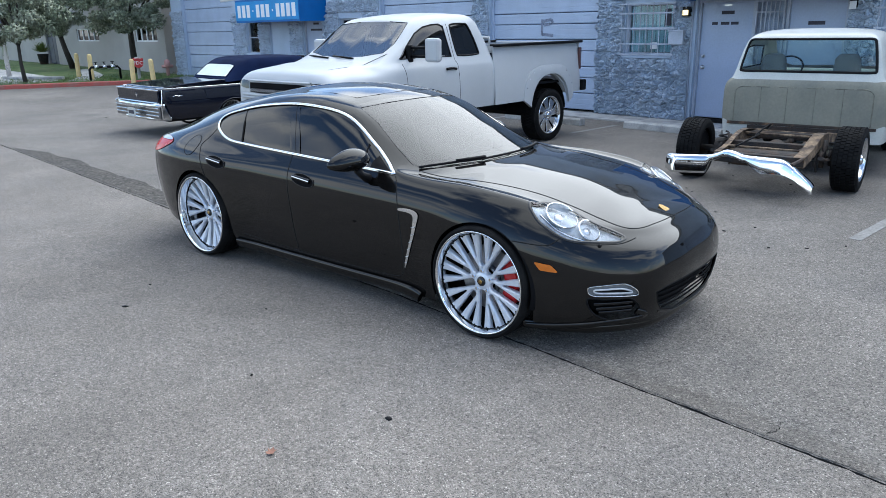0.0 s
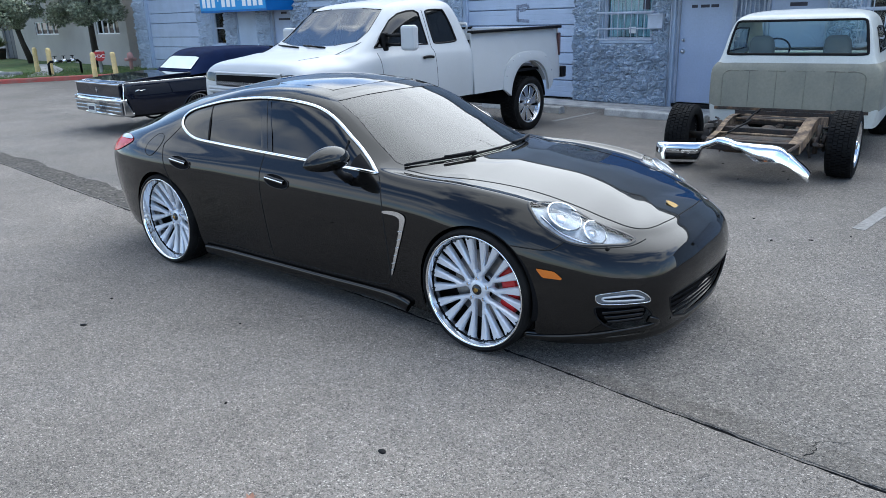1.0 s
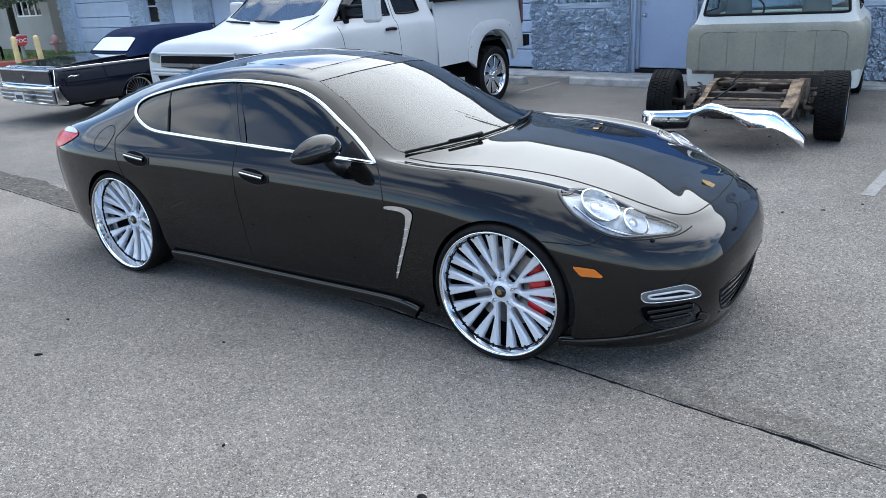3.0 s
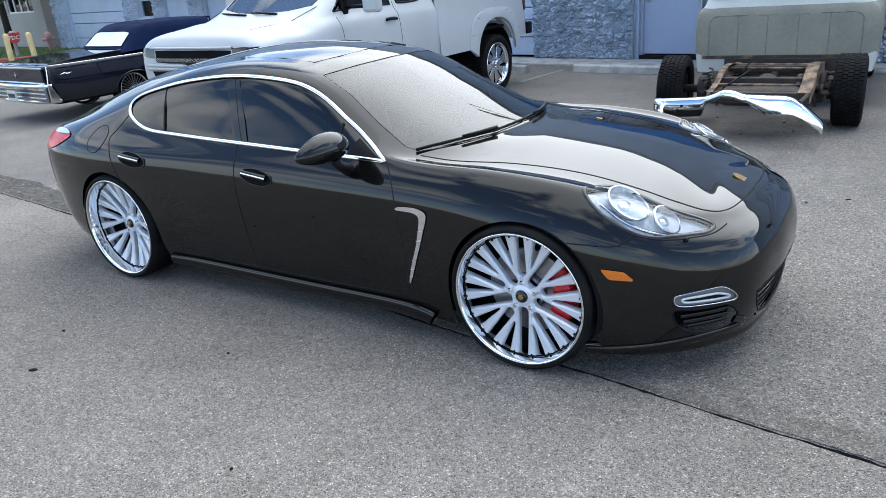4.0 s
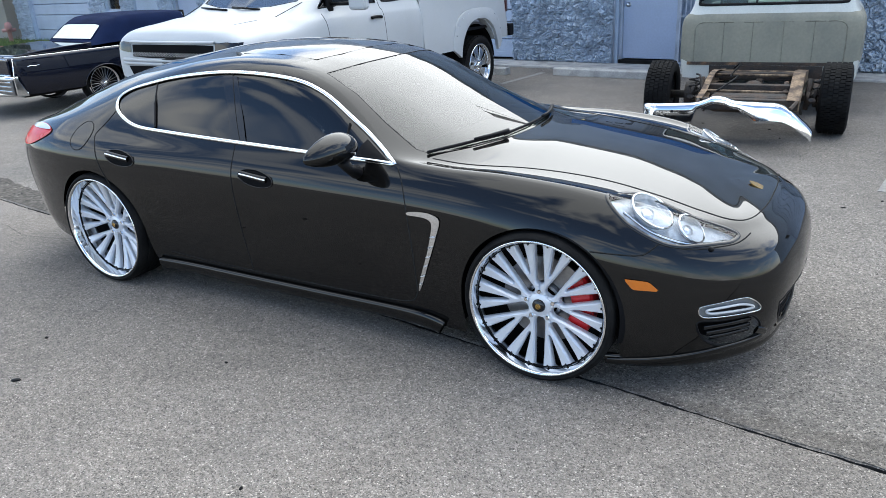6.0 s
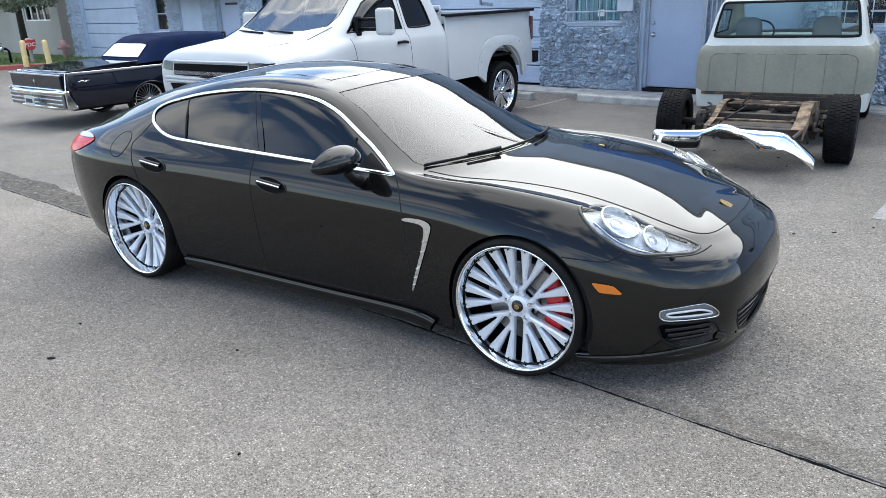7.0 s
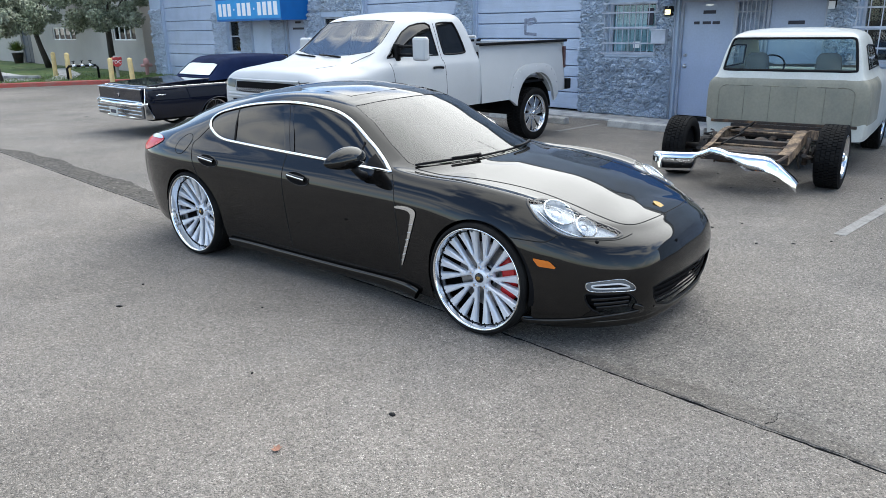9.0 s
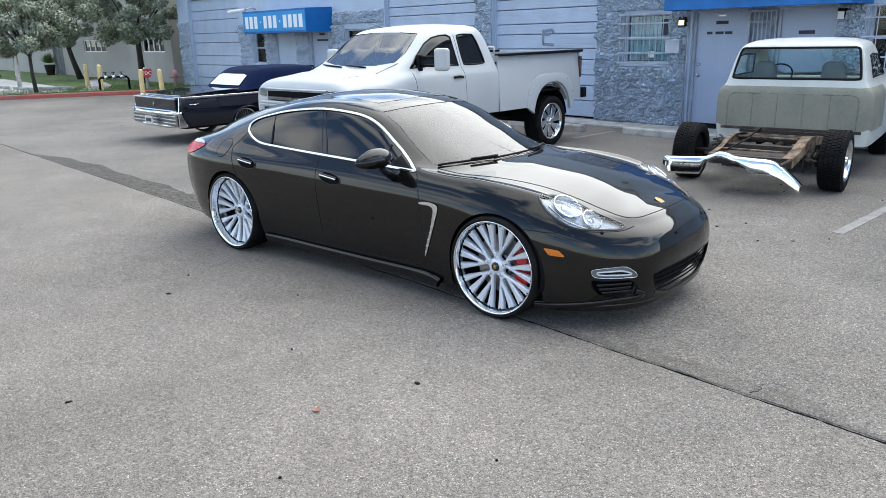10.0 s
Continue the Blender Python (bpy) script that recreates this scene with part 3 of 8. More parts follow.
shutter("shutter_1", -26.15, -22.03, 3.37, 0.84, 0.40)
shutter("shutter_2", -13.6, -10.03, 3.37)
shutter("shutter_3", -9.48, -6.4, 3.37)
def scrawl(root, x0, z0, strokes):
    """Faint spray-paint strokes on a shutter."""
    for a, b, c, d in strokes:
        ln, an = math.hypot(c - a, d - b), math.degrees(math.atan2(d - b, c - a))
        bm = boxes((0, ln, -0.0, 0.004, -0.032, 0.032), bevel=0.0015)
        o = part("spray_stroke", bm, M_SPRAY, root)
        o.matrix_local = pose(x0 - root.location.x + a, -0.026, z0 - root.location.z + b, 0, -an, 0)


M_SPRAY = mat("faded_spray_paint", (0.20, 0.23, 0.31), 0.7, var=0.2, scale=20)
scrawl(by_root("shutter_3"), -8.03, 1.60, ((0.04, 0.0, 0.04, 0.34), (0.04, 0.02, 0.36, 0.0), (0.08, 0.30, 0.30, 0.33), (0.30, 0.33, 0.34, 0.26), (0.10, 0.22, 0.26, 0.24)))
shutter("shutter_4", 1.4, 5.2, 3.37)
wall_piece("wall_over_shutter_4", 1.4, 5.2, 3.38, 3.4)


def plain_door(name, x0, x1, z1, label, lock=True):
    root = tagged(new(name), label, "door", kind="structure")
    root.location = (x0, YW + 0.12, 0.09)
    w, h = x1 - x0, z1 - 0.09
    part("leaf", boxes((0.05, w - 0.05, 0.0, 0.045, 0.02, h - 0.04), bevel=0.003), M_DOORW, root)
    fr = boxes((0.0, 0.05, -0.05, 0.08, 0, h), (w - 0.05, w, -0.05, 0.08, 0, h), (0.05, w - 0.05, -0.05, 0.08, h - 0.04, h), bevel=0.004)
    part("door_frame", fr, M_GRATE, root)
    part("threshold", boxes((0.0, w, -0.08, 0.1, -0.07, 0.0), bevel=0.004), M_CRACK, root)
    if lock:
        for z, r in ((1.02, 0.032), (1.22, 0.024)):
            bm = revolve([(0.0, -0.06), (r * 0.8, -0.058), (r, -0.045), (r * 0.9, -0.03), (r * 0.45, -0.025), (r * 0.45, -0.008), (r * 1.3, -0.006), (r * 1.3, 0.0)], 20, m=Matrix.Translation((0.13, 0, z - 0.09)))
            part("door_knob" if r > 0.03 else "deadbolt", bm, M_SATIN, root, smooth=True)
    return root


d1 = plain_door("door_1", -17.53, -16.32, 2.1, "pale blue-grey workshop door with dark lettering", False)
d2 = plain_door("door_2", -4.24, -3.17, 2.2, "pale blue-grey steel entrance door with round knob and lettering")
d3 = plain_door("door_3", -2.64, -1.65, 2.2, "pale grey door behind a barred gate", False)


def bars(parent, rows, y=-0.004, material=None, name="lettering"):
    """Unreadable or withheld writing as plain bars, each (x0, x1, z0, z1)."""
    for x0, x1, z0, z1 in rows:
        part(name, boxes((x0, x1, y - 0.003, y, z0, z1), bevel=0.001), material or M_INK, parent)


bars(d2, [(0.42, 0.66, 1.86, 1.92), (0.25, 0.36, 1.68, 1.73), (0.42, 0.58, 1.68, 1.73), (0.61, 0.75, 1.68, 1.73)])
bars(d2, [(0.46, 0.60, 2.0, 2.03)], material=M_SATIN)
bars(d1, [(0.45, 0.75, 1.86, 1.92), (0.3, 0.9, 1.68, 1.74)])
bars(d3, [(0.35, 0.62, 1.66, 1.72)])

# panels between the doors
tagged(part("wall_panel_1", boxes((-19.52, -18.27, YW + 0.06, YW + WT, 0, 2.25)), M_WALL), "flush painted wall panel", "wall", kind="structure")
tagged(part("wall_panel_2", boxes((-3.17, -2.64, YW + 0.16, YW + WT, 0, 2.25)), M_MORTAR), "recessed stone-textured panel between doors", "wall", kind="structure")


def window(name, x0, x1, z0, z1, label, blinds=True):
    root = tagged(new(name), label, "window", kind="structure")
    root.location = (x0, YW + 0.12, z0)
    w, h = x1 - x0, z1 - z0
    part("window_frame", boxes((0, 0.05, -0.03, 0.05, 0, h), (w - 0.05, w, -0.03, 0.05, 0, h), (0.05, w - 0.05, -0.03, 0.05, 0, 0.05), (0.05, w - 0.05, -0.03, 0.05, h - 0.05, h), (0.05, w - 0.05, -0.02, 0.04, h * 0.5 - 0.02, h * 0.5 + 0.02), bevel=0.003), M_GRATE, root)
    part("pane", boxes((0.05, w - 0.05, 0.006, 0.012, 0.05, h - 0.05)), M_GLASS_CLEAR, root)
    part("window_sill", boxes((-0.04, w + 0.04, -0.17, -0.03, -0.05, -0.004), bevel=0.006), M_WALL, root)
    if blinds:
        for k in range(int(w / 0.09)):
            part("blind_slat", boxes((0.06 + k * 0.09, 0.06 + k * 0.09 + 0.082, 0.035, 0.039, 0.06, h - 0.06), m=None), M_BLIND, root)
    # black sheet behind the glass stands in for the unlit room
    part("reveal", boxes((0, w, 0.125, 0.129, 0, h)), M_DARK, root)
    return root


M_BLIND = mat("aqua_vertical_blind", (0.55, 0.74, 0.80), 0.7, var=0.1, rand=0.15)
window("window_1", -21.12, -20.23, 1.05, 2.1, "dark sash window in the workshop wall", False)
window("window_2", -15.55, -14.44, 1.05, 2.1, "dark workshop window under a stone band", False)
wn3 = window("window_3", -5.76, -4.68, 1.22, 2.2, "office window with aqua vertical blinds and stickers")
window("window_4", -1.15, 0.6, 1.15, 2.2, "dark office window with white frame", False)
for a, b, y0 in ((-21.12, -20.23, 2.1), (-15.55, -14.44, 2.1), (-17.53, -16.32, 2.1), (-5.76, -4.68, 2.2), (-4.24, -3.17, 2.2), (-2.64, -1.65, 2.2), (-1.15, 0.6, 2.2)):
    wall_piece("lintel", a, b, y0, 2.25)

# stickers on the office window
part("sticker", boxes((0.52, 0.66, -0.004, 0.0, 0.12, 0.24)), M_WHITE, wn3)
part("sticker", boxes((0.80, 0.93, -0.004, 0.0, 0.55, 0.86)), M_INK, wn3)


def grille(x0, x1, z0, z1, n=9):
    """Welded iron window bars with a stepped inner pattern."""
    root = thing("window_grille", pose(x0, YW - 0.10, z0), "white-painted iron burglar bars over the office window", "window grille")
    w, h = x1 - x0, z1 - z0
    for x in np.linspace(0.02, w - 0.02, n):
        part("bar", boxes((x - 0.007, x + 0.007, -0.007, 0.007, 0, h), bevel=0.002), M_GRATE, root)
    for z in (0.02, h * 0.22, h * 0.52, h * 0.80, h - 0.02):
        part("crossbar", boxes((-0.03, w + 0.03, -0.012, -0.007, z - 0.014, z + 0.014), bevel=0.002), M_GRATE, root)
    for x in (0.0, w):
        for z in (0.1, h - 0.1):
            part("bracket", boxes((x - 0.02, x + 0.02, 0.0, 0.10, z - 0.02, z + 0.02), bevel=0.003), M_GRATE, root)
    return root


grille(-5.80, -4.64, 1.22, 2.2)
grille(-1.19, 0.64, 1.15, 2.2, 11)

# mailbox, lamp, conduit
mb = thing("mailbox", pose(-4.55, YW - 0.16, 1.43), "pale blue-grey painted steel wall mailbox beside the door", "mailbox")
part("box", prism([(-0.15, 0), (0.15, 0), (0.15, 0.24), (-0.15, 0.24)], 0, 0.12, m=Matrix(((1, 0, 0, 0), (0, 0, 1, 0), (0, 1, 0, 0), (0, 0, 0, 1))), bevel=0.008), M_GRATE, mb)
part("lid", boxes((-0.16, 0.16, -0.015, 0.12, 0.235, 0.26), bevel=0.006), M_GRATE, mb)
wl_ = thing("wall_lamp", pose(-4.40, YW - 0.12, 1.93), "small square wall lamp lit warm beside the door", "wall lamp")
M_GLOW = bpy.data.materials.new("warm_lamp_lens")
M_GLOW.use_nodes = True
M_GLOW.node_tree.nodes["Principled BSDF"].inputs["Base Color"].default_value = (0.9, 0.75, 0.45, 1)
M_GLOW.node_tree.nodes["Principled BSDF"].inputs["Emission Color"].default_value = (1.0, 0.75, 0.35, 1)
M_GLOW.node_tree.nodes["Principled BSDF"].inputs["Emission Strength"].default_value = 1.6
part("housing", boxes((-0.07, 0.07, 0.0, 0.12, 0.0, 0.17), bevel=0.008), M_BLACK, wl_)
part("lens", boxes((-0.055, 0.055, -0.02, -0.001, 0.02, 0.11), bevel=0.006), M_GLOW, wl_)
cd = tagged(part("conduit", tube([(-4.30, YW - 0.03, 0.03), (-4.30, YW - 0.03, 2.2)], 0.013), M_GRATE, smooth=True), "thin painted conduit running up the wall", "conduit")
wl2 = thing("wall_lamp", pose(-1.55, YW - 0.12, 2.0), "small dark wall lamp beside the barred door", "wall lamp")
part("housing", boxes((-0.06, 0.06, 0.0, 0.12, 0.0, 0.15), bevel=0.008), M_BLACK, wl2)
part("lens", boxes((-0.05, 0.05, -0.02, -0.001, -0.02, 0.10), bevel=0.006), M_WHITE, wl2)


def gate(x0, x1, z1):
    root = thing("security_gate", pose(x0, YW + 0.02, 0.05), "narrow painted iron security gate with ornate bars", "security gate")
    w = x1 - x0
    part("frame", boxes((0, 0.03, 0, 0.03, 0, z1), (w - 0.03, w, 0, 0.03, 0, z1), (0.03, w - 0.03, 0, 0.03, 0, 0.03), (0.03, w - 0.03, 0, 0.03, z1 - 0.03, z1), bevel=0.003), M_GRATE, root)
    for x in np.linspace(0.03, w - 0.03, 7)[1:-1]:
        part("bar", boxes((x - 0.008, x + 0.008, 0.006, 0.022, 0.03, z1 - 0.03)), M_GRATE, root)
    for z in np.linspace(0.4, z1 - 0.2, 5):
        part("crossbar", boxes((0.03, w - 0.03, 0.0, 0.006, z - 0.012, z + 0.012)), M_GRATE, root)
    return root


gate(-3.16, -2.65, 2.12)


def awning(x0, x1, y0, z0, z1, sign):
    """A boxed canvas awning on a frame: front, ends and a sloped top."""
    root = thing("awning", pose(x0, YW, z0), "bright blue box awning over the workshop entrance" + (" with a sign band" if sign else ""), "awning", "awnings")
    w, d, h = x1 - x0, YW - y0, z1 - z0
    part("front", boxes((0, w, -d, -d + 0.02, 0, h), bevel=0.006), M_AWN, root)
    for x in (0.0, w - 0.02):
        m = Matrix(((0, 0, 1, 0), (1, 0, 0, 0), (0, 1, 0, 0), (0, 0, 0, 1)))
        part("end_panel", prism([(-d + 0.02, 0), (-0.003, 0), (-0.003, h + 0.03), (-d + 0.02, h)], x, x + 0.02, m=m), M_AWN, root)
    m = Matrix(((0, 0, 1, 0), (1, 0, 0, 0), (0, 1, 0, 0), (0, 0, 0, 1)))
    part("top", prism([(-d, h + 0.002), (-0.003, h + 0.032), (-0.003, h + 0.047), (-d, h + 0.017)], -0.01, w + 0.01, m=m), M_AWN, root)
    for x in (0.04, w / 2, w - 0.06):
        part("rafter", boxes((x, x + 0.025, -d + 0.03, -0.01, 0.01, 0.035)), M_SATIN, root)
    if sign:
        p = part("sign_panel", boxes((0.02, w - 0.02, -d - 0.012, -d - 0.002, 0.06, h - 0.04), bevel=0.003), M_SIGN, root, "blue sign band with white characters as bars")
        n = 12
        for k in range(n):
            cx = 0.12 + (w - 0.24) * (k + 0.5) / n
            if k in (3, 7):
                part("character", boxes((cx - 0.03, cx + 0.03, -d - 0.016, -d - 0.012, h * 0.47, h * 0.55), bevel=0.002), M_WHITE, p)
            else:
                part("character", boxes((cx - 0.10, cx + 0.10, -d - 0.016, -d - 0.012, h * 0.22, h * 0.78), bevel=0.002), M_WHITE, p)
    return root


awning(-19.95, -16.15, 9.05, 2.05, 2.72, True)
awning(-4.30, -1.12, 9.05, 2.2, 2.85, False)

# lit notice: a camera-like cylinder lamp on the wall
cl = thing("flood_lamp", pose(-21.12, YW, 2.86), "white tube-shaped flood lamp on the wall above the awning", "flood lamp")
part("tube", tube([(-0.75, -0.45, -0.05), (0.15, -0.30, 0.0)], 0.055, 12), M_WHITE, cl, smooth=True)
part("arm", tube([(0.1, -0.30, 0.0), (0.35, -0.18, 0.06), (0.4, 0.0, 0.0)], 0.02, 8), M_SATIN, cl, smooth=True)

# ---- charcoal four-door coupe ----
CAR = pose(-0.945 * math.sin(radians(7.6)), 0.945 * math.cos(radians(7.6)), 0, 0, 0, 7.6)
car = thing("sedan_car", CAR, "charcoal metallic low four-door fastback on oversized multi-spoke chrome wheels", "car")

L_SILL = [(0.905, 0, 0.165), (0.89, 0.28, 0.16), (0.83, 0.50, 0.155), (0.65, 0.72, 0.155), (0.42, 0.855, 0.155), (0.15, 0.90, 0.15), (-0.2, 0.905, 0.14), (-0.55, 0.865, 0.135), (-0.9, 0.835, 0.13), (-1.25, 0.83, 0.125), (-1.6, 0.83, 0.125), (-1.95, 0.83, 0.125), (-2.3, 0.835, 0.13), (-2.65, 0.87, 0.14), (-3.0, 0.905, 0.16), (-3.35, 0.885, 0.20), (-3.65, 0.82, 0.24), (-3.87, 0.68, 0.26), (-3.97, 0.42, 0.27), (-4.0, 0, 0.27)]
L_LOW = [(0.94, 0, 0.31), (0.925, 0.28, 0.305), (0.86, 0.53, 0.295), (0.665, 0.745, 0.285), (0.43, 0.875, 0.28), (0.15, 0.935, 0.28), (-0.2, 0.935, 0.27), (-0.55, 0.90, 0.265), (-0.9, 0.885, 0.26), (-1.25, 0.88, 0.255), (-1.6, 0.88, 0.255), (-1.95, 0.88, 0.255), (-2.3, 0.89, 0.26), (-2.65, 0.925, 0.27), (-3.0, 0.95, 0.29), (-3.35, 0.93, 0.33), (-3.65, 0.86, 0.37), (-3.90, 0.70, 0.39), (-4.01, 0.43, 0.40), (-4.04, 0, 0.40)]
L_MID = [(0.955, 0, 0.47), (0.94, 0.28, 0.47), (0.87, 0.53, 0.47), (0.675, 0.745, 0.48), (0.43, 0.88, 0.49), (0.15, 0.945, 0.50), (-0.2, 0.945, 0.51), (-0.55, 0.92, 0.51), (-0.9, 0.91, 0.51), (-1.25, 0.91, 0.51), (-1.6, 0.912, 0.51), (-1.95, 0.915, 0.51), (-2.3, 0.925, 0.52), (-2.65, 0.95, 0.54), (-3.0, 0.965, 0.56), (-3.35, 0.945, 0.58), (-3.65, 0.88, 0.59), (-3.93, 0.73, 0.60), (-4.05, 0.45, 0.60), (-4.08, 0, 0.60)]
L_SHO = [(0.92, 0, 0.60), (0.905, 0.27, 0.60), (0.835, 0.50, 0.60), (0.65, 0.71, 0.615), (0.43, 0.84, 0.66), (0.15, 0.91, 0.715), (-0.2, 0.925, 0.75), (-0.55, 0.915, 0.76), (-0.9, 0.91, 0.765), (-1.25, 0.912, 0.77), (-1.6, 0.915, 0.78), (-1.95, 0.922, 0.79), (-2.3, 0.935, 0.81), (-2.65, 0.955, 0.825), (-3.0, 0.96, 0.83), (-3.35, 0.94, 0.83), (-3.65, 0.88, 0.82), (-3.89, 0.73, 0.81), (-4.0, 0.45, 0.81), (-4.03, 0, 0.81)]
L_BELT = [(0.83, 0, 0.675), (0.815, 0.27, 0.675), (0.75, 0.46, 0.675), (0.60, 0.61, 0.71), (0.42, 0.71, 0.785), (0.15, 0.785, 0.86), (-0.2, 0.81, 0.895), (-0.55, 0.82, 0.90), (-0.9, 0.825, 0.91), (-1.25, 0.83, 0.925), (-1.6, 0.83, 0.94), (-1.95, 0.83, 0.955), (-2.3, 0.825, 0.965), (-2.65, 0.825, 0.975), (-3.0, 0.83, 0.98), (-3.35, 0.82, 0.965), (-3.65, 0.76, 0.94), (-3.86, 0.64, 0.92), (-3.95, 0.41, 0.92), (-3.97, 0, 0.925)]
L_RAIL = [(0.785, 0, 0.705), (0.77, 0.25, 0.705), (0.705, 0.42, 0.71), (0.56, 0.53, 0.745), (0.40, 0.60, 0.795), (0.15, 0.66, 0.85), (-0.2, 0.69, 0.89), (-0.55, 0.715, 0.91), (-0.9, 0.735, 0.985), (-1.25, 0.66, 1.175), (-1.6, 0.635, 1.27), (-1.95, 0.63, 1.29), (-2.3, 0.635, 1.265), (-2.65, 0.645, 1.21), (-3.0, 0.65, 1.135), (-3.35, 0.65, 1.05), (-3.65, 0.62, 0.982), (-3.83, 0.54, 0.945), (-3.90, 0.35, 0.945), (-3.92, 0, 0.95)]
L_ROOF = [(0.71, 0, 0.732), (0.70, 0.18, 0.732), (0.64, 0.265, 0.742), (0.50, 0.255, 0.792), (0.38, 0.23, 0.829), (0.15, 0.22, 0.883), (-0.2, 0.27, 0.930), (-0.55, 0.44, 0.965), (-0.9, 0.44, 1.11), (-1.25, 0.42, 1.265), (-1.6, 0.41, 1.345), (-1.95, 0.41, 1.365), (-2.3, 0.41, 1.345), (-2.65, 0.41, 1.295), (-3.0, 0.42, 1.233), (-3.35, 0.42, 1.138), (-3.65, 0.40, 1.035), (-3.80, 0.33, 0.98), (-3.86, 0.22, 0.96), (-3.88, 0, 0.965)]
L_MIDTOP = [(0.62, 0, 0.755), (0.60, 0, 0.76), (0.56, 0, 0.774), (0.46, 0, 0.808), (0.34, 0, 0.8435), (0.13, 0, 0.8915), (-0.2, 0, 0.936), (-0.52, 0, 0.975), (-0.88, 0, 1.14), (-1.25, 0, 1.30), (-1.6, 0, 1.375), (-1.95, 0, 1.395), (-2.3, 0, 1.38), (-2.65, 0, 1.33), (-3.0, 0, 1.272), (-3.35, 0, 1.178), (-3.65, 0, 1.065), (-3.78, 0, 1.005), (-3.83, 0, 0.97), (-3.85, 0, 0.97)]
pan = Loft(*[[(x * 1.025 if x > 0 else x, y, z * 1.012) for x, y, z in q] for q in (L_SILL, L_LOW, L_MID, L_SHO, L_BELT, L_RAIL, L_ROOF, L_MIDTOP)])


def arch(loft, x, z, r, ur, flat=1.0, n=36, zmin=None):
    """The wheel opening: a circle closed below the sill, as (u, s)."""
    pts = []
    for k in range(n + 1):
        a = math.pi * k / n
        pts.append((x + r * math.cos(a), z + r * math.sin(a) * flat))
    q = loft.side([p for p in pts], ur, (0, 4.4))
    return q


A_F, A_R = arch(pan, -0.02, 0.357, 0.375, (3, 8)), arch(pan, -2.94, 0.357, 0.381, (12, 17))


def sill_outline(loft, arches):
    """The outline of the half skin, with the wheel openings cut from the bottom edge up."""
    out = [(0.0, 0.0)]
    for a in sorted(arches, key=lambda q: q[:, 0].min()):
        if a[0, 0] > a[-1, 0]:
            a = a[::-1]
        out += [(a[0, 0], 0.0)] + [tuple(q) for q in a] + [(a[-1, 0], 0.0)]
    out += [(loft.nu, 0.0)]
    out += [(loft.nu, s) for s in np.arange(1, loft.ns * 4 + 1) / 4.0]
    out += [(u, loft.ns) for u in np.arange(loft.nu * 4 - 1, -1, -1) / 4.0]
    out += [(0.0, s) for s in np.arange(loft.ns * 4 - 1, 0, -1) / 4.0]
    return np.array(out)


OUT = sill_outline(pan, [A_F, A_R])
W_SIDE = pan.side(smooth_line([(-0.785, 0.921), (-0.92, 0.995), (-1.06, 1.079), (-1.30, 1.21), (-1.55, 1.278), (-1.95, 1.300), (-2.35, 1.268), (-2.65, 1.215), (-2.81, 1.172), (-2.86, 1.125), (-2.80, 1.062), (-2.62, 1.000), (-2.35, 0.981), (-1.95, 0.966), (-1.55, 0.951), (-1.15, 0.936), (-0.90, 0.926), (-0.80, 0.9205)], 5), (7, 15), (3.8, 5.1))
W_SCREEN = pan.top([(-0.40, 0.0), (-0.415, 0.2), (-0.47, 0.42), (-0.66, 0.685), (-0.74, 0.69), (-0.95, 0.63), (-1.15, 0.575), (-1.37, 0.53), (-1.31, 0.3), (-1.28, 0.0)], (6, 11), (4.8, 7), 0)
W_REAR = pan.top([(-2.75, 0.0), (-2.78, 0.35), (-2.85, 0.50), (-3.05, 0.56), (-3.35, 0.575), (-3.58, 0.55), (-3.62, 0.3), (-3.62, 0.0)], (12, 17), (4.8, 7), 0)
H_LAMP = smooth_line([(4.72, 3.95), (4.71, 4.6), (4.6, 5.0), (4.25, 5.08), (3.71, 4.9), (3.08, 4.48), (2.62, 4.12), (2.38, 3.79), (2.58, 3.52), (2.88, 3.44), (3.25, 3.33), (3.5, 3.24), (3.75, 3.22), (3.98, 3.28), (4.21, 3.38), (4.46, 3.54)], 4, True)
H_FOG = smooth_line([(3.205, 1.576), (3.2, 1.664), (3.13, 1.704), (2.85, 1.756), (2.6, 1.796), (2.46, 1.776), (2.3, 1.632), (2.215, 1.496), (2.24, 1.416), (2.42, 1.412), (2.75, 1.424), (3.04, 1.44), (3.16, 1.488)], 3, True)
H_LOW = smooth_line([(3.20, 1.36), (2.9, 1.35), (2.6, 1.345), (2.34, 1.32), (2.14, 0.98), (2.2, 0.60), (2.55, 0.47), (2.88, 0.62), (3.12, 1.0)], 4, True)
H_MOUTH = pan.front([(0.0, 0.40), (0.2, 0.40), (0.40, 0.39), (0.475, 0.37), (0.45, 0.30), (0.40, 0.245), (0.26, 0.205), (0.0, 0.20)], (0, 2.6), (0, 3))
H_TAIL = smooth_line([(15.05, 3.6), (15.4, 3.92), (15.9, 4.02), (16.35, 3.9), (16.75, 3.5), (16.55, 3.08), (15.95, 3.02), (15.4, 3.22)], 4, True)

pan.skin("body", PAINT, car, OUT, [W_SIDE, W_SCREEN, W_REAR, H_LAMP, H_FOG, H_LOW, H_MOUTH], du=0.14, ds=0.16)
for sg in (1, -1):
    pan.skin("side_window", M_GLASS_TINT, car, W_SIDE, lift=-0.004, sides=(sg,), label="dark tinted side glass")
    pan.line("window_trim", M_CHROME, car, W_SIDE, 0.0115, 0.004, True, (sg,), (1, 0.55), "bright chrome window surround", 8)
pan.skin("windscreen", M_GLASS_SCREEN, car, W_SCREEN, lift=-0.003, even=(7.75, 8.9), label="sky-reflecting windscreen")
pan.line("screen_seal", M_BLACK, car, W_SCREEN, 0.003, -0.002, False, (1, -1))
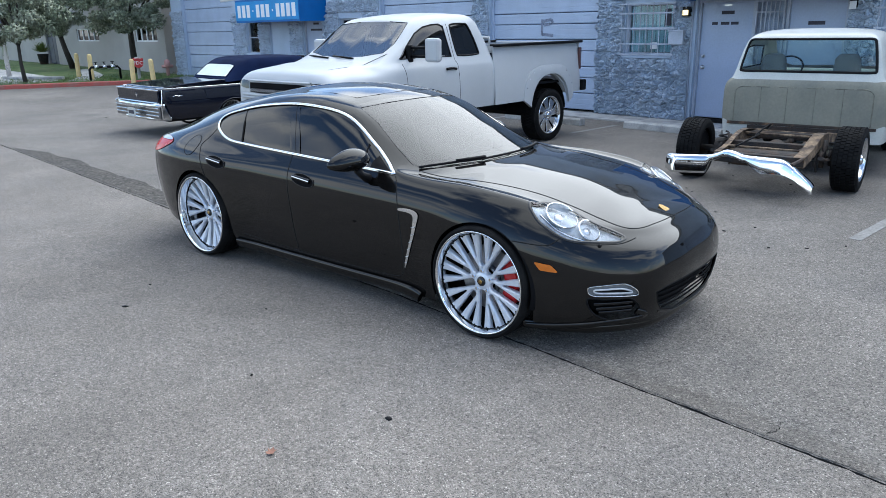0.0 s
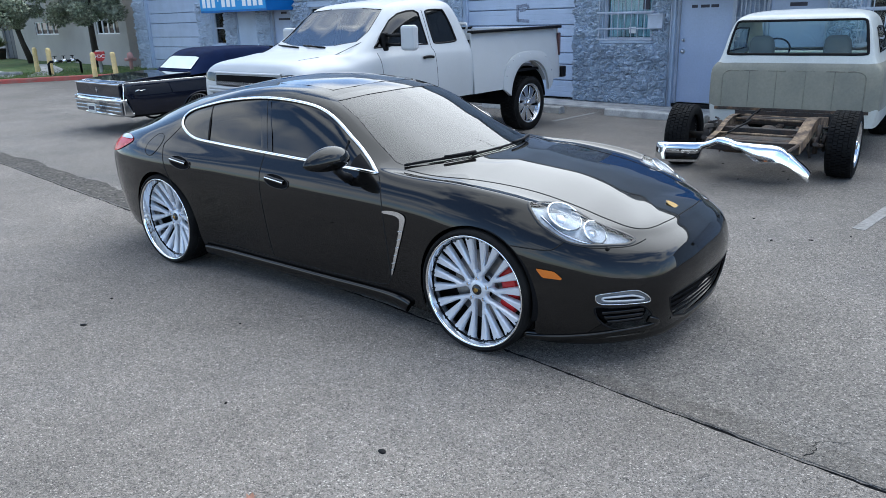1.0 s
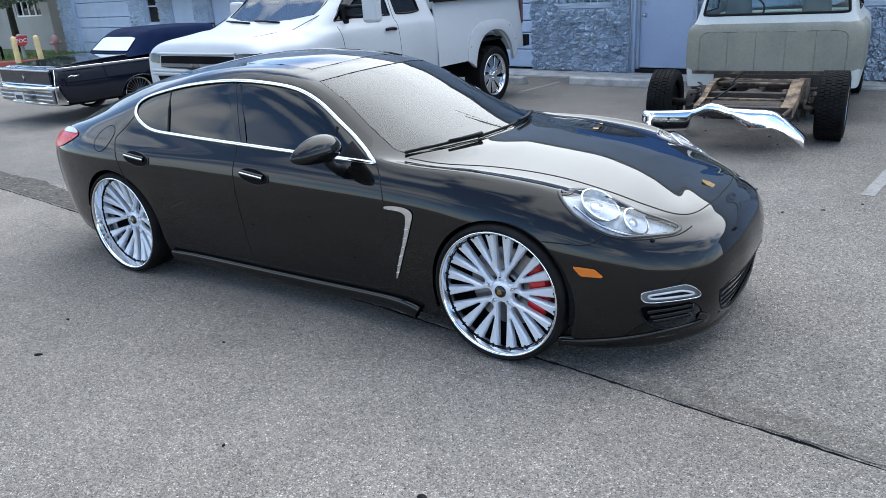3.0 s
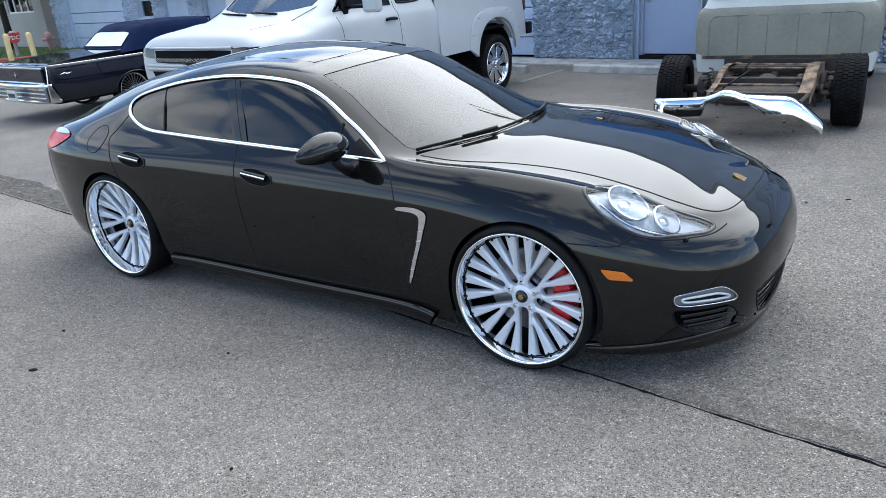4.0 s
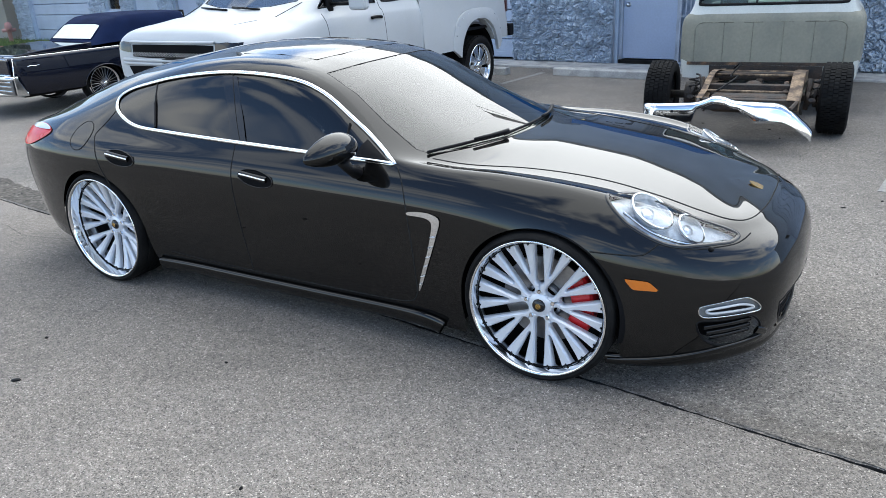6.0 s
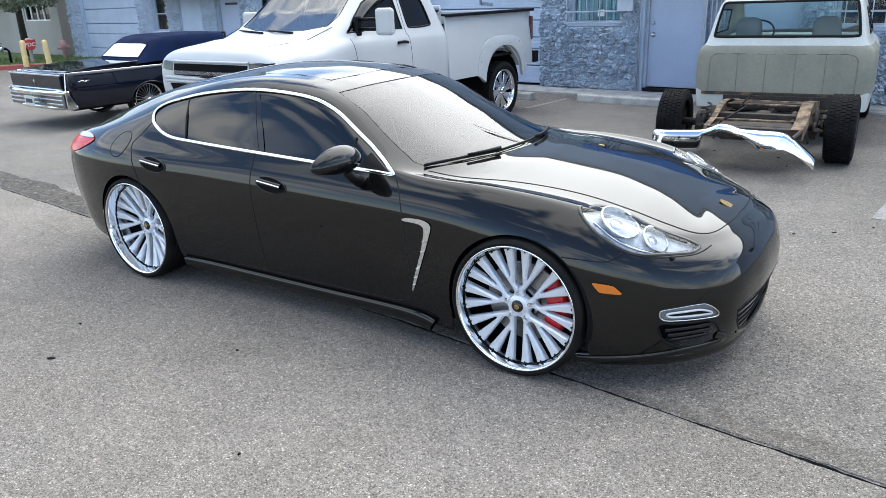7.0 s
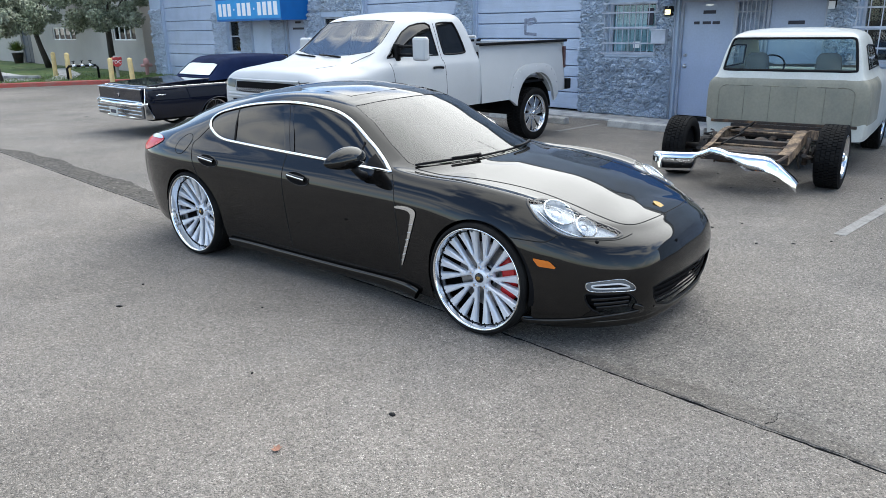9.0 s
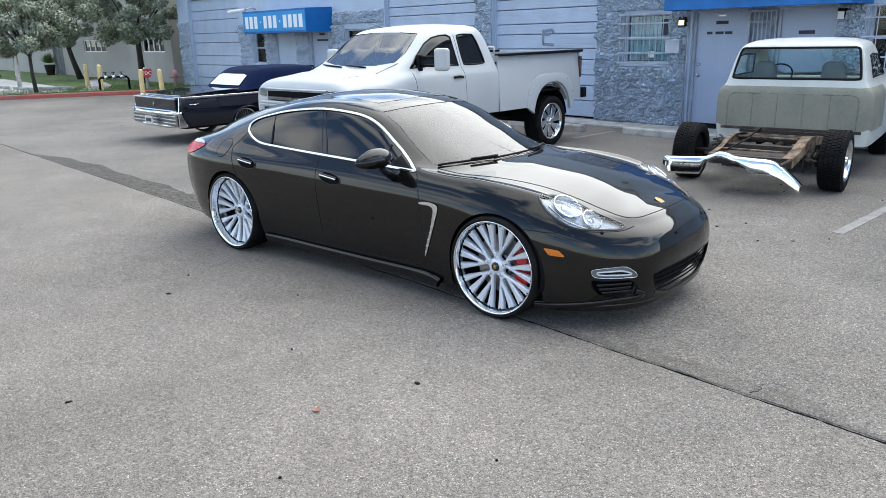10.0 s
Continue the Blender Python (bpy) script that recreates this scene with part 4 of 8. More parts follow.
pan.skin("rear_window", M_GLASS_TINT, car, W_REAR, lift=-0.003)
SUNROOF = pan.top([(-1.46, 0.0), (-1.47, 0.25), (-1.52, 0.42), (-1.75, 0.43), (-2.05, 0.43), (-2.12, 0.3), (-2.13, 0.0)], (8, 13), (5, 7))
pan.skin("sunroof", M_GLOSSBLACK, car, SUNROOF, lift=0.003, label="dark glass sunroof panel")

# pillars and dividers over the side glass
B_POST = pan.side([(-1.730, 0.965), (-1.783, 1.08), (-1.900, 1.283), (-2.01, 1.283), (-1.902, 1.10), (-1.842, 0.968)], (9, 13), (3.9, 5.1), 0)
SAIL = pan.side([(-0.83, 0.932), (-0.98, 1.015), (-1.005, 0.98), (-1.015, 0.945)], (7, 10), (3.8, 5.1), 0)
for sg in (1, -1):
    pan.skin("b_pillar", M_GLOSSBLACK, car, B_POST, lift=0.001, sides=(sg,), ds=0.1)
    pan.skin("mirror_sail", M_BLACK, car, SAIL, lift=0.001, sides=(sg,), ds=0.05, du=0.05)
    pan.line("window_divider", M_BLACK, car, pan.side([(-2.45, 1.0), (-2.50, 1.12), (-2.56, 1.245)], (11, 15), (3.9, 5.1)), 0.007, 0.0, False, (sg,))
    pan.line("window_divider", M_BLACK, car, pan.side([(-1.09, 0.945), (-1.10, 1.08)], (7, 10), (3.9, 5.1)), 0.007, 0.0, False, (sg,))

# panel seams
SEAM_B = smooth_line([(10.58, 4.0), (10.54, 3.4), (10.52, 2.7), (10.49, 1.9), (10.46, 0.95)], 6)
SEAM_B2 = pan.side([(-1.77, 0.965), (-1.85, 1.12), (-1.945, 1.30)], (9, 13), (3.9, 5.1))
SEAM_F = smooth_line([(7.62, 3.95), (7.46, 3.4), (7.37, 2.9), (7.32, 2.3), (7.29, 1.6), (7.31, 1.15), (7.5, 0.88), (8.2, 0.82), (9.5, 0.84), (10.46, 0.86), (11.6, 0.9), (12.3, 1.0)], 6)
SEAM_R = smooth_line([(13.54, 4.38), (13.7, 3.95), (13.76, 3.65), (13.64, 3.3), (13.5, 2.8), (13.3, 2.3)], 6)
SEAM_HOOD = smooth_line([(7.25, 5.05), (6.46, 5.13), (5.62, 5.24), (4.92, 5.26), (3.92, 5.19), (2.9, 5.05), (2.12, 4.72), (1.5, 4.82), (1.0, 4.97), (0.0, 5.05)], 6)
SEAM_BUMP = smooth_line([(3.88, 3.2), (4.02, 2.95), (4.15, 2.84), (4.54, 2.76), (4.8, 2.72)], 6)
SEAM_LAMP = smooth_line([(2.1, 3.78), (2.5, 3.45), (2.9, 3.33), (3.4, 3.2), (3.88, 3.2)], 6)
for way in (SEAM_B, SEAM_B2, SEAM_F, SEAM_R, SEAM_HOOD, SEAM_BUMP, SEAM_LAMP):
    pan.line("panel_seam", M_CRACK, car, on_line(way, 0.12), 0.0035, -0.0008, False, (1, -1))

# fuel flap on the near side
fc = pan.at([14.1], [3.55])[0]
FLAP = pan.side([(fc[0] + 0.085 * math.cos(a), fc[2] + 0.075 * math.sin(a)) for a in np.linspace(0, 2 * math.pi, 20, endpoint=False)], (12, 17), (3, 4.4))
pan.skin("fuel_flap", PAINT, car, FLAP, lift=0.0012, sides=(-1,), du=0.06, ds=0.1)
pan.line("panel_seam", M_CRACK, car, FLAP, 0.003, 0.0, True, (-1,))

# side vents, markers and lamps
VENT = smooth_line([(7.33, 2.80), (7.15, 2.84), (6.95, 2.83), (6.83, 2.72), (6.9, 2.4), (7.0, 2.05), (7.1, 1.7), (7.22, 1.32), (7.255, 1.30), (7.185, 1.62), (7.075, 2.0), (6.985, 2.4), (6.955, 2.64), (7.02, 2.725), (7.15, 2.745), (7.33, 2.745)], 3, True)
MARK = np.array([(4.29, 2.29), (4.28, 2.24), (4.19, 2.10), (4.15, 2.07), (3.99, 2.065), (3.84, 2.06), (3.82, 2.10), (3.93, 2.24), (3.97, 2.27), (4.12, 2.285)])
for sg in (1, -1):
    sv = pan.skin("side_vent", M_CHROME, car, VENT, lift=0.006, sides=(sg,), du=0.05, ds=0.08, thick=0.006, label="bright metal side vent trim")
    for s_ in (2.42, 2.22, 2.02, 1.82, 1.62, 1.45):
        uo, ui = np.interp(s_, (1.32, 1.7, 2.05, 2.4, 2.72), (7.20, 7.1, 7.0, 6.9, 6.84)), np.interp(s_, (1.32, 1.62, 2.0, 2.4), (7.25, 7.185, 7.075, 6.985))
        pan.line("vent_rib", M_SATIN, sv, [(uo, s_), ((uo + ui) / 2, s_ - 0.01), (ui, s_ - 0.02)], 0.0022, 0.012, False, (sg,))
    pan.skin("side_marker", M_AMBER, car, MARK, lift=0.006, sides=(sg,), du=0.08, ds=0.08, thick=0.006, label="amber side marker lamp")
    lt = pan.skin("tail_lamp", M_REDLENS, car, H_TAIL, lift=0.005, sides=(sg,), label="red and white tail lamp")
    up_ = smooth_line([(15.12, 3.68), (15.4, 3.9), (15.9, 4.0), (16.3, 3.9), (16.2, 3.78), (15.8, 3.72)], 4, True)
    pan.skin("reverse_lens", M_CLEARLENS, lt, up_, lift=0.009, sides=(sg,))


def ring(c, axis, r, w, bm=None):
    """A rounded ring about an axis."""
    q = Vector(axis).to_track_quat("Z", "Y").to_matrix().to_4x4()
    return revolve([(r + w * math.cos(a), w * math.sin(a)) for a in np.linspace(0, 2 * math.pi, 8, endpoint=False)], 24, "Z", bm, True, Matrix.Translation(c) @ q)


def bowl(c, axis, r, d, bm=None):
    """A round reflector bowl with a bulb lens in its middle."""
    q = Vector(axis).to_track_quat("Z", "Y").to_matrix().to_4x4()
    return revolve([(r, 0.0), (r * 0.93, -d * 0.3), (r * 0.7, -d * 0.8), (r * 0.45, -d), (r * 0.45, -d * 0.6), (r * 0.36, -d * 0.35), (r * 0.15, -d * 0.22), (0.001, -d * 0.2)], 24, "Z", bm, False, Matrix.Translation(c) @ q)


M_FOGGLASS = mat("smoked_fog_lens", (0.16, 0.17, 0.18), 0.15, var=0.1, coat=0.6)
M_REFLECT = mat("lamp_reflector", (0.86, 0.89, 0.93), 0.22, metal=0.6, var=0.15, scale=40, fine=120, amount=0.35)
M_LAMPIN = mat("lamp_inner_trim", (0.84, 0.87, 0.90), 0.35, metal=0.0, var=0.15, scale=20)
for sg in (1, -1):
    hl = pan.skin("headlight", M_LAMPGLASS, car, H_LAMP, lift=0.0, sides=(sg,), du=0.1, ds=0.1, label="clear teardrop headlight with round reflectors")
    pan.skin("lamp_housing", M_LAMPIN, hl, H_LAMP, lift=-0.030, sides=(sg,), du=0.12, ds=0.12)
    pan.line("lamp_seal", M_GLOSSBLACK, hl, H_LAMP, 0.011, -0.003, True, (sg,), (1, 0.6))
    for u_, s_, r in ((4.05, 4.16, 0.098), (3.28, 3.90, 0.068)):
        c, nn = pan.at([u_], [s_])[0], pan.normal(np.array([u_]), np.array([s_]))[0]
        c, nn = c * (1, sg, 1), nn * (1, sg, 1)
        c = Vector(c) - Vector(nn) * 0.016
        ax = (Vector(nn) * 1.0 + Vector((0.25, -0.1 * sg, 0))).normalized()
        part("reflector", bowl(c, ax, r, r * 0.55), M_REFLECT, hl, smooth=True)
        part("lamp_ring", ring(c, ax, r, 0.005), M_CHROME, hl, smooth=True)
    pan.line("lamp_trim", M_CHROME, hl, smooth_line([(4.45, 3.8), (4.0, 3.5), (3.5, 3.42), (3.0, 3.52), (2.6, 3.66)], 6), 0.010, -0.03, False, (sg,))
    # washer jet
    c, nn = pan.at([3.0], [3.26])[0] * (1, sg, 1), pan.normal(np.array([3.0]), np.array([3.26]))[0] * (1, sg, 1)
    part("washer_jet", revolve([(0.011, -0.004), (0.011, 0.006), (0.008, 0.010), (0.001, 0.011)], 12, "Z", m=Matrix.Translation(c) @ Vector(nn).to_track_quat("Z", "Y").to_matrix().to_4x4()), M_BLACK, car, smooth=True)
    # fog lamp bar in its recess
    fg = pan.skin("fog_lamp", M_FOGGLASS, car, H_FOG, lift=-0.012, sides=(sg,), du=0.12, ds=0.08, label="slim bright fog lamp bar")
    pan.line("fog_trim", M_CHROME, fg, H_FOG, 0.0032, -0.002, True, (sg,), (1, 0.8))
    inner = [(q[0] * 0.74 + 2.72 * 0.26, (q[1] - 1.58) * 0.36 + 1.57) for q in H_FOG]
    pan.line("fog_tube", M_CLEARLENS, fg, inner, 0.006, -0.004, True, (sg,))
    pan.skin("fog_core", M_BLACK, fg, inner, lift=-0.004, sides=(sg,), du=0.1, ds=0.06)
    # lower intake: dark pocket with slats and a bright blade
    lo = pan.skin("lower_intake", M_DARK, car, H_LOW, lift=-0.06, sides=(sg,), du=0.2, ds=0.2)
    for k, s_ in enumerate((1.15, 0.98, 0.80)):
        pan.line("intake_slat", M_GLOSSBLACK, lo, [(u_, s_) for u_ in np.linspace(3.05 - 0.06 * k, 2.28, 8)], 0.008, -0.022, False, (sg,), (1.3, 0.5))
    pan.line("intake_blade", PAINT, lo, smooth_line([(2.22, 0.86), (1.98, 0.58), (2.3, 0.46), (2.7, 0.40), (3.1, 0.30), (3.5, 0.20), (4.0, 0.08), (4.5, 0.0)], 5), 0.016, 0.003, False, (sg,), (1.3, 0.5))
    pan.line("intake_edge", M_BLACK, lo, H_LOW, 0.006, -0.003, True, (sg,))
    pan.line("sill_strip", PAINT, car, smooth_line([(12.62, 0.34), (12.2, 0.33), (10.67, 0.30), (8.0, 0.27), (7.35, 0.24), (7.05, 0.12), (6.95, 0.0)], 6), 0.050, 0.014, False, (sg,), (1, 0.5), "", 10)
mo = pan.skin("mouth_intake", M_DARK, car, H_MOUTH, lift=-0.07, du=0.2, ds=0.2)
for z_ in (0.235, 0.27, 0.305, 0.34, 0.37):
    way = pan.front([(y_, z_) for y_ in np.linspace(0.44 if z_ > 0.26 else 0.36, 0.0, 8)], (0, 2.6), (0, 3))
    pan.line("intake_slat", M_DARK, mo, way, 0.007, -0.02, False, (1, -1), (1.4, 0.5))
pan.line("intake_edge", M_BLACK, mo, H_MOUTH, 0.006, -0.003, False, (1, -1))
pan.line("intake_blade", M_GLOSSBLACK, mo, pan.front([(0.42, 0.235), (0.26, 0.192), (0.1, 0.186), (0.0, 0.186)], (0, 2.6), (0, 3)), 0.011, -0.006, False, (1, -1))

pan.line("front_lip", PAINT, car, [(u_, 0.02) for u_ in np.linspace(0.0, 4.55, 24)], 0.032, -0.012, False, (1, -1), (1, 0.55), "body-coloured front lip", 8)

# badge on the nose
bc, bn = pan.at([0.02], [6.05])[0], Vector((0.42, 0, 0.91))
bm = prism([(-0.030, 0.028), (0.0, 0.034), (0.030, 0.028), (0.030, -0.005), (0.018, -0.028), (0.0, -0.038), (-0.018, -0.028), (-0.030, -0.005)], 0.0, 0.004, m=Matrix.Translation((bc[0], 0, bc[2])) @ bn.to_track_quat("Z", "X").to_matrix().to_4x4() @ pose(0, 0, 0, 0, 0, 90))
part("badge", bm, M_GOLD, car, "small gold shield badge")

# door handles: a chrome-edged bar over a flat dark oval painting the cup's shade
for x_, z_ in ((-1.615, 0.795), (-2.64, 0.832)):
    for sg in (1, -1):
        q = pan.side([(x_ + dx, z_ + 0.012 - 0.10 * dx) for dx in np.linspace(-0.088, 0.092, 9)], (8, 15), (2, 3.9))
        cup = pan.side([(x_ + 0.12 * math.cos(a), z_ + 0.002 - 0.012 * math.cos(a) + 0.043 * math.sin(a)) for a in np.linspace(0, 2 * math.pi, 24, endpoint=False)], (8, 15), (2, 3.9))
        dh = pan.skin("door_handle", M_DARK, car, cup, lift=0.0015, sides=(sg,), du=0.05, ds=0.05)
        pan.line("grip", PAINT, dh, q, 0.017, 0.018, False, (sg,), (1, 0.6), ring=10)
        pan.line("grip_strip", M_CHROME, dh, [(a, b - 0.01) for a, b in q], 0.0055, 0.028, False, (sg,), (1, 0.6))
        pan.line("cup_edge", PAINT, dh, cup, 0.0035, 0.002, True, (sg,))


def door_mirror(sg):
    """A teardrop housing on a black foot."""
    bm = bmesh.new()
    bmesh.ops.create_icosphere(bm, subdivisions=4, radius=1.0)
    for v in bm.verts:
        x, y, z = v.co
        t = (y + 1) / 2                       # 0 at the tip, 1 at the foot side
        zz = z * (0.090 if z > 0 else 0.064) * (0.62 + 0.62 * t - 0.30 * t * t)
        xx = (0.088 * x if x > 0 else 0.042 * x) * (0.75 + 0.3 * t)
        v.co = (xx - 0.05 * (1 - t), y * 0.158, zz * 1.12 + 0.012 * t)
    ob = part("door_mirror", bm, PAINT, car, smooth=True)
    ob.matrix_parent_inverse = Matrix()
    ob.location = (-0.985, sg * 1.02, 1.0) if sg < 0 else (-1.23, 0.93, 0.975)
    ob.rotation_euler = (0, 0, 0 if sg < 0 else radians(62))       # the far one is folded in
    ob.scale = (1, 1 if sg < 0 else -1, 1)
    return ob


for sg in (1, -1):
    dm = door_mirror(sg)
    part("mirror_foot", tube([(0.0, 0.055, -0.045), (0.01, 0.085, -0.085), (0.02, 0.13, -0.115)], [0.036, 0.030, 0.042], 12, flat=(1.15, 0.8)), M_BLACK, dm, smooth=True)
    bm = bmesh.new()
    bmesh.ops.create_circle(bm, cap_ends=True, segments=28, radius=1.0, matrix=Matrix.Translation((-0.052, 0.01, 0.006)) @ Matrix.Rotation(radians(90), 4, "Y") @ Matrix.Diagonal((0.046, 0.10, 1, 1)))
    part("mirror_glass", bm, M_CHROME, dm)

# wipers
for way in ([(-0.645, -0.70), (-0.55, -0.575), (-0.475, -0.42), (-0.43, -0.28)], [(-0.425, -0.30), (-0.405, -0.02), (-0.42, 0.25), (-0.47, 0.42)]):
    way = smooth_line(way, 4)
    q = pan.top([(x_ - 0.035, abs(y_)) for x_, y_ in way], (5.5, 9), (4.8, 7))
    pts = pan.at(q[:, 0], q[:, 1])
    pts[:, 1] *= np.where(way[:, 1] > 0, 1, -1)
    wp = part("wiper", tube([Vector(p) + Vector((0.006, 0, 0.010)) for p in pts], 0.0075, 8, flat=(0.8, 1.1)), M_BLACK, car, smooth=True)
    part("wiper_arm", tube([Vector(p) + Vector((0.022, 0, 0.024)) for p in pts[len(pts) // 2:]], [0.007 + 0.001 * k for k in range(len(pts) - len(pts) // 2)], 8), M_BLACK, wp, smooth=True)

# arch liners, floor pan, cabin
for x_ in (-0.02, -2.94):
    for sg in (1, -1):
        bm = bmesh.new()
        revolve([(0.377, sg * 0.925), (0.395, sg * 0.90), (0.41, sg * 0.60), (0.05, sg * 0.58)], 40, "Y", bm, False, Matrix.Translation((x_, 0, 0.357)), arc=(-14, 194))
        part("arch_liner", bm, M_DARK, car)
part("floor_pan", boxes((-3.75, 0.62, -0.60, 0.60, 0.16, 0.20), (-2.50, -0.46, -0.82, 0.82, 0.15, 0.19)), M_BLACK, car)
part("dashboard", boxes((-0.95, -0.50, -0.66, 0.66, 0.60, 0.905), bevel=0.06), M_LEATHER, car)
part("rear_shelf", boxes((-3.55, -2.75, -0.58, 0.58, 0.80, 0.90), bevel=0.04), M_LEATHER, car)


def car_seat(x, y, parent, m_=None, w=0.50, z=0.30):
    st = part("seat", boxes((x - 0.25, x + 0.27, y - w / 2, y + w / 2, z, z + 0.2), bevel=0.05), m_ or M_LEATHER, parent)
    bm = boxes((-0.07, 0.07, -w / 2, w / 2, 0.0, 0.60), bevel=0.05, m=Matrix.Translation((x - 0.22, y, z + 0.18)) @ Matrix.Rotation(radians(-18), 4, "Y"))
    part("backrest", bm, m_ or M_LEATHER, st)
    bm = boxes((-0.05, 0.05, -0.13, 0.13, 0.0, 0.17), bevel=0.04, m=Matrix.Translation((x - 0.42, y, z + 0.77)) @ Matrix.Rotation(radians(-12), 4, "Y"))
    part("headrest", bm, m_ or M_LEATHER, st)


for x_ in (-1.55, -2.45):
    for y_ in (0.38, -0.38):
        car_seat(x_, y_, car)
part("steering_wheel", ring((-1.02, 0.38, 0.86), (-0.85, 0, 0.5), 0.18, 0.014), M_LEATHER, car, smooth=True)


def show_wheel(parent, x, sg, dish, y_face, caliper=True):
    """A 24-inch multi-spoke wheel: twin spokes on a recessed hub, bright lip, thin tyre. dish: how deep the hub lies."""
    R, LIP = 0.357, 0.322
    w = 0.26
    yl = 0.0                                   # the lip's plane; outwards is -y here
    m_ = pose(x, sg * y_face, R) if sg < 0 else pose(x, sg * y_face, R, 0, 0, 180)
    rim = part("wheel", revolve([(0.296, 0.19), (0.296, dish + 0.02), (0.300, dish - 0.005), (0.309, 0.016), (0.313, 0.004), (0.320, -0.003), (LIP + 0.003, 0.002), (LIP + 0.003, 0.016), (0.312, 0.03), (0.306, 0.20)], 72), M_CHROME, parent, "polished multi-spoke wheel with deep chrome lip", smooth=True)
    rim.matrix_local = m_
    tyre = [(0.316, 0.012), (0.326, 0.002), (0.336, -0.004), (0.346, 0.002), (0.3535, 0.014), (R, 0.035)]
    for k in range(4):
        a = 0.045 + k * 0.052
        tyre += [(R, a), (R - 0.007, a + 0.004), (R - 0.007, a + 0.010), (R, a + 0.014)]
    tyre += [(0.352, w - 0.02), (0.335, w), (0.31, w - 0.01)]
    part("tyre", revolve(tyre, 72), M_RUBBER, rim, smooth=False, angle=40)
    # ten forked spokes; every second gap between them reaches in to a lug nut
    n = 10
    hub_d, out_d = dish, dish - (0.035 if dish > 0.07 else 0.016)

    def fork(deep, shallow):
        """One forked spoke about the x axis: the outline of its two legs between a gap on either side."""
        def edge(ang, r0, half, sgn):
            d, q = Vector((math.cos(ang), math.sin(ang))), Vector((-math.sin(ang), math.cos(ang)))
            row = []
            for r_ in [r0 + half * (1 - math.cos(t)) for t in np.linspace(0.0, math.pi / 2, 7)] + list(np.linspace(r0 + half * 1.4, 0.300, 8)):
                hw = half * math.sqrt(max(0.0, 1 - ((r0 + half - r_) / half) ** 2)) if r_ < r0 + half else half * (1 - 0.12 * (r_ - r0 - half) / (0.30 - r0 - half))
                row.append(d * r_ + q * (sgn * hw))
            return row
        g = math.pi / n
        low, high = edge(-g, deep, 0.0245, 1), edge(g, shallow, 0.0205, -1)
        notch = [Vector((r_, w)) for r_, w in ((0.300, 0.0215), (0.262, 0.0172), (0.225, 0.0130), (0.190, 0.0088), (0.165, 0.0058), (0.154, 0.0034))]
        lo = [Vector((0.052 * math.cos(-g), 0.052 * math.sin(-g)))] + low
        hi = [Vector((0.052 * math.cos(g), 0.052 * math.sin(g)))] + high
        out = lo + [Vector((q.x, -q.y)) for q in notch] + [Vector((0.1510, 0.0))] + notch[::-1] + hi[::-1]
        return out

    def spoke_mesh(deep, shallow):
        out = fork(deep, shallow)
        m2 = len(out)
        area = sum(out[i].x * out[(i + 1) % m2].y - out[(i + 1) % m2].x * out[i].y for i in range(m2))
        nrm = []
        for i in range(m2):
            e0, e1 = (out[i] - out[i - 1]).normalized(), (out[(i + 1) % m2] - out[i]).normalized()
            t = (e0 + e1).normalized() if (e0 + e1).length > 1e-4 else e1
            nrm.append(Vector((-t.y, t.x)) * (1 if area > 0 else -1))
        lower = lambda q: hub_d + (out_d - hub_d) * min(1.0, max(0.0, (q.length - 0.07) / 0.23)) ** 1.4
        bm = bmesh.new()
        rows = []
        for inset, dep in ((0.0, 0.034), (0.0, 0.011), (0.0042, 0.0035), (0.0075, 0.0)):
            pts = [q + v * inset for q, v in zip(out, nrm)]
            rows.append([bm.verts.new((q.x, lower(o) + dep, q.y)) for q, o in zip(pts, out)])
        for ra, rb in zip(rows, rows[1:]):
            for i in range(m2):
                bm.faces.new((ra[i], ra[(i + 1) % m2], rb[(i + 1) % m2], rb[i]))
        cap = bm.faces.new(rows[-1])
        bmesh.ops.recalc_face_normals(bm, faces=bm.faces)
        bmesh.ops.triangulate(bm, faces=[cap])
        return bm

    sa = part("spoke", spoke_mesh(0.060, 0.098), M_SPOKE, rim, angle=28)
    mb_ = spoke_mesh(0.060, 0.098)
    for v in mb_.verts:
        v.co.z *= -1
    bmesh.ops.reverse_faces(mb_, faces=mb_.faces[:])
    sb = part("spoke", mb_, M_SPOKE, rim, angle=28)
    for k in range(n):
        src = sb if k % 2 else sa
        o = src if k < 2 else src.copy()
        if k >= 2:
            scene.collection.objects.link(o)
        o.matrix_local = Matrix.Rotation(-2 * math.pi * k / n - math.radians(72), 4, "Y")
    # thin dark ring paints the shaded gap between spokes and lip
    part("rim_gap", revolve([(0.2955, out_d + 0.004), (0.2985, out_d - 0.004), (0.3005, out_d - 0.0045)], 60), M_DARK, rim)
    part("hub", revolve([(0.001, dish - 0.006), (0.040, dish - 0.006), (0.050, dish - 0.001), (0.052, dish + 0.000), (0.058, dish + 0.006), (0.060, dish + 0.04)], 40), M_SPOKE, rim, angle=35)
    part("centre_cap", revolve([(0.001, dish - 0.020), (0.022, dish - 0.018), (0.030, dish - 0.012), (0.032, dish - 0.002)], 24), M_GLOSSBLACK, rim, "black cap with gold centre", smooth=True)
    part("cap_emblem", revolve([(0.001, dish - 0.0225), (0.012, dish - 0.0215), (0.014, dish - 0.018)], 12), M_GOLD, rim)
    for k in range(5):
        a = math.pi / 2 + 2 * math.pi * k / 5
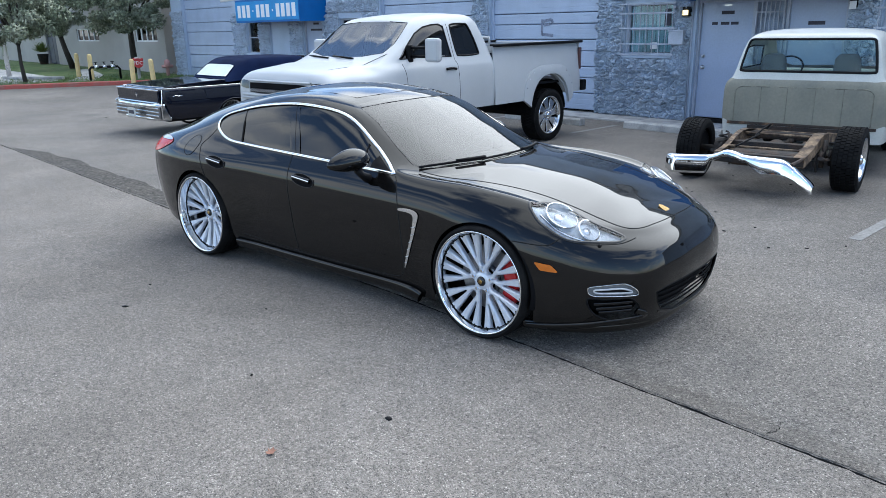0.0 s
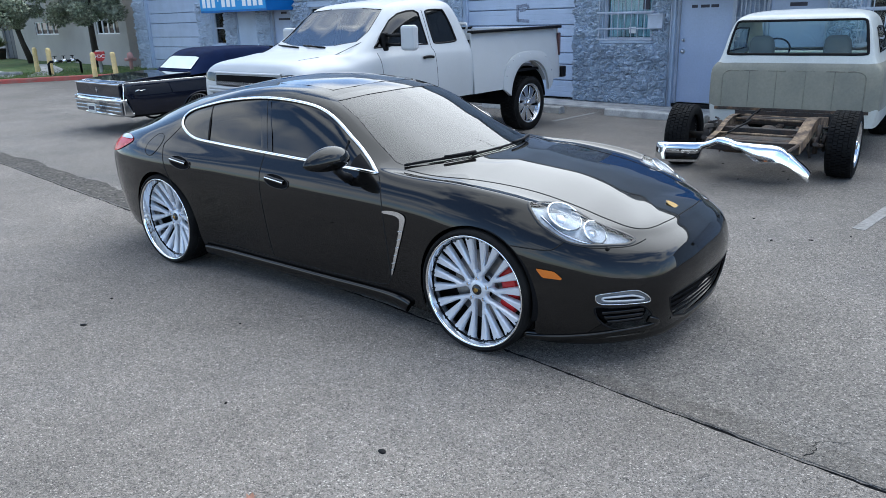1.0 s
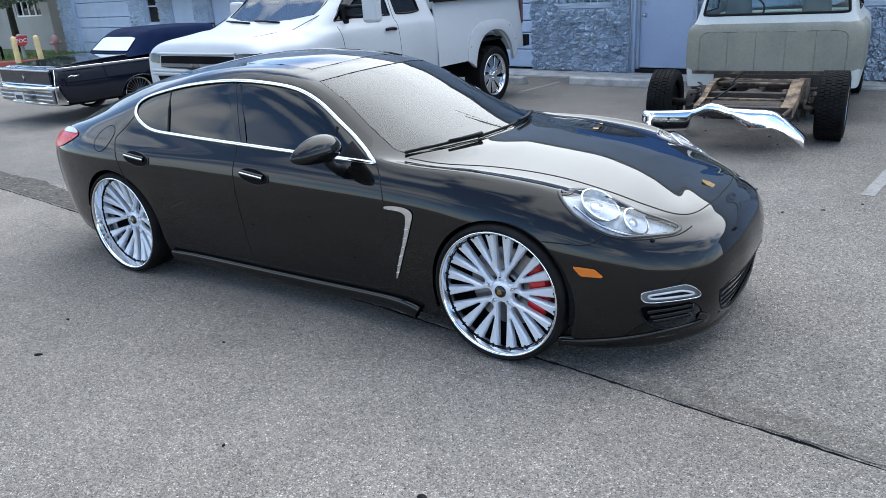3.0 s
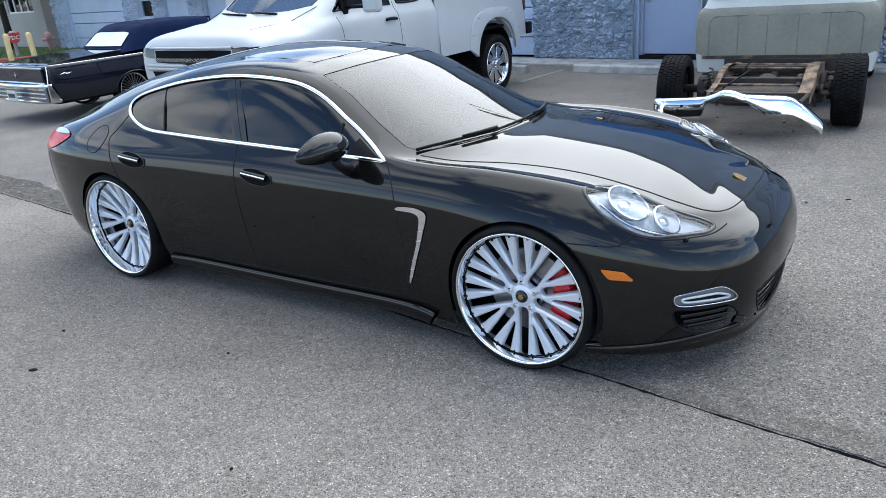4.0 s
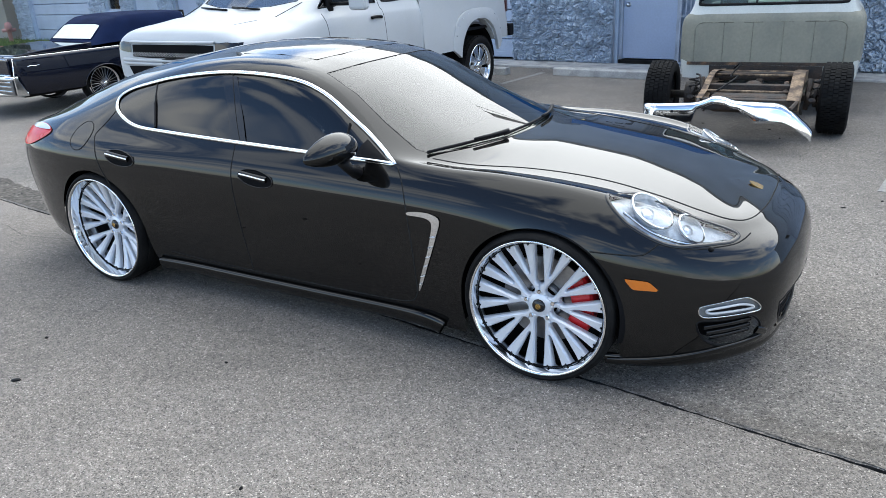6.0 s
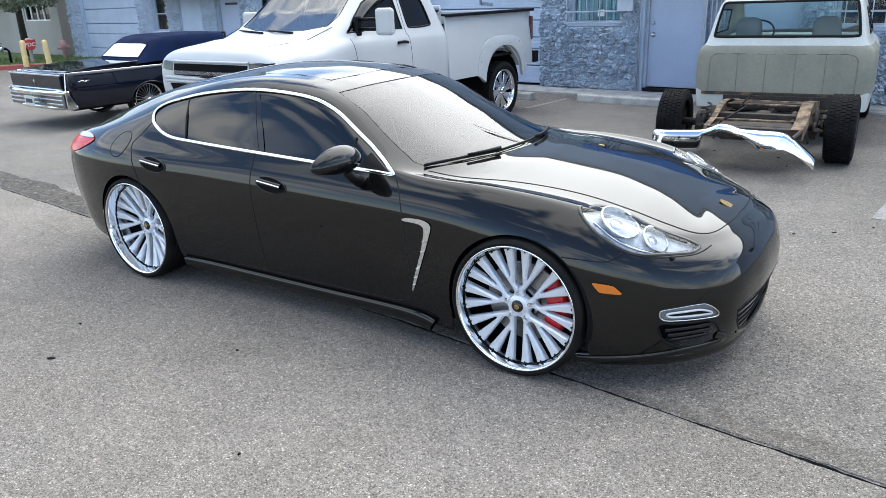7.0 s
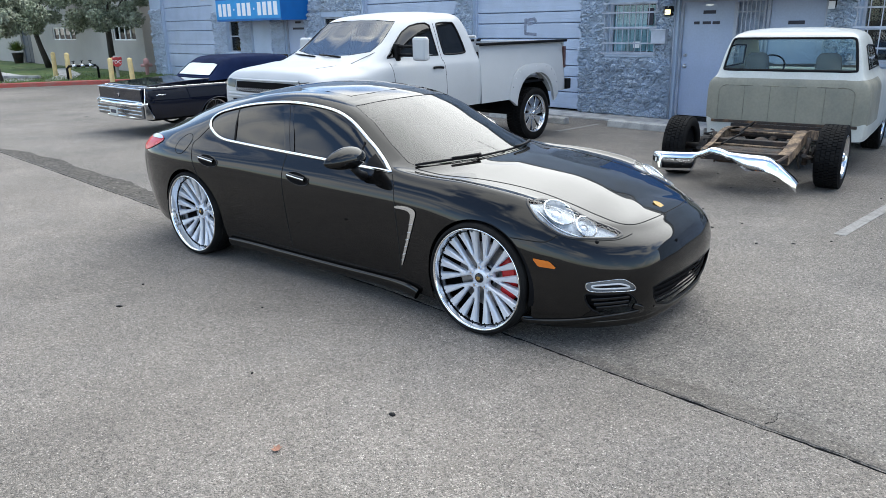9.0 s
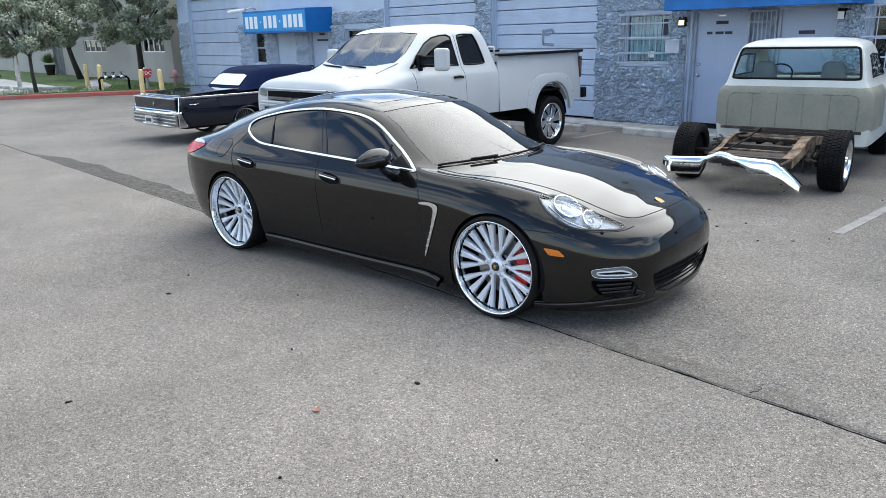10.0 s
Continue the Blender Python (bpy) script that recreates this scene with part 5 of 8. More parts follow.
        part("lug_nut", revolve([(0.001, dish - 0.008), (0.009, dish - 0.008), (0.012, dish - 0.004), (0.012, dish + 0.02)], 6, m=Matrix.Translation((0.066 * math.cos(a), 0, 0.066 * math.sin(a)))), M_CHROME, rim)
    bolt = revolve([(0.001, -0.004), (0.0035, -0.003), (0.005, 0.0), (0.005, 0.012)], 6)
    b0 = part("rim_bolt", bolt, M_GLOSSBLACK, rim)
    for k in range(20):
        a = 2 * math.pi * k / 20 + (radians(9.0) if k % 2 else radians(-9.0 + 18))
        o = b0 if k == 0 else b0.copy()
        if k:
            scene.collection.objects.link(o)
        o.matrix_local = Matrix.Translation((0.293 * math.cos(a), out_d - 0.003, 0.293 * math.sin(a)))
    part("rotor", revolve([(0.09, dish + 0.075), (0.205, dish + 0.075), (0.207, dish + 0.078), (0.207, dish + 0.10), (0.09, dish + 0.10), (0.085, dish + 0.05), (0.07, dish + 0.05)], 48), M_ROTOR, rim, smooth=False, angle=30)
    # added black disc paints the shade seen between the spokes
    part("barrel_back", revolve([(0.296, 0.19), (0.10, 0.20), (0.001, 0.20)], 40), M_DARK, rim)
    if caliper:
        cal = bmesh.new()
        f = 1 if sg < 0 else -1
        revolve([(0.135, dish + 0.05), (0.16, dish + 0.042), (0.225, dish + 0.042), (0.235, dish + 0.055), (0.235, dish + 0.12), (0.135, dish + 0.12)], 16, "Y", cal, True, None, arc=(-30, 42) if f > 0 else (138, 210))
        bmesh.ops.holes_fill(cal, edges=[e for e in cal.edges if e.is_boundary])
        part("caliper", cal, M_CALIPER, rim, "red brake caliper", angle=35)
    return rim


M_SPOKE = mat("brushed_alloy_spoke", (0.68, 0.71, 0.77), 0.34, metal=0.4, var=0.015, scale=12, fine=300, amount=0.04, rvar=0.02)
for sg in (1, -1):
    show_wheel(car, -0.02, sg, 0.058, 0.945)
    show_wheel(car, -2.94, sg, 0.105, 0.965, False)

# ---- other vehicles ----
M_WPAINT = mat("white_vehicle_paint", (0.43, 0.445, 0.46), 0.4, var=0.02, scale=2.0, amount=0.05, coat=0.15, rvar=0.04)
M_NAVY = mat("black_navy_paint", (0.006, 0.008, 0.016), 0.3, var=0.05, amount=0.1, coat=1.0, rvar=0.03)
M_NAVY.node_tree.nodes["Principled BSDF"].inputs["Specular IOR Level"].default_value = 0.0
M_TOPCLOTH = mat("navy_canvas_top", (0.006, 0.013, 0.045), 0.95, var=0.15, scale=3, fine=200, bump=0.001, bump_scale=400, amount=0.3)
M_TOPCLOTH.node_tree.nodes["Principled BSDF"].inputs["Specular IOR Level"].default_value = 0.1
M_VINYLWIN = mat("milky_vinyl_window", (0.72, 0.76, 0.68), 0.2, var=0.05, amount=0.1)
M_TAN = mat("faded_khaki_primer", (0.245, 0.235, 0.185), 0.5, var=0.08, scale=2.2, fine=35, second=(0.175, 0.175, 0.145), bump=0.0006, bump_scale=60, spread=(0.4, 0.7))
M_CREAMW = mat("aged_white_paint", (0.53, 0.54, 0.51), 0.4, var=0.05, scale=3, second=(0.48, 0.49, 0.45), coat=0.3)
M_RUST = mat("rusty_frame_steel", (0.042, 0.032, 0.026), 0.85, var=0.35, scale=5, fine=60, bump=0.004, bump_scale=70, second=(0.16, 0.095, 0.055), spread=(0.50, 0.64))
M_RUSTDARK = mat("dark_greasy_steel_and_shade", (0.018, 0.016, 0.015), 0.75, var=0.4, scale=6, fine=60, bump=0.004, bump_scale=60, second=(0.055, 0.034, 0.022))
M_DARKRED = mat("dark_red_lens", (0.06, 0.008, 0.008), 0.15, var=0.08, coat=1.0)
M_STEELDARK = mat("tarnished_steel", (0.20, 0.20, 0.21), 0.3, metal=0.9, var=0.1)
M_RAIL = mat("flaking_tan_rust", (0.060, 0.040, 0.028), 0.85, var=0.4, scale=9, fine=50, bump=0.004, bump_scale=60, second=(0.21, 0.15, 0.095), spread=(0.42, 0.6))
M_SEATGREY = mat("grey_seat_cloth", (0.22, 0.215, 0.21), 0.9, var=0.1)
M_POLISH = mat("polished_alloy", (0.72, 0.73, 0.74), 0.16, metal=1.0, var=0.05, amount=0.1)
M_GLASS_TRUCK = glass("green_tint_glass", (0.66, 0.82, 0.76), 2.7)
M_GLASS_OLD = glass("old_cab_glass", (0.80, 0.90, 0.87), 1.45)
M_GLASS_DARK = glass("dark_tint_glass", (0.02, 0.022, 0.025), 1.5)


def tread_tyre(R, r_in, w, lugs=54):
    """A tyre with blocky shoulder tread."""
    bm = revolve([(r_in, 0.03), (r_in + 0.01, 0.008), (R - 0.07, -0.008), (R - 0.03, 0.0), (R - 0.012, 0.018), (R - 0.012, w - 0.018), (R - 0.03, w), (R - 0.07, w + 0.008), (r_in + 0.01, w - 0.008), (r_in, w - 0.03)], 48)
    for k in range(lugs):
        a = 2 * math.pi * k / lugs
        for row in range(5):
            y0 = 0.012 + row * (w - 0.024) / 5
            y1 = y0 + (w - 0.024) / 5 - 0.008
            m_ = Matrix.Rotation(-(a + (row % 2) * math.pi / lugs), 4, "Y")
            box(bm, R - 0.02, R, y0, y1, -math.pi * R / lugs * 0.78, math.pi * R / lugs * 0.78, m=m_)
    return bm


def truck_wheel(parent, x, y, sg, R=0.42, rim_r=0.275, w=0.30, spokes=8, name="wheel", swirl=14):
    """A polished off-road wheel with twisted spokes and a lugged tyre."""
    m_ = pose(x, y, R) if sg < 0 else pose(x, y, R, 0, 0, 180)
    rim = part(name, revolve([(rim_r - 0.02, 0.22), (rim_r - 0.02, 0.06), (rim_r - 0.012, 0.02), (rim_r, 0.0), (rim_r + 0.012, 0.002), (rim_r + 0.012, 0.015)], 48), M_POLISH, parent, smooth=True)
    rim.matrix_local = m_
    part("tyre", tread_tyre(R, rim_r, w), M_RUBBER, rim, "black all-terrain tyre", angle=35)
    d = 0.05
    part("hub", revolve([(0.001, d - 0.05), (0.045, d - 0.045), (0.055, d - 0.03), (0.06, d), (0.105, d + 0.005), (0.115, d + 0.03)], 24), M_POLISH, rim, angle=40)
    bm = bmesh.new()
    t0 = radians(swirl)
    out = [(0.09 * math.cos(a), 0.09 * math.sin(a)) for a in (-0.33, 0.33)]
    tip = [((rim_r - 0.02) * math.cos(a + t0), (rim_r - 0.02) * math.sin(a + t0)) for a in (0.29, -0.29)]
    prism(out + tip, -d - 0.025, -d, m=Matrix(((1, 0, 0, 0), (0, 0, -1, 0), (0, 1, 0, 0), (0, 0, 0, 1))), bm=bm, bevel=0.006)
    sp = part("spoke", bm, M_POLISH, rim)
    for k in range(1, spokes):
        o = sp.copy()
        scene.collection.objects.link(o)
        o.matrix_local = Matrix.Rotation(2 * math.pi * k / spokes, 4, "Y")
    # near-black disc closes the rim as painted shade behind the spokes
    part("barrel_back", revolve([(rim_r - 0.02, 0.20), (0.001, 0.20)], 32), M_DARK, rim)
    for k in range(8):
        a = 2 * math.pi * k / 8
        part("lug_nut", revolve([(0.001, d - 0.02), (0.008, d - 0.02), (0.011, d + 0.01)], 6, m=Matrix.Translation((0.085 * math.cos(a), 0, 0.085 * math.sin(a)))), M_POLISH, rim)
    return rim


def white_pickup():
    root = thing("pickup_truck", pose(-5.807, 6.446, 0, 0, 0, -85.46), "white lifted extended-cab pickup truck with polished wheels", "pickup truck")
    sill = [(4.50, 0, 0.66), (4.49, 0.6, 0.66), (4.46, 0.93, 0.66), (4.15, 0.985, 0.66), (3.75, 0.98, 0.66), (3.40, 0.98, 0.68), (3.0, 0.975, 0.70), (2.6, 0.975, 0.70), (2.2, 0.975, 0.70), (1.8, 0.975, 0.70), (1.47, 0.97, 0.70), (1.425, 0.95, 0.70), (1.42, 0.5, 0.70), (1.42, 0, 0.70)]
    mid = [(4.55, 0, 0.92), (4.54, 0.6, 0.92), (4.49, 0.95, 0.92), (4.18, 1.0, 0.95), (3.75, 1.0, 0.96), (3.40, 1.0, 0.97), (3.0, 0.995, 0.98), (2.6, 0.995, 0.98), (2.2, 0.995, 0.98), (1.8, 0.995, 0.98), (1.47, 0.99, 0.98), (1.425, 0.97, 0.98), (1.42, 0.5, 0.98), (1.42, 0, 0.98)]
    sho = [(4.55, 0, 1.16), (4.53, 0.6, 1.16), (4.47, 0.94, 1.17), (4.15, 0.985, 1.19), (3.75, 0.985, 1.22), (3.40, 0.99, 1.25), (3.0, 0.985, 1.26), (2.6, 0.985, 1.26), (2.2, 0.985, 1.26), (1.8, 0.985, 1.26), (1.47, 0.98, 1.26), (1.425, 0.96, 1.26), (1.42, 0.5, 1.26), (1.42, 0, 1.26)]
    belt = [(4.50, 0, 1.285), (4.48, 0.57, 1.285), (4.40, 0.86, 1.285), (4.08, 0.91, 1.305), (3.80, 0.90, 1.32), (3.58, 0.91, 1.365), (3.0, 0.93, 1.40), (2.6, 0.935, 1.415), (2.2, 0.935, 1.425), (1.8, 0.93, 1.43), (1.48, 0.92, 1.43), (1.435, 0.89, 1.43), (1.43, 0.5, 1.43), (1.43, 0, 1.43)]
    rail = [(4.43, 0, 1.335), (4.40, 0.45, 1.335), (4.30, 0.70, 1.34), (4.03, 0.75, 1.365), (3.85, 0.77, 1.385), (3.62, 0.80, 1.405), (3.20, 0.815, 1.60), (2.80, 0.755, 1.86), (2.3, 0.735, 1.93), (1.8, 0.73, 1.935), (1.60, 0.72, 1.92), (1.53, 0.66, 1.905), (1.50, 0.4, 1.90), (1.50, 0, 1.90)]
    roof = [(4.33, 0, 1.362), (4.30, 0.3, 1.362), (4.20, 0.42, 1.37), (3.98, 0.44, 1.395), (3.83, 0.46, 1.41), (3.58, 0.48, 1.43), (3.18, 0.48, 1.645), (2.78, 0.47, 1.935), (2.3, 0.46, 2.005), (1.8, 0.45, 2.01), (1.66, 0.44, 1.995), (1.62, 0.40, 1.99), (1.60, 0.25, 1.985), (1.60, 0, 1.985)]
    top = [(4.20, 0, 1.375), (4.15, 0, 1.38), (4.06, 0, 1.388), (3.93, 0, 1.402), (3.80, 0, 1.418), (3.54, 0, 1.438), (3.16, 0, 1.655), (2.78, 0, 1.95), (2.3, 0, 2.025), (1.8, 0, 2.028), (1.72, 0, 2.02), (1.70, 0, 2.015), (1.69, 0, 2.01), (1.68, 0, 2.01)]
    lf = Loft(sill, mid, sho, belt, rail, roof, top)
    w_fr = lf.side([(3.26, 1.44), (3.08, 1.60), (2.88, 1.755), (2.70, 1.835), (2.52, 1.865), (2.38, 1.87), (2.31, 1.84), (2.29, 1.44)], (4, 11), (2.8, 4.1), 0)
    w_rr = lf.side(smooth_line([(2.17, 1.50), (2.175, 1.80), (2.12, 1.865), (1.87, 1.87), (1.78, 1.83), (1.69, 1.51), (1.74, 1.45), (2.11, 1.445)], 4, True), (5, 11), (2.8, 4.1), 0)
    w_sc = lf.top([(3.49, 0.0), (3.47, 0.4), (3.39, 0.73), (3.20, 0.745), (3.0, 0.71), (2.86, 0.67), (2.84, 0.3), (2.84, 0.0)], (4, 8), (3.4, 6))
    w_bk = lf.front([(0.0, 1.50), (0.62, 1.50), (0.56, 1.80), (0.0, 1.80)], (11.5, 13), (2.9, 5.2))
    a_f = np.array([lf.side([(3.58 + 0.50 * math.cos(a), 0.45 + 0.60 * math.sin(a))], (2.5, 6.5), (0, 3))[0] for a in np.linspace(0, math.pi, 25)])
    lf.skin("cab", M_WPAINT, root, sill_outline(lf, [a_f]), [w_fr, w_rr, w_sc, w_bk], du=0.15, ds=0.18)
    for sg in (1, -1):
        lf.skin("side_window", M_GLASS_DARK, root, w_fr, lift=-0.004, sides=(sg,))
        lf.skin("rear_side_window", M_GLASS_DARK, root, w_rr, lift=-0.004, sides=(sg,))
        lf.line("window_seal", M_BLACK, root, w_fr, 0.010, 0.0, True, (sg,))
        lf.line("window_seal", M_BLACK, root, w_rr, 0.012, 0.0, True, (sg,))
        for way in ([(2.23, 1.87), (2.24, 1.42), (2.20, 1.30), (2.17, 0.74)], [(3.24, 1.38), (3.22, 1.2), (3.18, 0.74)]):
            lf.line("panel_seam", M_CRACK, root, lf.side(smooth_line(way, 5), (4, 11), (0, 4.1)), 0.004, -0.001, False, (sg,))
        # flare on the front fender, with rivets
        q = lf.side([(3.58 + 0.56 * math.cos(a), 0.45 + 0.66 * math.sin(a)) for a in np.linspace(0.15, math.pi - 0.1, 18)], (2.4, 6.5), (0, 3))
        lf.line("fender_flare", M_WPAINT, root, q, 0.055, 0.02, False, (sg,), (1, 0.5), ring=10)
        lf.line("door_handle", M_BLACK, root, lf.side([(2.46, 1.275), (2.40, 1.28), (2.32, 1.28), (2.26, 1.27)], (4, 11), (1.5, 3)), 0.018, 0.02, False, (sg,), (1, 0.8))
        # tow mirror
        tm = part("door_mirror", boxes((-0.05, 0.05, -0.115, 0.115, 0.0, 0.30), bevel=0.035), M_WPAINT, root, "large white tow mirror on a black arm", smooth=False)
        tm.matrix_local = pose(3.02, sg * 1.28, 1.40) if sg > 0 else pose(2.92, -1.14, 1.39)
        for z_ in (0.07, 0.18):
            part("mirror_arm", tube([(0.02, -sg * 0.10, z_), (0.04, -sg * 0.36, z_)], 0.02, 8), M_BLACK, tm, smooth=True)
        part("mirror_base", boxes((0.0, 0.10, -sg * 0.38 - 0.03, -sg * 0.38 + 0.03, -0.02, 0.22), bevel=0.02), M_BLACK, tm)
        part("mirror_glass", boxes((-0.056, -0.0505, -0.095, 0.095, 0.03, 0.27)), M_CHROME, tm)
        hlw = lf.find([(y_, z_) for y_, z_ in [(0.66, 1.20), (0.80, 1.21), (0.955, 1.205), (0.965, 1.13), (0.80, 1.11), (0.66, 1.10)]], (1, 2), (0.8, 3.0), (1, 3))
        h_ = lf.skin("headlight", M_GLOSSBLACK, root, hlw, lift=0.006, sides=(sg,), du=0.1, ds=0.1, label="smoked headlight")
        part("front_shock", tube([(3.58, sg * 0.62, 0.5), (3.58, sg * 0.60, 0.9)], 0.03), M_BLACK, root, smooth=True)
    lf.skin("windscreen", M_GLASS_TRUCK, root, w_sc, lift=-0.003, even=(5.7, 6.3), label="pale greenish windscreen")
    lf.line("screen_seal", M_BLACK, root, [q for q in w_sc if q[1] < 5.99], 0.004, 0.0, False, (1, -1))
    lf.skin("rear_window", M_GLASS_DARK, root, w_bk, lift=-0.003)
    # grille: dark opening with mesh and white bars
    gr = lf.find([(0.0, 1.185), (0.4, 1.185), (0.64, 1.18), (0.64, 1.06), (0.4, 1.05), (0.0, 1.05)], (1, 2), (0, 2), (1, 3))
    g_ = lf.skin("grille", M_DARK, root, gr, lift=0.004, du=0.2, ds=0.15, label="black mesh grille with white bars")
    for z_ in (1.075, 1.095):
        lf.line("mesh_wire", M_SATIN, g_, lf.find([(y_, z_ + 0.010 * ((k % 2) * 2 - 1)) for k, y_ in enumerate(np.linspace(0.62, 0.0, 28))], (1, 2), (0, 2), (1, 3)), 0.0028, 0.010, False, (1, -1))
    for z_ in (1.025, 0.99):
        lf.line("grille_bar", M_WPAINT, g_, lf.find([(y_, z_) for y_ in np.linspace(0.80, 0.0, 12)], (1, 2), (0, 2.4), (1, 3)), 0.016, 0.012, False, (1, -1), (1.2, 0.7))
    lf.line("grille_bar", M_WPAINT, g_, lf.find([(y_, 1.205) for y_ in np.linspace(0.66, 0.0, 12)], (1, 2), (0, 2.4), (1, 3)), 0.014, 0.012, False, (1, -1))
    part("grille_emblem", boxes((4.555, 4.575, -0.13, 0.13, 0.975, 1.045), (4.555, 4.577, -0.07, 0.07, 0.955, 1.065), bevel=0.004), M_BLACK, g_)
    lo_ = lf.find([(0.0, 0.965), (0.5, 0.965), (0.74, 0.96), (0.70, 0.87), (0.4, 0.86), (0.0, 0.86)], (1, 2), (0, 2.4), (0.3, 3))
    lf.skin("lower_grille", M_DARK, root, lo_, lift=0.004, du=0.2, ds=0.15)
    part("front_bumper", tube([(4.33, 0.98, 0.74), (4.53, 0.84, 0.74), (4.64, 0.45, 0.74), (4.66, 0, 0.74), (4.64, -0.45, 0.74), (4.53, -0.84, 0.74), (4.33, -0.98, 0.74)], 0.11, 10, flat=(0.5, 1.0)), M_CHROME, root, smooth=True)
    lf.line("hood_seam", M_CRACK, root, lf.top([(3.38, 0.80), (3.75, 0.745), (4.0, 0.715), (4.25, 0.655)], (1.5, 5.6), (3, 4.6)), 0.004, -0.001, False, (1, -1))
    for y_ in (0.30, -0.22):
        part("wiper", tube([(3.53, y_, 1.455), (3.50, y_ - 0.35, 1.475), (3.46, y_ - 0.5, 1.48)], 0.012), M_BLACK, root, smooth=True)
    # cab interior
    part("dashboard", boxes((2.85, 3.38, -0.78, 0.78, 1.15, 1.42), bevel=0.05), M_SEATGREY, root)
    part("cab_floor", boxes((1.5, 3.3, -0.9, 0.9, 0.72, 0.78)), M_DARK, root)
    for y_ in (0.42, -0.42):
        car_seat(2.35, y_, root, M_SEATGREY, 0.52, 0.95)
    part("steering_wheel", ring((2.72, 0.42, 1.40), (-0.8, 0, 0.6), 0.19, 0.015), M_BLACK, root, smooth=True)
    # bed: outer sides with wheel openings, floor, rails
    x0, x1, yo, zb, zt = -0.98, 1.39, 0.985, 0.70, 1.545
    for sg in (1, -1):
        bm = bmesh.new()
        cols = []
        for x_ in np.r_[np.linspace(x1, 0.56, 8), 0.535 * np.cos(np.linspace(0.02, math.pi - 0.02, 23)), np.linspace(-0.56, x0, 5)]:
            lo_ = 0.46 + 0.62 * math.sqrt(max(0.0, 1 - (x_ / 0.54) ** 2)) if abs(x_) < 0.54 else zb + 0.08 * max(0.0, -x_ - 0.5)
            lo_ = max(lo_, zb if x_ > 0 else zb + 0.04)
            end = 0.05 * max(0.0, (-x_ - 0.80) / 0.18) ** 2
            col = [(x_, yo + 0.012 - 0.085 * max(0.0, (z_ - 0.78) / 0.765) ** 1.6 - end, z_) for z_ in np.linspace(lo_, zt, 12)]
            col += [(x_, yo - 0.10, zt), (x_, yo - 0.10, lo_)]
            cols.append([bm.verts.new((p[0], sg * p[1], p[2])) for p in col])
        for ca, cb in zip(cols, cols[1:]):
            for k in range(len(ca)):
                bm.faces.new((ca[k], cb[k], cb[(k + 1) % len(ca)], ca[(k + 1) % len(ca)]))
        bm.faces.new(cols[0])
        bm.faces.new(cols[-1][::-1])
        bmesh.ops.recalc_face_normals(bm, faces=bm.faces)
        part("bed_side", bm, M_WPAINT, root, angle=40)
        fl = bmesh.new()
        prev = None
        for a in np.linspace(0.16, math.pi - 0.16, 26):
            ca, sa = math.cos(a), math.sin(a)
            sq = lambda v, p: math.copysign(abs(v) ** p, v)
            inn = (0.535 * sq(ca, 0.85), 0.46 + 0.62 * sq(sa, 0.85))
            out_ = (0.70 * sq(ca, 0.62), 0.46 + 0.76 * sq(sa, 0.62))
            ring4 = [(inn, 0.0), (inn, 0.050), ((inn[0] * 0.65 + out_[0] * 0.35, inn[1] * 0.65 + out_[1] * 0.35), 0.052), ((inn[0] * 0.1 + out_[0] * 0.9, inn[1] * 0.1 + out_[1] * 0.9), 0.026), (out_, 0.020), (out_, -0.004)]
            cur = [fl.verts.new((p[0], sg * (yo + d), max(p[1], 0.56))) for p, d in ring4]
            if prev:
                for k in range(len(cur)):
                    fl.faces.new((prev[k], cur[k], cur[(k + 1) % len(cur)], prev[(k + 1) % len(cur)]))
            else:
                fl.faces.new(cur)
            prev = cur
        fl.faces.new(list(reversed(prev)))
        bmesh.ops.recalc_face_normals(fl, faces=fl.faces)
        fr_ = part("wheel_flare", fl, M_WPAINT, root, "riveted white wheel flare", angle=40)
        for a in np.linspace(0.45, math.pi - 0.45, 9):
            part("rivet", revolve([(0.001, 0.012), (0.010, 0.009), (0.012, 0.0)], 8, m=Matrix.Translation((0.66 * math.copysign(abs(math.cos(a)) ** 0.62, math.cos(a)), sg * (yo + 0.026), 0.46 + 0.72 * math.sin(a) ** 0.62)) @ Matrix.Rotation(0 if sg > 0 else math.pi, 4, "Z")), M_SATIN, fr_)
        part("bed_rail_cap", boxes((x0, x1, sg * (yo - 0.055) - 0.055, sg * (yo - 0.055) + 0.05, zt - 0.012, zt + 0.03), bevel=0.012), M_BLACK, root)
        part("tail_light", boxes((x0 - 0.015, x0 + 0.05, sg * yo - 0.05 - 0.03 * sg, sg * yo + 0.0 - 0.03 * sg, 1.10, 1.46), bevel=0.016), M_DARKRED, root)
        part("bumper_end", boxes((x0 - 0.16, x0 - 0.02, sg * 0.78 - 0.2 * (sg > 0) - 0.0, sg * 0.98, 0.74, 0.92) if sg > 0 else (x0 - 0.16, x0 - 0.02, -0.98, -0.58, 0.74, 0.92), bevel=0.02), M_BLACK, root)
        part("wheel_well", revolve([(0.56, sg * 0.94), (0.56, sg * 0.55), (0.05, sg * 0.55)], 24, m=Matrix.Translation((0, 0, 0.44)), arc=(5, 175)), M_DARK, root)
        truck_wheel(root, 0.0, sg * 1.02, sg, rim_r=0.295)
        truck_wheel(root, 3.58, sg * 1.0, sg, rim_r=0.295)
        part("frame_rail", boxes((-0.9, 4.3, sg * 0.42 - 0.04, sg * 0.42 + 0.04, 0.52, 0.66)), M_BLACK, root)
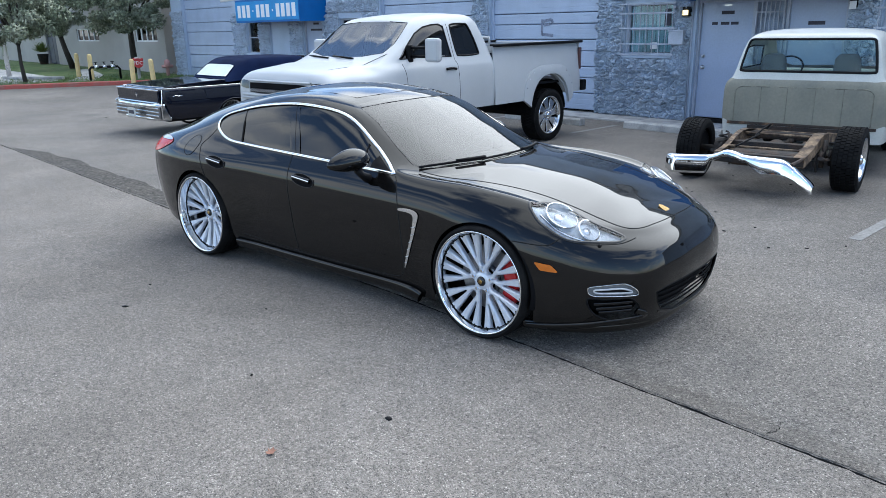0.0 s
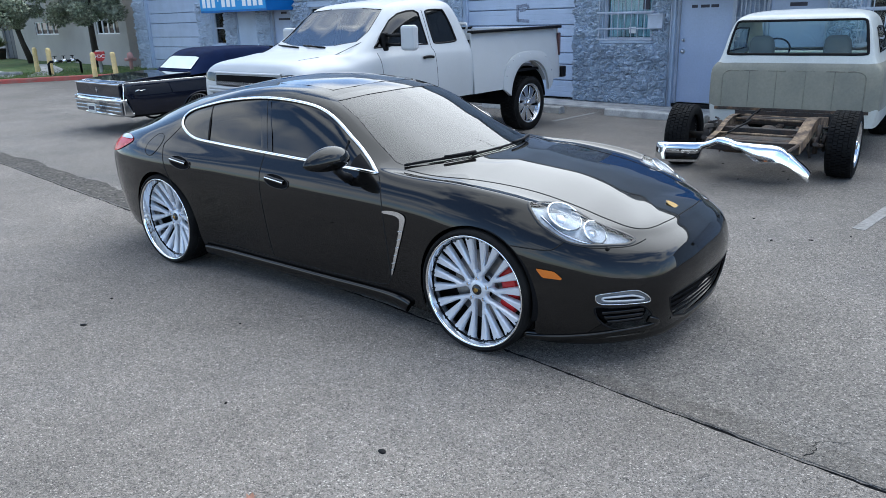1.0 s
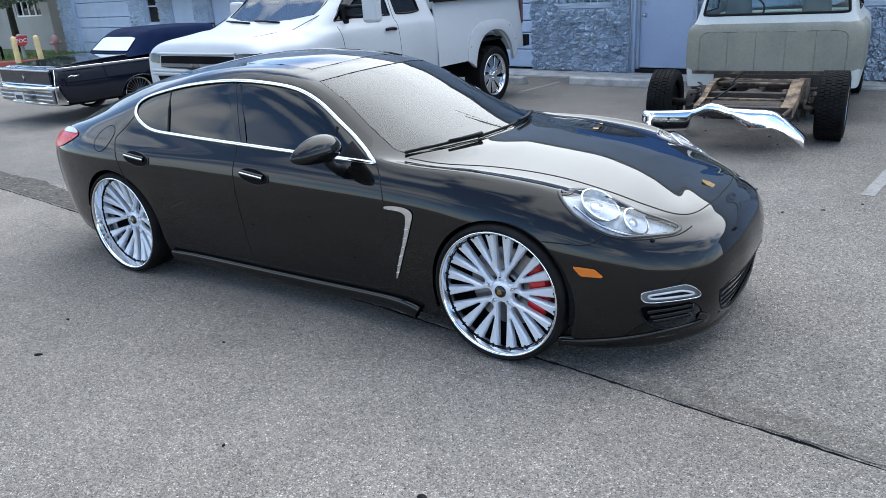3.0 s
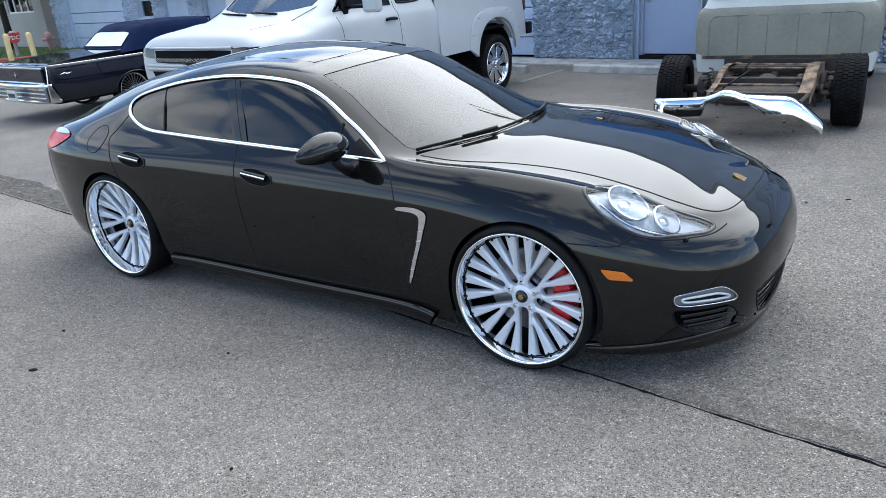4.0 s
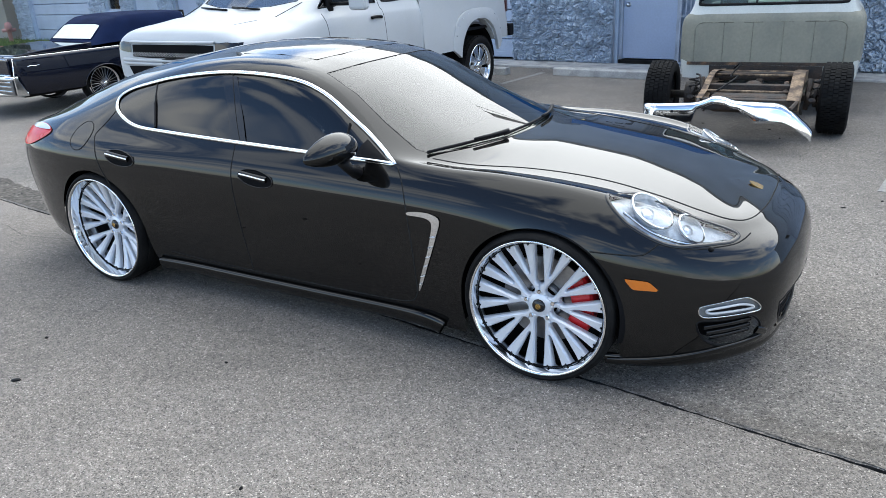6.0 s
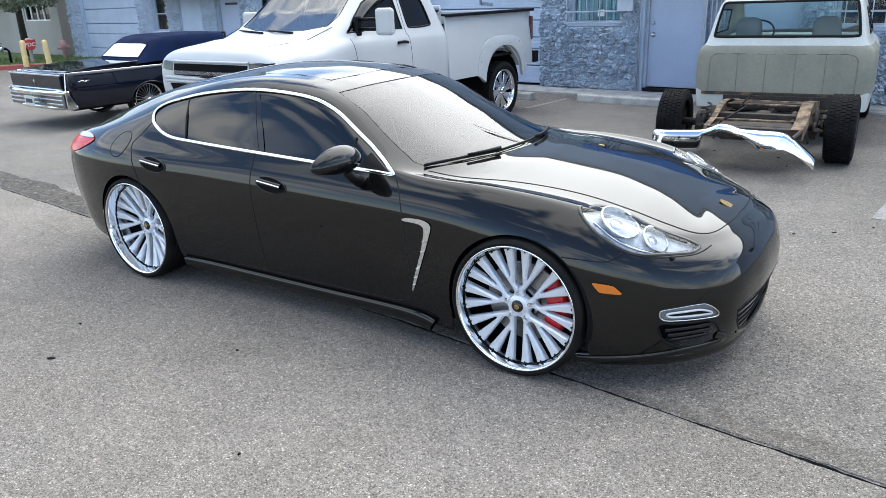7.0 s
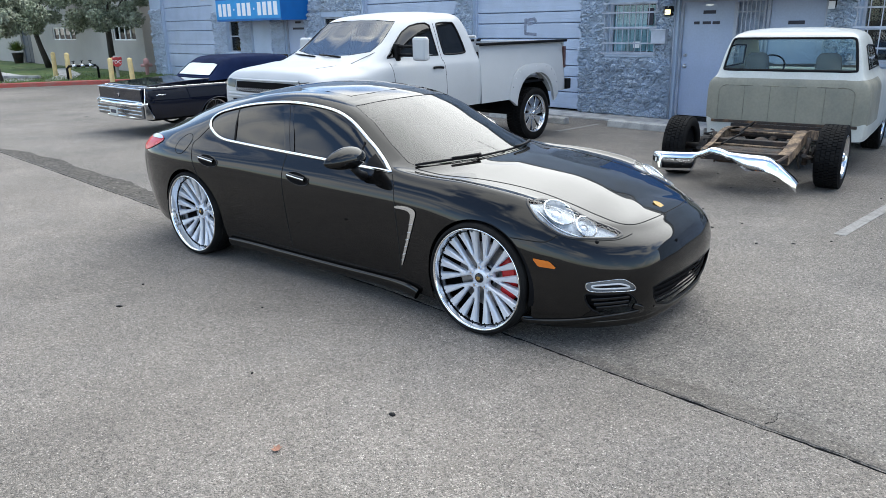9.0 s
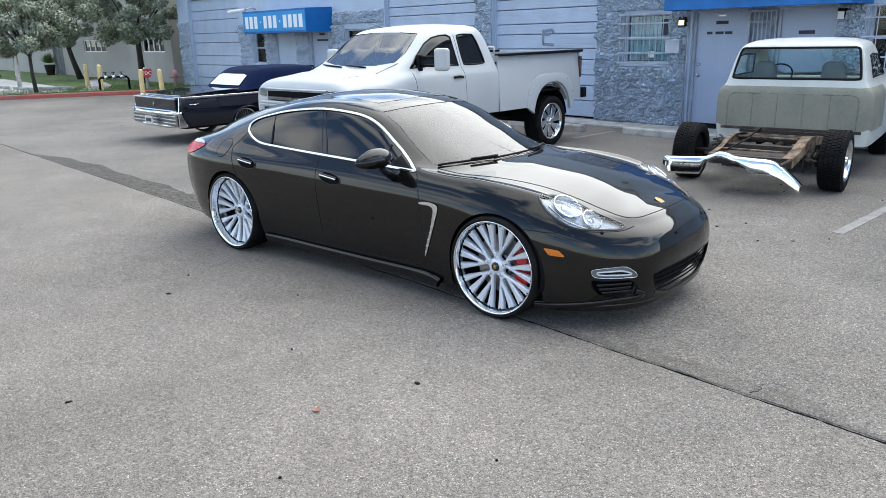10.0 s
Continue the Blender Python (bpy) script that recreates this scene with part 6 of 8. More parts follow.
    # dark slab fills the space between cab and bed as its shade
    part("bed_gap", boxes((1.380, 1.428, -0.92, 0.92, 0.74, 1.45)), M_DARK, root)
    part("bed_floor", boxes((x0, x1, -0.94, 0.94, 0.92, 0.96)), M_BLACK, root)
    part("bed_front", boxes((x1 - 0.03, x1, -0.94, 0.94, 0.75, zt)), M_WPAINT, root)
    part("tailgate", boxes((x0 - 0.02, x0 + 0.04, -0.90, 0.90, 0.80, zt + 0.01), bevel=0.012), M_WPAINT, root)
    part("step_bumper", boxes((x0 - 0.17, x0 - 0.03, -0.56, 0.56, 0.74, 0.90), bevel=0.02), M_CHROME, root)
    part("tool_rail", tube([(1.30, 0.80, zt + 0.03), (1.30, 0.80, zt + 0.12), (1.30, -0.80, zt + 0.12), (1.30, -0.80, zt + 0.03)], 0.02), M_WPAINT, root, smooth=True)
    for x_ in (0.0, 3.58):
        part("axle", tube([(x_, -0.85, 0.42), (x_, 0.85, 0.42)], 0.05), M_BLACK, root, smooth=True)
    return root


white_pickup()


def old_convertible():
    root = thing("convertible_car", pose(-10.96, 2.163, 0, 0, 0, 92.42), "black vintage slab-sided convertible with navy cloth top and chrome bumper", "car")
    # lines from the nose back to the tail
    def line(z, yo, zt=None, dx=0.0):
        zt = z if zt is None else zt
        return [(5.45 - dx, 0, zt), (5.43 - dx, 0.5, zt), (5.35 - dx, yo - 0.06, zt), (5.0, yo, zt), (4.2, yo, (z + zt) / 2), (3.4, yo, z), (2.6, yo, z), (1.9, yo, z), (1.2, yo, z), (0.6, yo - 0.005, z), (0.22 + dx, yo - 0.03, z), (0.12 + dx, yo - 0.10, z), (0.08 + dx, 0.5, z), (0.06 + dx, 0, z)]
    lines = [line(0.33, 0.94, 0.33, 0.10), line(0.45, 0.985, 0.45, 0.03), line(0.62, 1.0, 0.62, -0.02), line(0.80, 0.985, 0.80, -0.04), line(0.865, 0.97, 0.86, -0.03), line(0.872, 0.93, 0.865, 0.02), line(0.862, 0.80, 0.86, 0.06)]
    top_ = [(x, y * 0.5, z) for x, y, z in line(0.885, 0.80, 0.88, 0.10)]
    mid_ = [(x, 0, z) for x, y, z in line(0.895, 0.80, 0.89, 0.12)]
    lf = Loft(*lines, top_, mid_)
    arcs = [np.array([lf.side([(cx + 0.37 * math.cos(a), 0.335 + 0.29 * math.sin(a))], ur, (0, 4))[0] for a in np.linspace(0, math.pi, 21)]) for cx, ur in ((4.55, (2, 6)), (1.45, (6, 11)))]
    lf.skin("body", M_NAVY, root, sill_outline(lf, arcs), du=0.2, ds=0.25)
    for sg in (1, -1):
        lf.line("fender_strip", M_CHROME, root, [(u, 5.0) for u in np.linspace(2.6, 11.6, 40)], 0.006, 0.002, False, (sg,), (1.4, 0.7), "bright strip along the fender top")
        for a, cx in zip(arcs, (4.55, 1.45)):
            lf.line("arch_trim", M_NAVY, root, a, 0.010, 0.004, False, (sg,))
            bm = revolve([(0.335, 0.0), (0.372, 0.006), (0.385, 0.03), (0.385, 0.19), (0.37, 0.21)], 40)
            wl_ = part("wheel", bm, M_RUBBER, root, "black tyre with wire spokes", smooth=False, angle=40)
            wl_.matrix_local = (pose(cx, sg * 0.90, 0.332) if sg < 0 else pose(cx, sg * 0.90, 0.332, 0, 0, 180)) @ Matrix.Scale(0.862, 4)
            part("rim", revolve([(0.25, 0.10), (0.262, 0.03), (0.285, 0.0), (0.291, -0.002), (0.291, 0.02)], 40), M_CHROME, wl_, smooth=True)
            sp = part("wire_spoke", tube([(0.04, 0.015, 0), (0.262, 0.04, 0.0)], 0.005, 5), M_STEELDARK, wl_)
            for k in range(1, 24):
                o = sp.copy()
                scene.collection.objects.link(o)
                o.matrix_local = Matrix.Rotation(2 * math.pi * k / 24, 4, "Y")
            part("hub", revolve([(0.001, -0.03), (0.03, -0.025), (0.045, 0.02), (0.06, 0.05)], 20), M_CHROME, wl_, smooth=True)
            # black disc added as shade behind the wire spokes
            part("wheel_back", revolve([(0.26, 0.11), (0.001, 0.11)], 24), M_DARK, wl_)
        part("arch_liner", revolve([(0.45, sg * 0.93), (0.45, sg * 0.6), (0.05, sg * 0.6)], 24, m=Matrix.Translation((1.45, 0, 0.40)), arc=(0, 180)), M_DARK, root)
        part("arch_liner", revolve([(0.45, sg * 0.93), (0.45, sg * 0.6), (0.05, sg * 0.6)], 24, m=Matrix.Translation((4.55, 0, 0.40)), arc=(0, 180)), M_DARK, root)
        # chrome blade on the rear corner of the fender
        part("corner_blade", tube([(0.10, sg * 0.905, 0.86), (0.055, sg * 0.93, 0.62), (0.16, sg * 0.965, 0.34)], [0.008, 0.009, 0.014], 8), M_CHROME, root, smooth=True)
        part("bumper_wing", prism([(0.02, 0.36), (0.02, 0.60), (0.05, 0.62), (0.17, 0.36), (0.14, 0.33)], 0, 0.03, m=Matrix(((1, 0, 0, 0), (0, 0, sg, sg * 0.965), (0, 1, 0, 0), (0, 0, 0, 1))), bevel=0.004), M_CHROME, root)
        tl = part("tail_light", boxes((0.012, 0.06, sg * 0.52 - 0.24, sg * 0.52 + 0.24, 0.43, 0.50), bevel=0.01), M_DARKRED, root)
        part("lamp_bezel", boxes((0.02, 0.07, sg * 0.52 - 0.27, sg * 0.52 + 0.27, 0.40, 0.425), (0.02, 0.07, sg * 0.52 - 0.27, sg * 0.52 + 0.27, 0.505, 0.53), bevel=0.005), M_CHROME, tl)
    # rear panel with its emblem, bumper and plate
    part("rear_panel", boxes((0.03, 0.065, -0.86, 0.86, 0.64, 0.84), bevel=0.01), M_NAVY, root)
    part("panel_trim", boxes((0.018, 0.04, -0.88, 0.88, 0.835, 0.86), (0.018, 0.04, -0.88, 0.88, 0.615, 0.64), bevel=0.006), M_CHROME, root)
    part("emblem", prism([(0, 0.055), (0.012, 0.012), (0.045, 0), (0.012, -0.012), (0, -0.055), (-0.012, -0.012), (-0.045, 0), (-0.012, 0.012)], 0, 0.012, m=Matrix(((0, 0, -1, 0.03), (1, 0, 0, 0), (0, 1, 0, 0.74), (0, 0, 0, 1)))), M_CHROME, root)
    bp = part("rear_bumper", tube([(0.10, 0.95, 0.585), (0.03, 0.90, 0.585), (-0.03, 0.6, 0.585), (-0.05, 0, 0.585), (-0.03, -0.6, 0.585), (0.03, -0.90, 0.585), (0.10, -0.95, 0.585)], 0.042, 10, flat=(0.9, 0.8)), M_CHROME, root, "broad chrome rear bumper", smooth=True)
    part("bumper_lower", tube([(0.20, 0.94, 0.35), (0.08, 0.88, 0.35), (0.02, 0.5, 0.34), (0.02, -0.5, 0.34), (0.08, -0.88, 0.35), (0.20, -0.94, 0.35)], 0.035, 8, flat=(0.7, 0.9)), M_CHROME, bp, smooth=True)
    part("bumper_panel", boxes((0.005, 0.06, -0.93, 0.93, 0.35, 0.57), bevel=0.01), M_STEELDARK, bp)
    for z_ in (0.535, 0.47, 0.405):
        part("bumper_bar", boxes((-0.012, 0.012, -0.90, 0.90, z_ - 0.012, z_ + 0.012), bevel=0.005), M_CHROME, bp)
    pl = part("number_plate", boxes((-0.115, -0.10, -0.155, 0.155, 0.36, 0.52), bevel=0.003), M_CREAMW, bp, "white number plate with plain bars")
    part("plate_bar", boxes((-0.119, -0.115, -0.11, 0.11, 0.41, 0.475)), M_INK, pl)
    # script on the quarter panel, as a slim bar
    part("script_badge", tube([(0.24, -1.003, 0.735), (0.30, -1.004, 0.75), (0.35, -1.004, 0.737), (0.42, -1.004, 0.748)], 0.007, 6), M_CHROME, root, smooth=True)
    # deck lid
    part("deck_lid", prism([(0.16, 0.875), (0.20, 0.893), (0.60, 0.928), (1.00, 0.950), (1.42, 0.962), (1.42, 0.88)], -0.78, 0.78, m=Matrix(((1, 0, 0, 0), (0, 0, 1, 0), (0, 1, 0, 0), (0, 0, 0, 1))), bevel=0.01), M_NAVY, root)
    # cloth top
    tl_ = [[(3.30, 0.0, 0.93), (3.30, 0.4, 0.93), (3.25, 0.80, 0.93), (2.9, 0.84, 0.93), (2.4, 0.85, 0.93), (2.0, 0.84, 0.93), (1.70, 0.80, 0.92), (1.45, 0.70, 0.90), (1.40, 0.4, 0.90), (1.40, 0, 0.90)],
           [(3.30, 0.0, 1.12), (3.30, 0.4, 1.12), (3.25, 0.74, 1.12), (2.9, 0.78, 1.12), (2.4, 0.79, 1.12), (2.0, 0.77, 1.12), (1.80, 0.73, 1.08), (1.62, 0.63, 1.04), (1.57, 0.38, 1.03), (1.56, 0, 1.03)],
           [(3.30, 0.0, 1.27), (3.30, 0.4, 1.27), (3.26, 0.66, 1.27), (2.9, 0.70, 1.275), (2.4, 0.71, 1.275), (2.05, 0.69, 1.265), (1.92, 0.65, 1.24), (1.80, 0.56, 1.20), (1.76, 0.36, 1.19), (1.75, 0, 1.19)],
           [(3.28, 0.0, 1.315), (3.28, 0.35, 1.315), (3.24, 0.52, 1.315), (2.9, 0.55, 1.325), (2.4, 0.56, 1.33), (2.1, 0.54, 1.32), (2.0, 0.50, 1.295), (1.92, 0.44, 1.28), (1.90, 0.3, 1.275), (1.89, 0, 1.275)],
           [(3.20, 0, 1.33), (3.19, 0, 1.33), (3.15, 0, 1.335), (2.9, 0, 1.345), (2.4, 0, 1.35), (2.15, 0, 1.34), (2.08, 0, 1.325), (2.05, 0, 1.315), (2.03, 0, 1.31), (2.02, 0, 1.31)]]
    sf = Loft(*tl_)
    s_out = [(0, 0), (sf.nu, 0)] + [(sf.nu, s) for s in np.arange(1, sf.ns * 4 + 1) / 4] + [(u, sf.ns) for u in np.arange(sf.nu * 4 - 1, -1, -1) / 4] + [(0, s) for s in np.arange(sf.ns * 4 - 1, 0, -1) / 4]
    s_out = [(u, 0.0) for u in np.arange(0, sf.nu * 4 + 1) / 4] + s_out[2:]
    ct = sf.skin("cloth_top", M_TOPCLOTH, root, s_out, du=0.2, ds=0.2, label="navy cloth folding top, raised")
    rw = sf.front([(0.0, 1.205), (0.40, 1.205), (0.55, 1.18), (0.60, 0.985), (0.0, 0.985)], (7.0, 9), (0, 4))
    sf.skin("rear_window", M_VINYLWIN, ct, rw, lift=0.006, label="pale rear window in the cloth top")
    sf.line("window_seam", M_TOPCLOTH, ct, rw, 0.012, 0.004, False, (1, -1))
    part("windscreen_frame", tube([(3.30, 0.70, 0.90), (3.30, 0.66, 1.30), (3.30, -0.66, 1.30), (3.30, -0.70, 0.90)], 0.02), M_BLACK, root, smooth=True)
    part("floor_pan", boxes((0.3, 5.2, -0.62, 0.62, 0.26, 0.31)), M_BLACK, root)
    for x_ in (1.45, 4.55):
        part("axle", tube([(x_, -0.8, 0.385), (x_, 0.8, 0.385)], 0.04), M_BLACK, root, smooth=True)
    return root


old_convertible()


def project_pickup():
    """The old pickup with its bed off: cab from behind, bare frame, rear axle, wheels and a hanging bumper."""
    root = thing("project_pickup", pose(-0.83, 6.50, 0, 0, 0, 100.0), "old khaki and white pickup on a bare rusty frame", "pickup truck")
    def line(pts):
        return [(x, y, z) for x, y, z in pts]
    st = [(3.25, 0), (3.22, 0.55), (3.10, 0.88), (2.6, 0.95), (1.9, 0.96), (1.5, 0.965), (1.1, 0.97), (0.7, 0.97), (0.35, 0.97), (0.12, 0.955), (0.03, 0.90), (0.0, 0.6), (0.0, 0)]
    def at(z, k=1.0, back=0.0, zf=None, kf=None):
        out = []
        for i, (x, y) in enumerate(st):
            f = i <= 4
            out.append((x + (back if i >= 9 else 0.0), y * ((kf or k) if f else k), (zf or z) if f else z))
        return out
    l0 = at(0.40, 0.97)
    l1 = at(0.60, 0.995)
    l2 = at(0.85, 1.0, 0, 0.80)
    l3 = at(1.05, 0.985, 0.0, 0.98)
    l4 = [(x + (0.03 if i >= 9 else 0), y * (0.90 if i >= 5 else 0.93), 1.18 if i >= 5 else 1.08) for i, (x, y) in enumerate(st)]
    l5 = [(3.0, 0, 1.10), (2.98, 0.45, 1.10), (2.9, 0.7, 1.10), (2.5, 0.75, 1.12), (1.9, 0.78, 1.15), (1.52, 0.82, 1.25), (1.12, 0.80, 1.46), (0.75, 0.79, 1.50), (0.42, 0.79, 1.50), (0.22, 0.78, 1.50), (0.14, 0.735, 1.50), (0.11, 0.5, 1.50), (0.11, 0, 1.50)]
    l6 = [(2.9, 0, 1.12), (2.88, 0.4, 1.12), (2.8, 0.55, 1.12), (2.4, 0.6, 1.14), (1.9, 0.62, 1.17), (1.45, 0.66, 1.35), (1.12, 0.70, 1.62), (0.80, 0.70, 1.665), (0.48, 0.70, 1.665), (0.28, 0.69, 1.655), (0.21, 0.65, 1.65), (0.18, 0.45, 1.65), (0.18, 0, 1.65)]
    l7 = [(2.7, 0, 1.14), (2.68, 0.25, 1.14), (2.6, 0.35, 1.14), (2.3, 0.38, 1.16), (1.9, 0.40, 1.19), (1.42, 0.45, 1.40), (1.12, 0.46, 1.68), (0.85, 0.46, 1.715), (0.55, 0.46, 1.72), (0.40, 0.45, 1.71), (0.36, 0.42, 1.705), (0.34, 0.3, 1.70), (0.34, 0, 1.70)]
    l8 = [(x, 0, z + 0.012) for x, y, z in l7]
    l8 = [(x - 0.0 if i < 9 else x + 0.05, 0, z) for i, (x, y, z) in enumerate(l8)]
    lf = Loft(l0, l1, l2, l3, l4, l5, l6, l7, l8)
    out = [(u, 0.0) for u in np.arange(0, lf.nu * 4 + 1) / 4] + [(lf.nu, s) for s in np.arange(1, lf.ns * 4 + 1) / 4] + [(u, lf.ns) for u in np.arange(lf.nu * 4 - 1, -1, -1) / 4] + [(0, s) for s in np.arange(lf.ns * 4 - 1, 0, -1) / 4]
    w_rear = np.concatenate([lf.front([(0.0, 1.225)], (10, 12), (3.5, 6.2)), lf.front(smooth_line([(0.60, 1.225), (0.745, 1.23), (0.765, 1.27), (0.715, 1.55), (0.68, 1.605), (0.60, 1.61)], 3), (10, 12), (3.5, 6.2)), lf.front([(0.0, 1.61)], (10, 12), (3.5, 6.2))])
    w_side = lf.side([(1.32, 1.24), (1.12, 1.50), (0.60, 1.52), (0.40, 1.50), (0.36, 1.24)], (4.5, 9.5), (3.4, 5.6))
    w_scr = lf.top([(1.84, 0.0), (1.81, 0.52), (1.56, 0.68), (1.22, 0.65), (1.17, 0.0)], (3.5, 7), (4.5, 8))
    lf.skin("cab", M_CREAMW, root, out, [w_rear, w_side, w_scr], du=0.18, ds=0.2)
    lf.skin("rear_window", M_GLASS_OLD, root, w_rear, lift=-0.006, label="wide greenish rear window")
    lf.line("window_rubber", M_BLACK, root, w_rear, 0.016, 0.0, False, (1, -1), (1, 0.7), ring=8)
    for sg in (1, -1):
        lf.skin("side_window", M_GLASS_OLD, root, w_side, lift=-0.004, sides=(sg,)).data.flip_normals()
        lf.line("window_rubber", M_BLACK, root, w_side, 0.012, 0.0, True, (sg,))
    lf.skin("windscreen", M_GLASS_OLD, root, w_scr, lift=-0.004).data.flip_normals()
    # khaki rear wall with pressed ribs
    bot, top_ = 0.592, 1.125
    band = np.concatenate([lf.front([(0.0, bot), (0.3, bot), (0.6, bot), (0.86, bot)], (9.5, 12), (0.3, 4)), lf.side([(0.10, bot), (0.4, bot), (0.9, bot), (0.9, top_), (0.4, top_), (0.10, top_)], (6.0, 10), (0.3, 4)), lf.front([(0.86, top_), (0.6, top_), (0.3, top_), (0.0, top_)], (9.5, 12), (0.3, 4))])
    band[0, 0] = band[-1, 0] = lf.nu
    band = np.concatenate([band, [(lf.nu, s_) for s_ in np.linspace(band[-1, 1], band[0, 1], 10)[1:-1]]])
    kb = lf.skin("khaki_panel", M_TAN, root, band, lift=0.006, du=0.12, ds=0.12, label="faded khaki cab back with pressed ribs")
    # raised field outline and grooves, their shade and dirt put into a darker khaki
    fld = smooth_line([(0.79, 0.60), (0.79, 0.90), (0.775, 0.995), (0.70, 1.035), (0.60, 1.035)], 5)
    lf.line("pressed_edge", M_TANSHADE, kb, lf.front(fld, (9.5, 12), (0.3, 4)), 0.007, 0.006, False, (1, -1), (1, 0.6))
    for y_ in (0.47, 0.16, -0.16, -0.47):
        sg = 1 if y_ > 0 else -1
        lf.line("pressed_rib", M_TANSHADE, kb, lf.front([(abs(y_), z_) for z_ in (0.60, 0.75, 0.92, 1.035)], (9.5, 12), (0.3, 4)), 0.005, 0.006, False, (sg,), (1, 0.6))
    for y0, y1 in ((0.57, 0.37), (0.26, 0.06)):
        lf.line("pressed_edge", M_TANSHADE, kb, lf.front([(y_, 1.035) for y_ in np.linspace(y0, y1, 6)], (9.5, 12), (0.3, 4)), 0.006, 0.006, False, (1, -1), (1, 0.6))
    part("cab_sill", boxes((-0.012, 0.0, -0.86, 0.86, 0.555, 0.592), bevel=0.003), M_RUST, root)
    part("floor_sill", boxes((-0.016, -0.004, -0.60, 0.60, 0.41, 0.553), bevel=0.003), M_RUSTDARK, root)
    # cabin
    for y_ in (0.42, -0.42):
        bm = boxes((-0.07, 0.07, -0.19, 0.19, 0.0, 0.66), bevel=0.065, m=Matrix.Translation((0.36, y_, 0.78)) @ Matrix.Rotation(radians(-8), 4, "Y"))
        for v in bm.verts:
            if v.co.z > 1.25:
                v.co.y = y_ + (v.co.y - y_) * (1 - 2.2 * (v.co.z - 1.25))
        part("seat_back", bm, M_SEATGREY, root, smooth=False, angle=50)
    part("steering_wheel", ring((1.0, 0.42, 1.22), (-0.75, 0, 0.65), 0.19, 0.012), M_BLACK, root, smooth=True)
    part("dashboard", boxes((1.12, 1.4, -0.80, 0.80, 0.95, 1.20), bevel=0.04), M_CREAMW, root)
    part("cab_floor", boxes((0.05, 1.5, -0.88, 0.88, 0.44, 0.50)), M_DARK, root)
    # frame: two kicked-up rails and crossmembers
    for sg in (1, -1):
        pts = [(0.6, 0.46), (0.05, 0.455), (-0.25, 0.475), (-0.55, 0.52), (-0.85, 0.535), (-1.10, 0.50), (-1.40, 0.435), (-1.72, 0.405)]
        out = [(x, z + 0.06) for x, z in smooth_line(pts, 4)] + [(x, z - 0.06 + 0.02 * (x < -1.3)) for x, z in smooth_line(pts, 4)[::-1]]
        yo = sg * 0.46
        part("frame_rail", prism(out, -0.004, 0.004, m=Matrix(((1, 0, 0, 0), (0, 0, 1, yo), (0, 1, 0, 0), (0, 0, 0, 1)))), M_RAIL, root)
        s_ = smooth_line(pts, 4)
        for dz in (0.06, -0.06):
            bm = bmesh.new()
            prev = None
            for x, z in s_:
                zz = z + dz + (0.02 if dz < 0 and x < -1.3 else 0)
                cur = [bm.verts.new((x, yo, zz)), bm.verts.new((x, yo - sg * (0.055 if sg > 0 else 0.11), zz)), bm.verts.new((x, yo - sg * (0.055 if sg > 0 else 0.11), zz - 0.006)), bm.verts.new((x, yo, zz - 0.006))]
                if prev:
                    for k in range(4):
                        bm.faces.new((prev[k], cur[k], cur[(k + 1) % 4], prev[(k + 1) % 4]))
                prev = cur
            bmesh.ops.recalc_face_normals(bm, faces=bm.faces)
            part("rail_flange", bm, M_RAIL, root)
        part("leaf_spring", tube([(-0.30, sg * 0.56, 0.44), (-0.60, sg * 0.56, 0.36), (-0.87, sg * 0.56, 0.335), (-1.2, sg * 0.56, 0.37), (-1.45, sg * 0.56, 0.43)], 0.035, 6, flat=(1, 0.6)), M_RUSTDARK, root)
        sp = [(-0.95 + 0.055 * math.cos(t), sg * 0.60 + 0.055 * math.sin(t), 0.30 + 0.011 * t) for t in np.linspace(0, 8 * math.pi, 60)]
        part("coil_spring", tube(sp, 0.010, 5), M_RUSTDARK, root)
        part("shock_absorber", tube([(-1.05, sg * 0.50, 0.26), (-0.98, sg * 0.52, 0.56)], 0.026, 8), M_RUSTDARK, root, smooth=True)
        part("brake_drum", revolve([(0.001, 0.0), (0.13, 0.0), (0.14, 0.02), (0.14, 0.10), (0.05, 0.12)], 24, m=Matrix.Translation((-0.87, sg * 0.70, 0.355)) @ Matrix.Rotation(0 if sg < 0 else math.pi, 4, "Z")), M_RUSTDARK, root, smooth=False, angle=40)
        truck_wheel(root, -0.87, sg * 0.985 + 0.10, sg, R=0.355, rim_r=0.235, w=0.265, spokes=5, swirl=0)
        truck_wheel(root, 2.35, sg * 0.93, sg, R=0.355, rim_r=0.225, w=0.24, spokes=5, swirl=0)
        part("hanging_strap", tube([(-1.05, sg * 0.44, 0.42), (-1.12, sg * 0.45, 0.30), (-1.10, sg * 0.47, 0.22)], 0.012, 6), M_RUSTDARK, root)
    for x_, z_, h_ in ((-0.12, 0.46, 0.10), (-0.48, 0.515, 0.06), (-1.12, 0.485, 0.06), (-1.66, 0.405, 0.11)):
        part("crossmember", boxes((x_ - 0.05, x_ + 0.05, -0.46, 0.46, z_ - h_ / 2, z_ + h_ / 2), bevel=0.008), M_RUSTDARK, root)
    for x_, z_, y0, y1 in ((-0.30, 0.525, -0.44, 0.44), (-0.72, 0.545, -0.44, 0.42), (-1.36, 0.475, -0.42, 0.44)):
        part("tie_rod", tube([(x_, y0, z_), (x_ - 0.03, y1, z_ + 0.01)], 0.014, 8), M_RAIL, root, smooth=True)
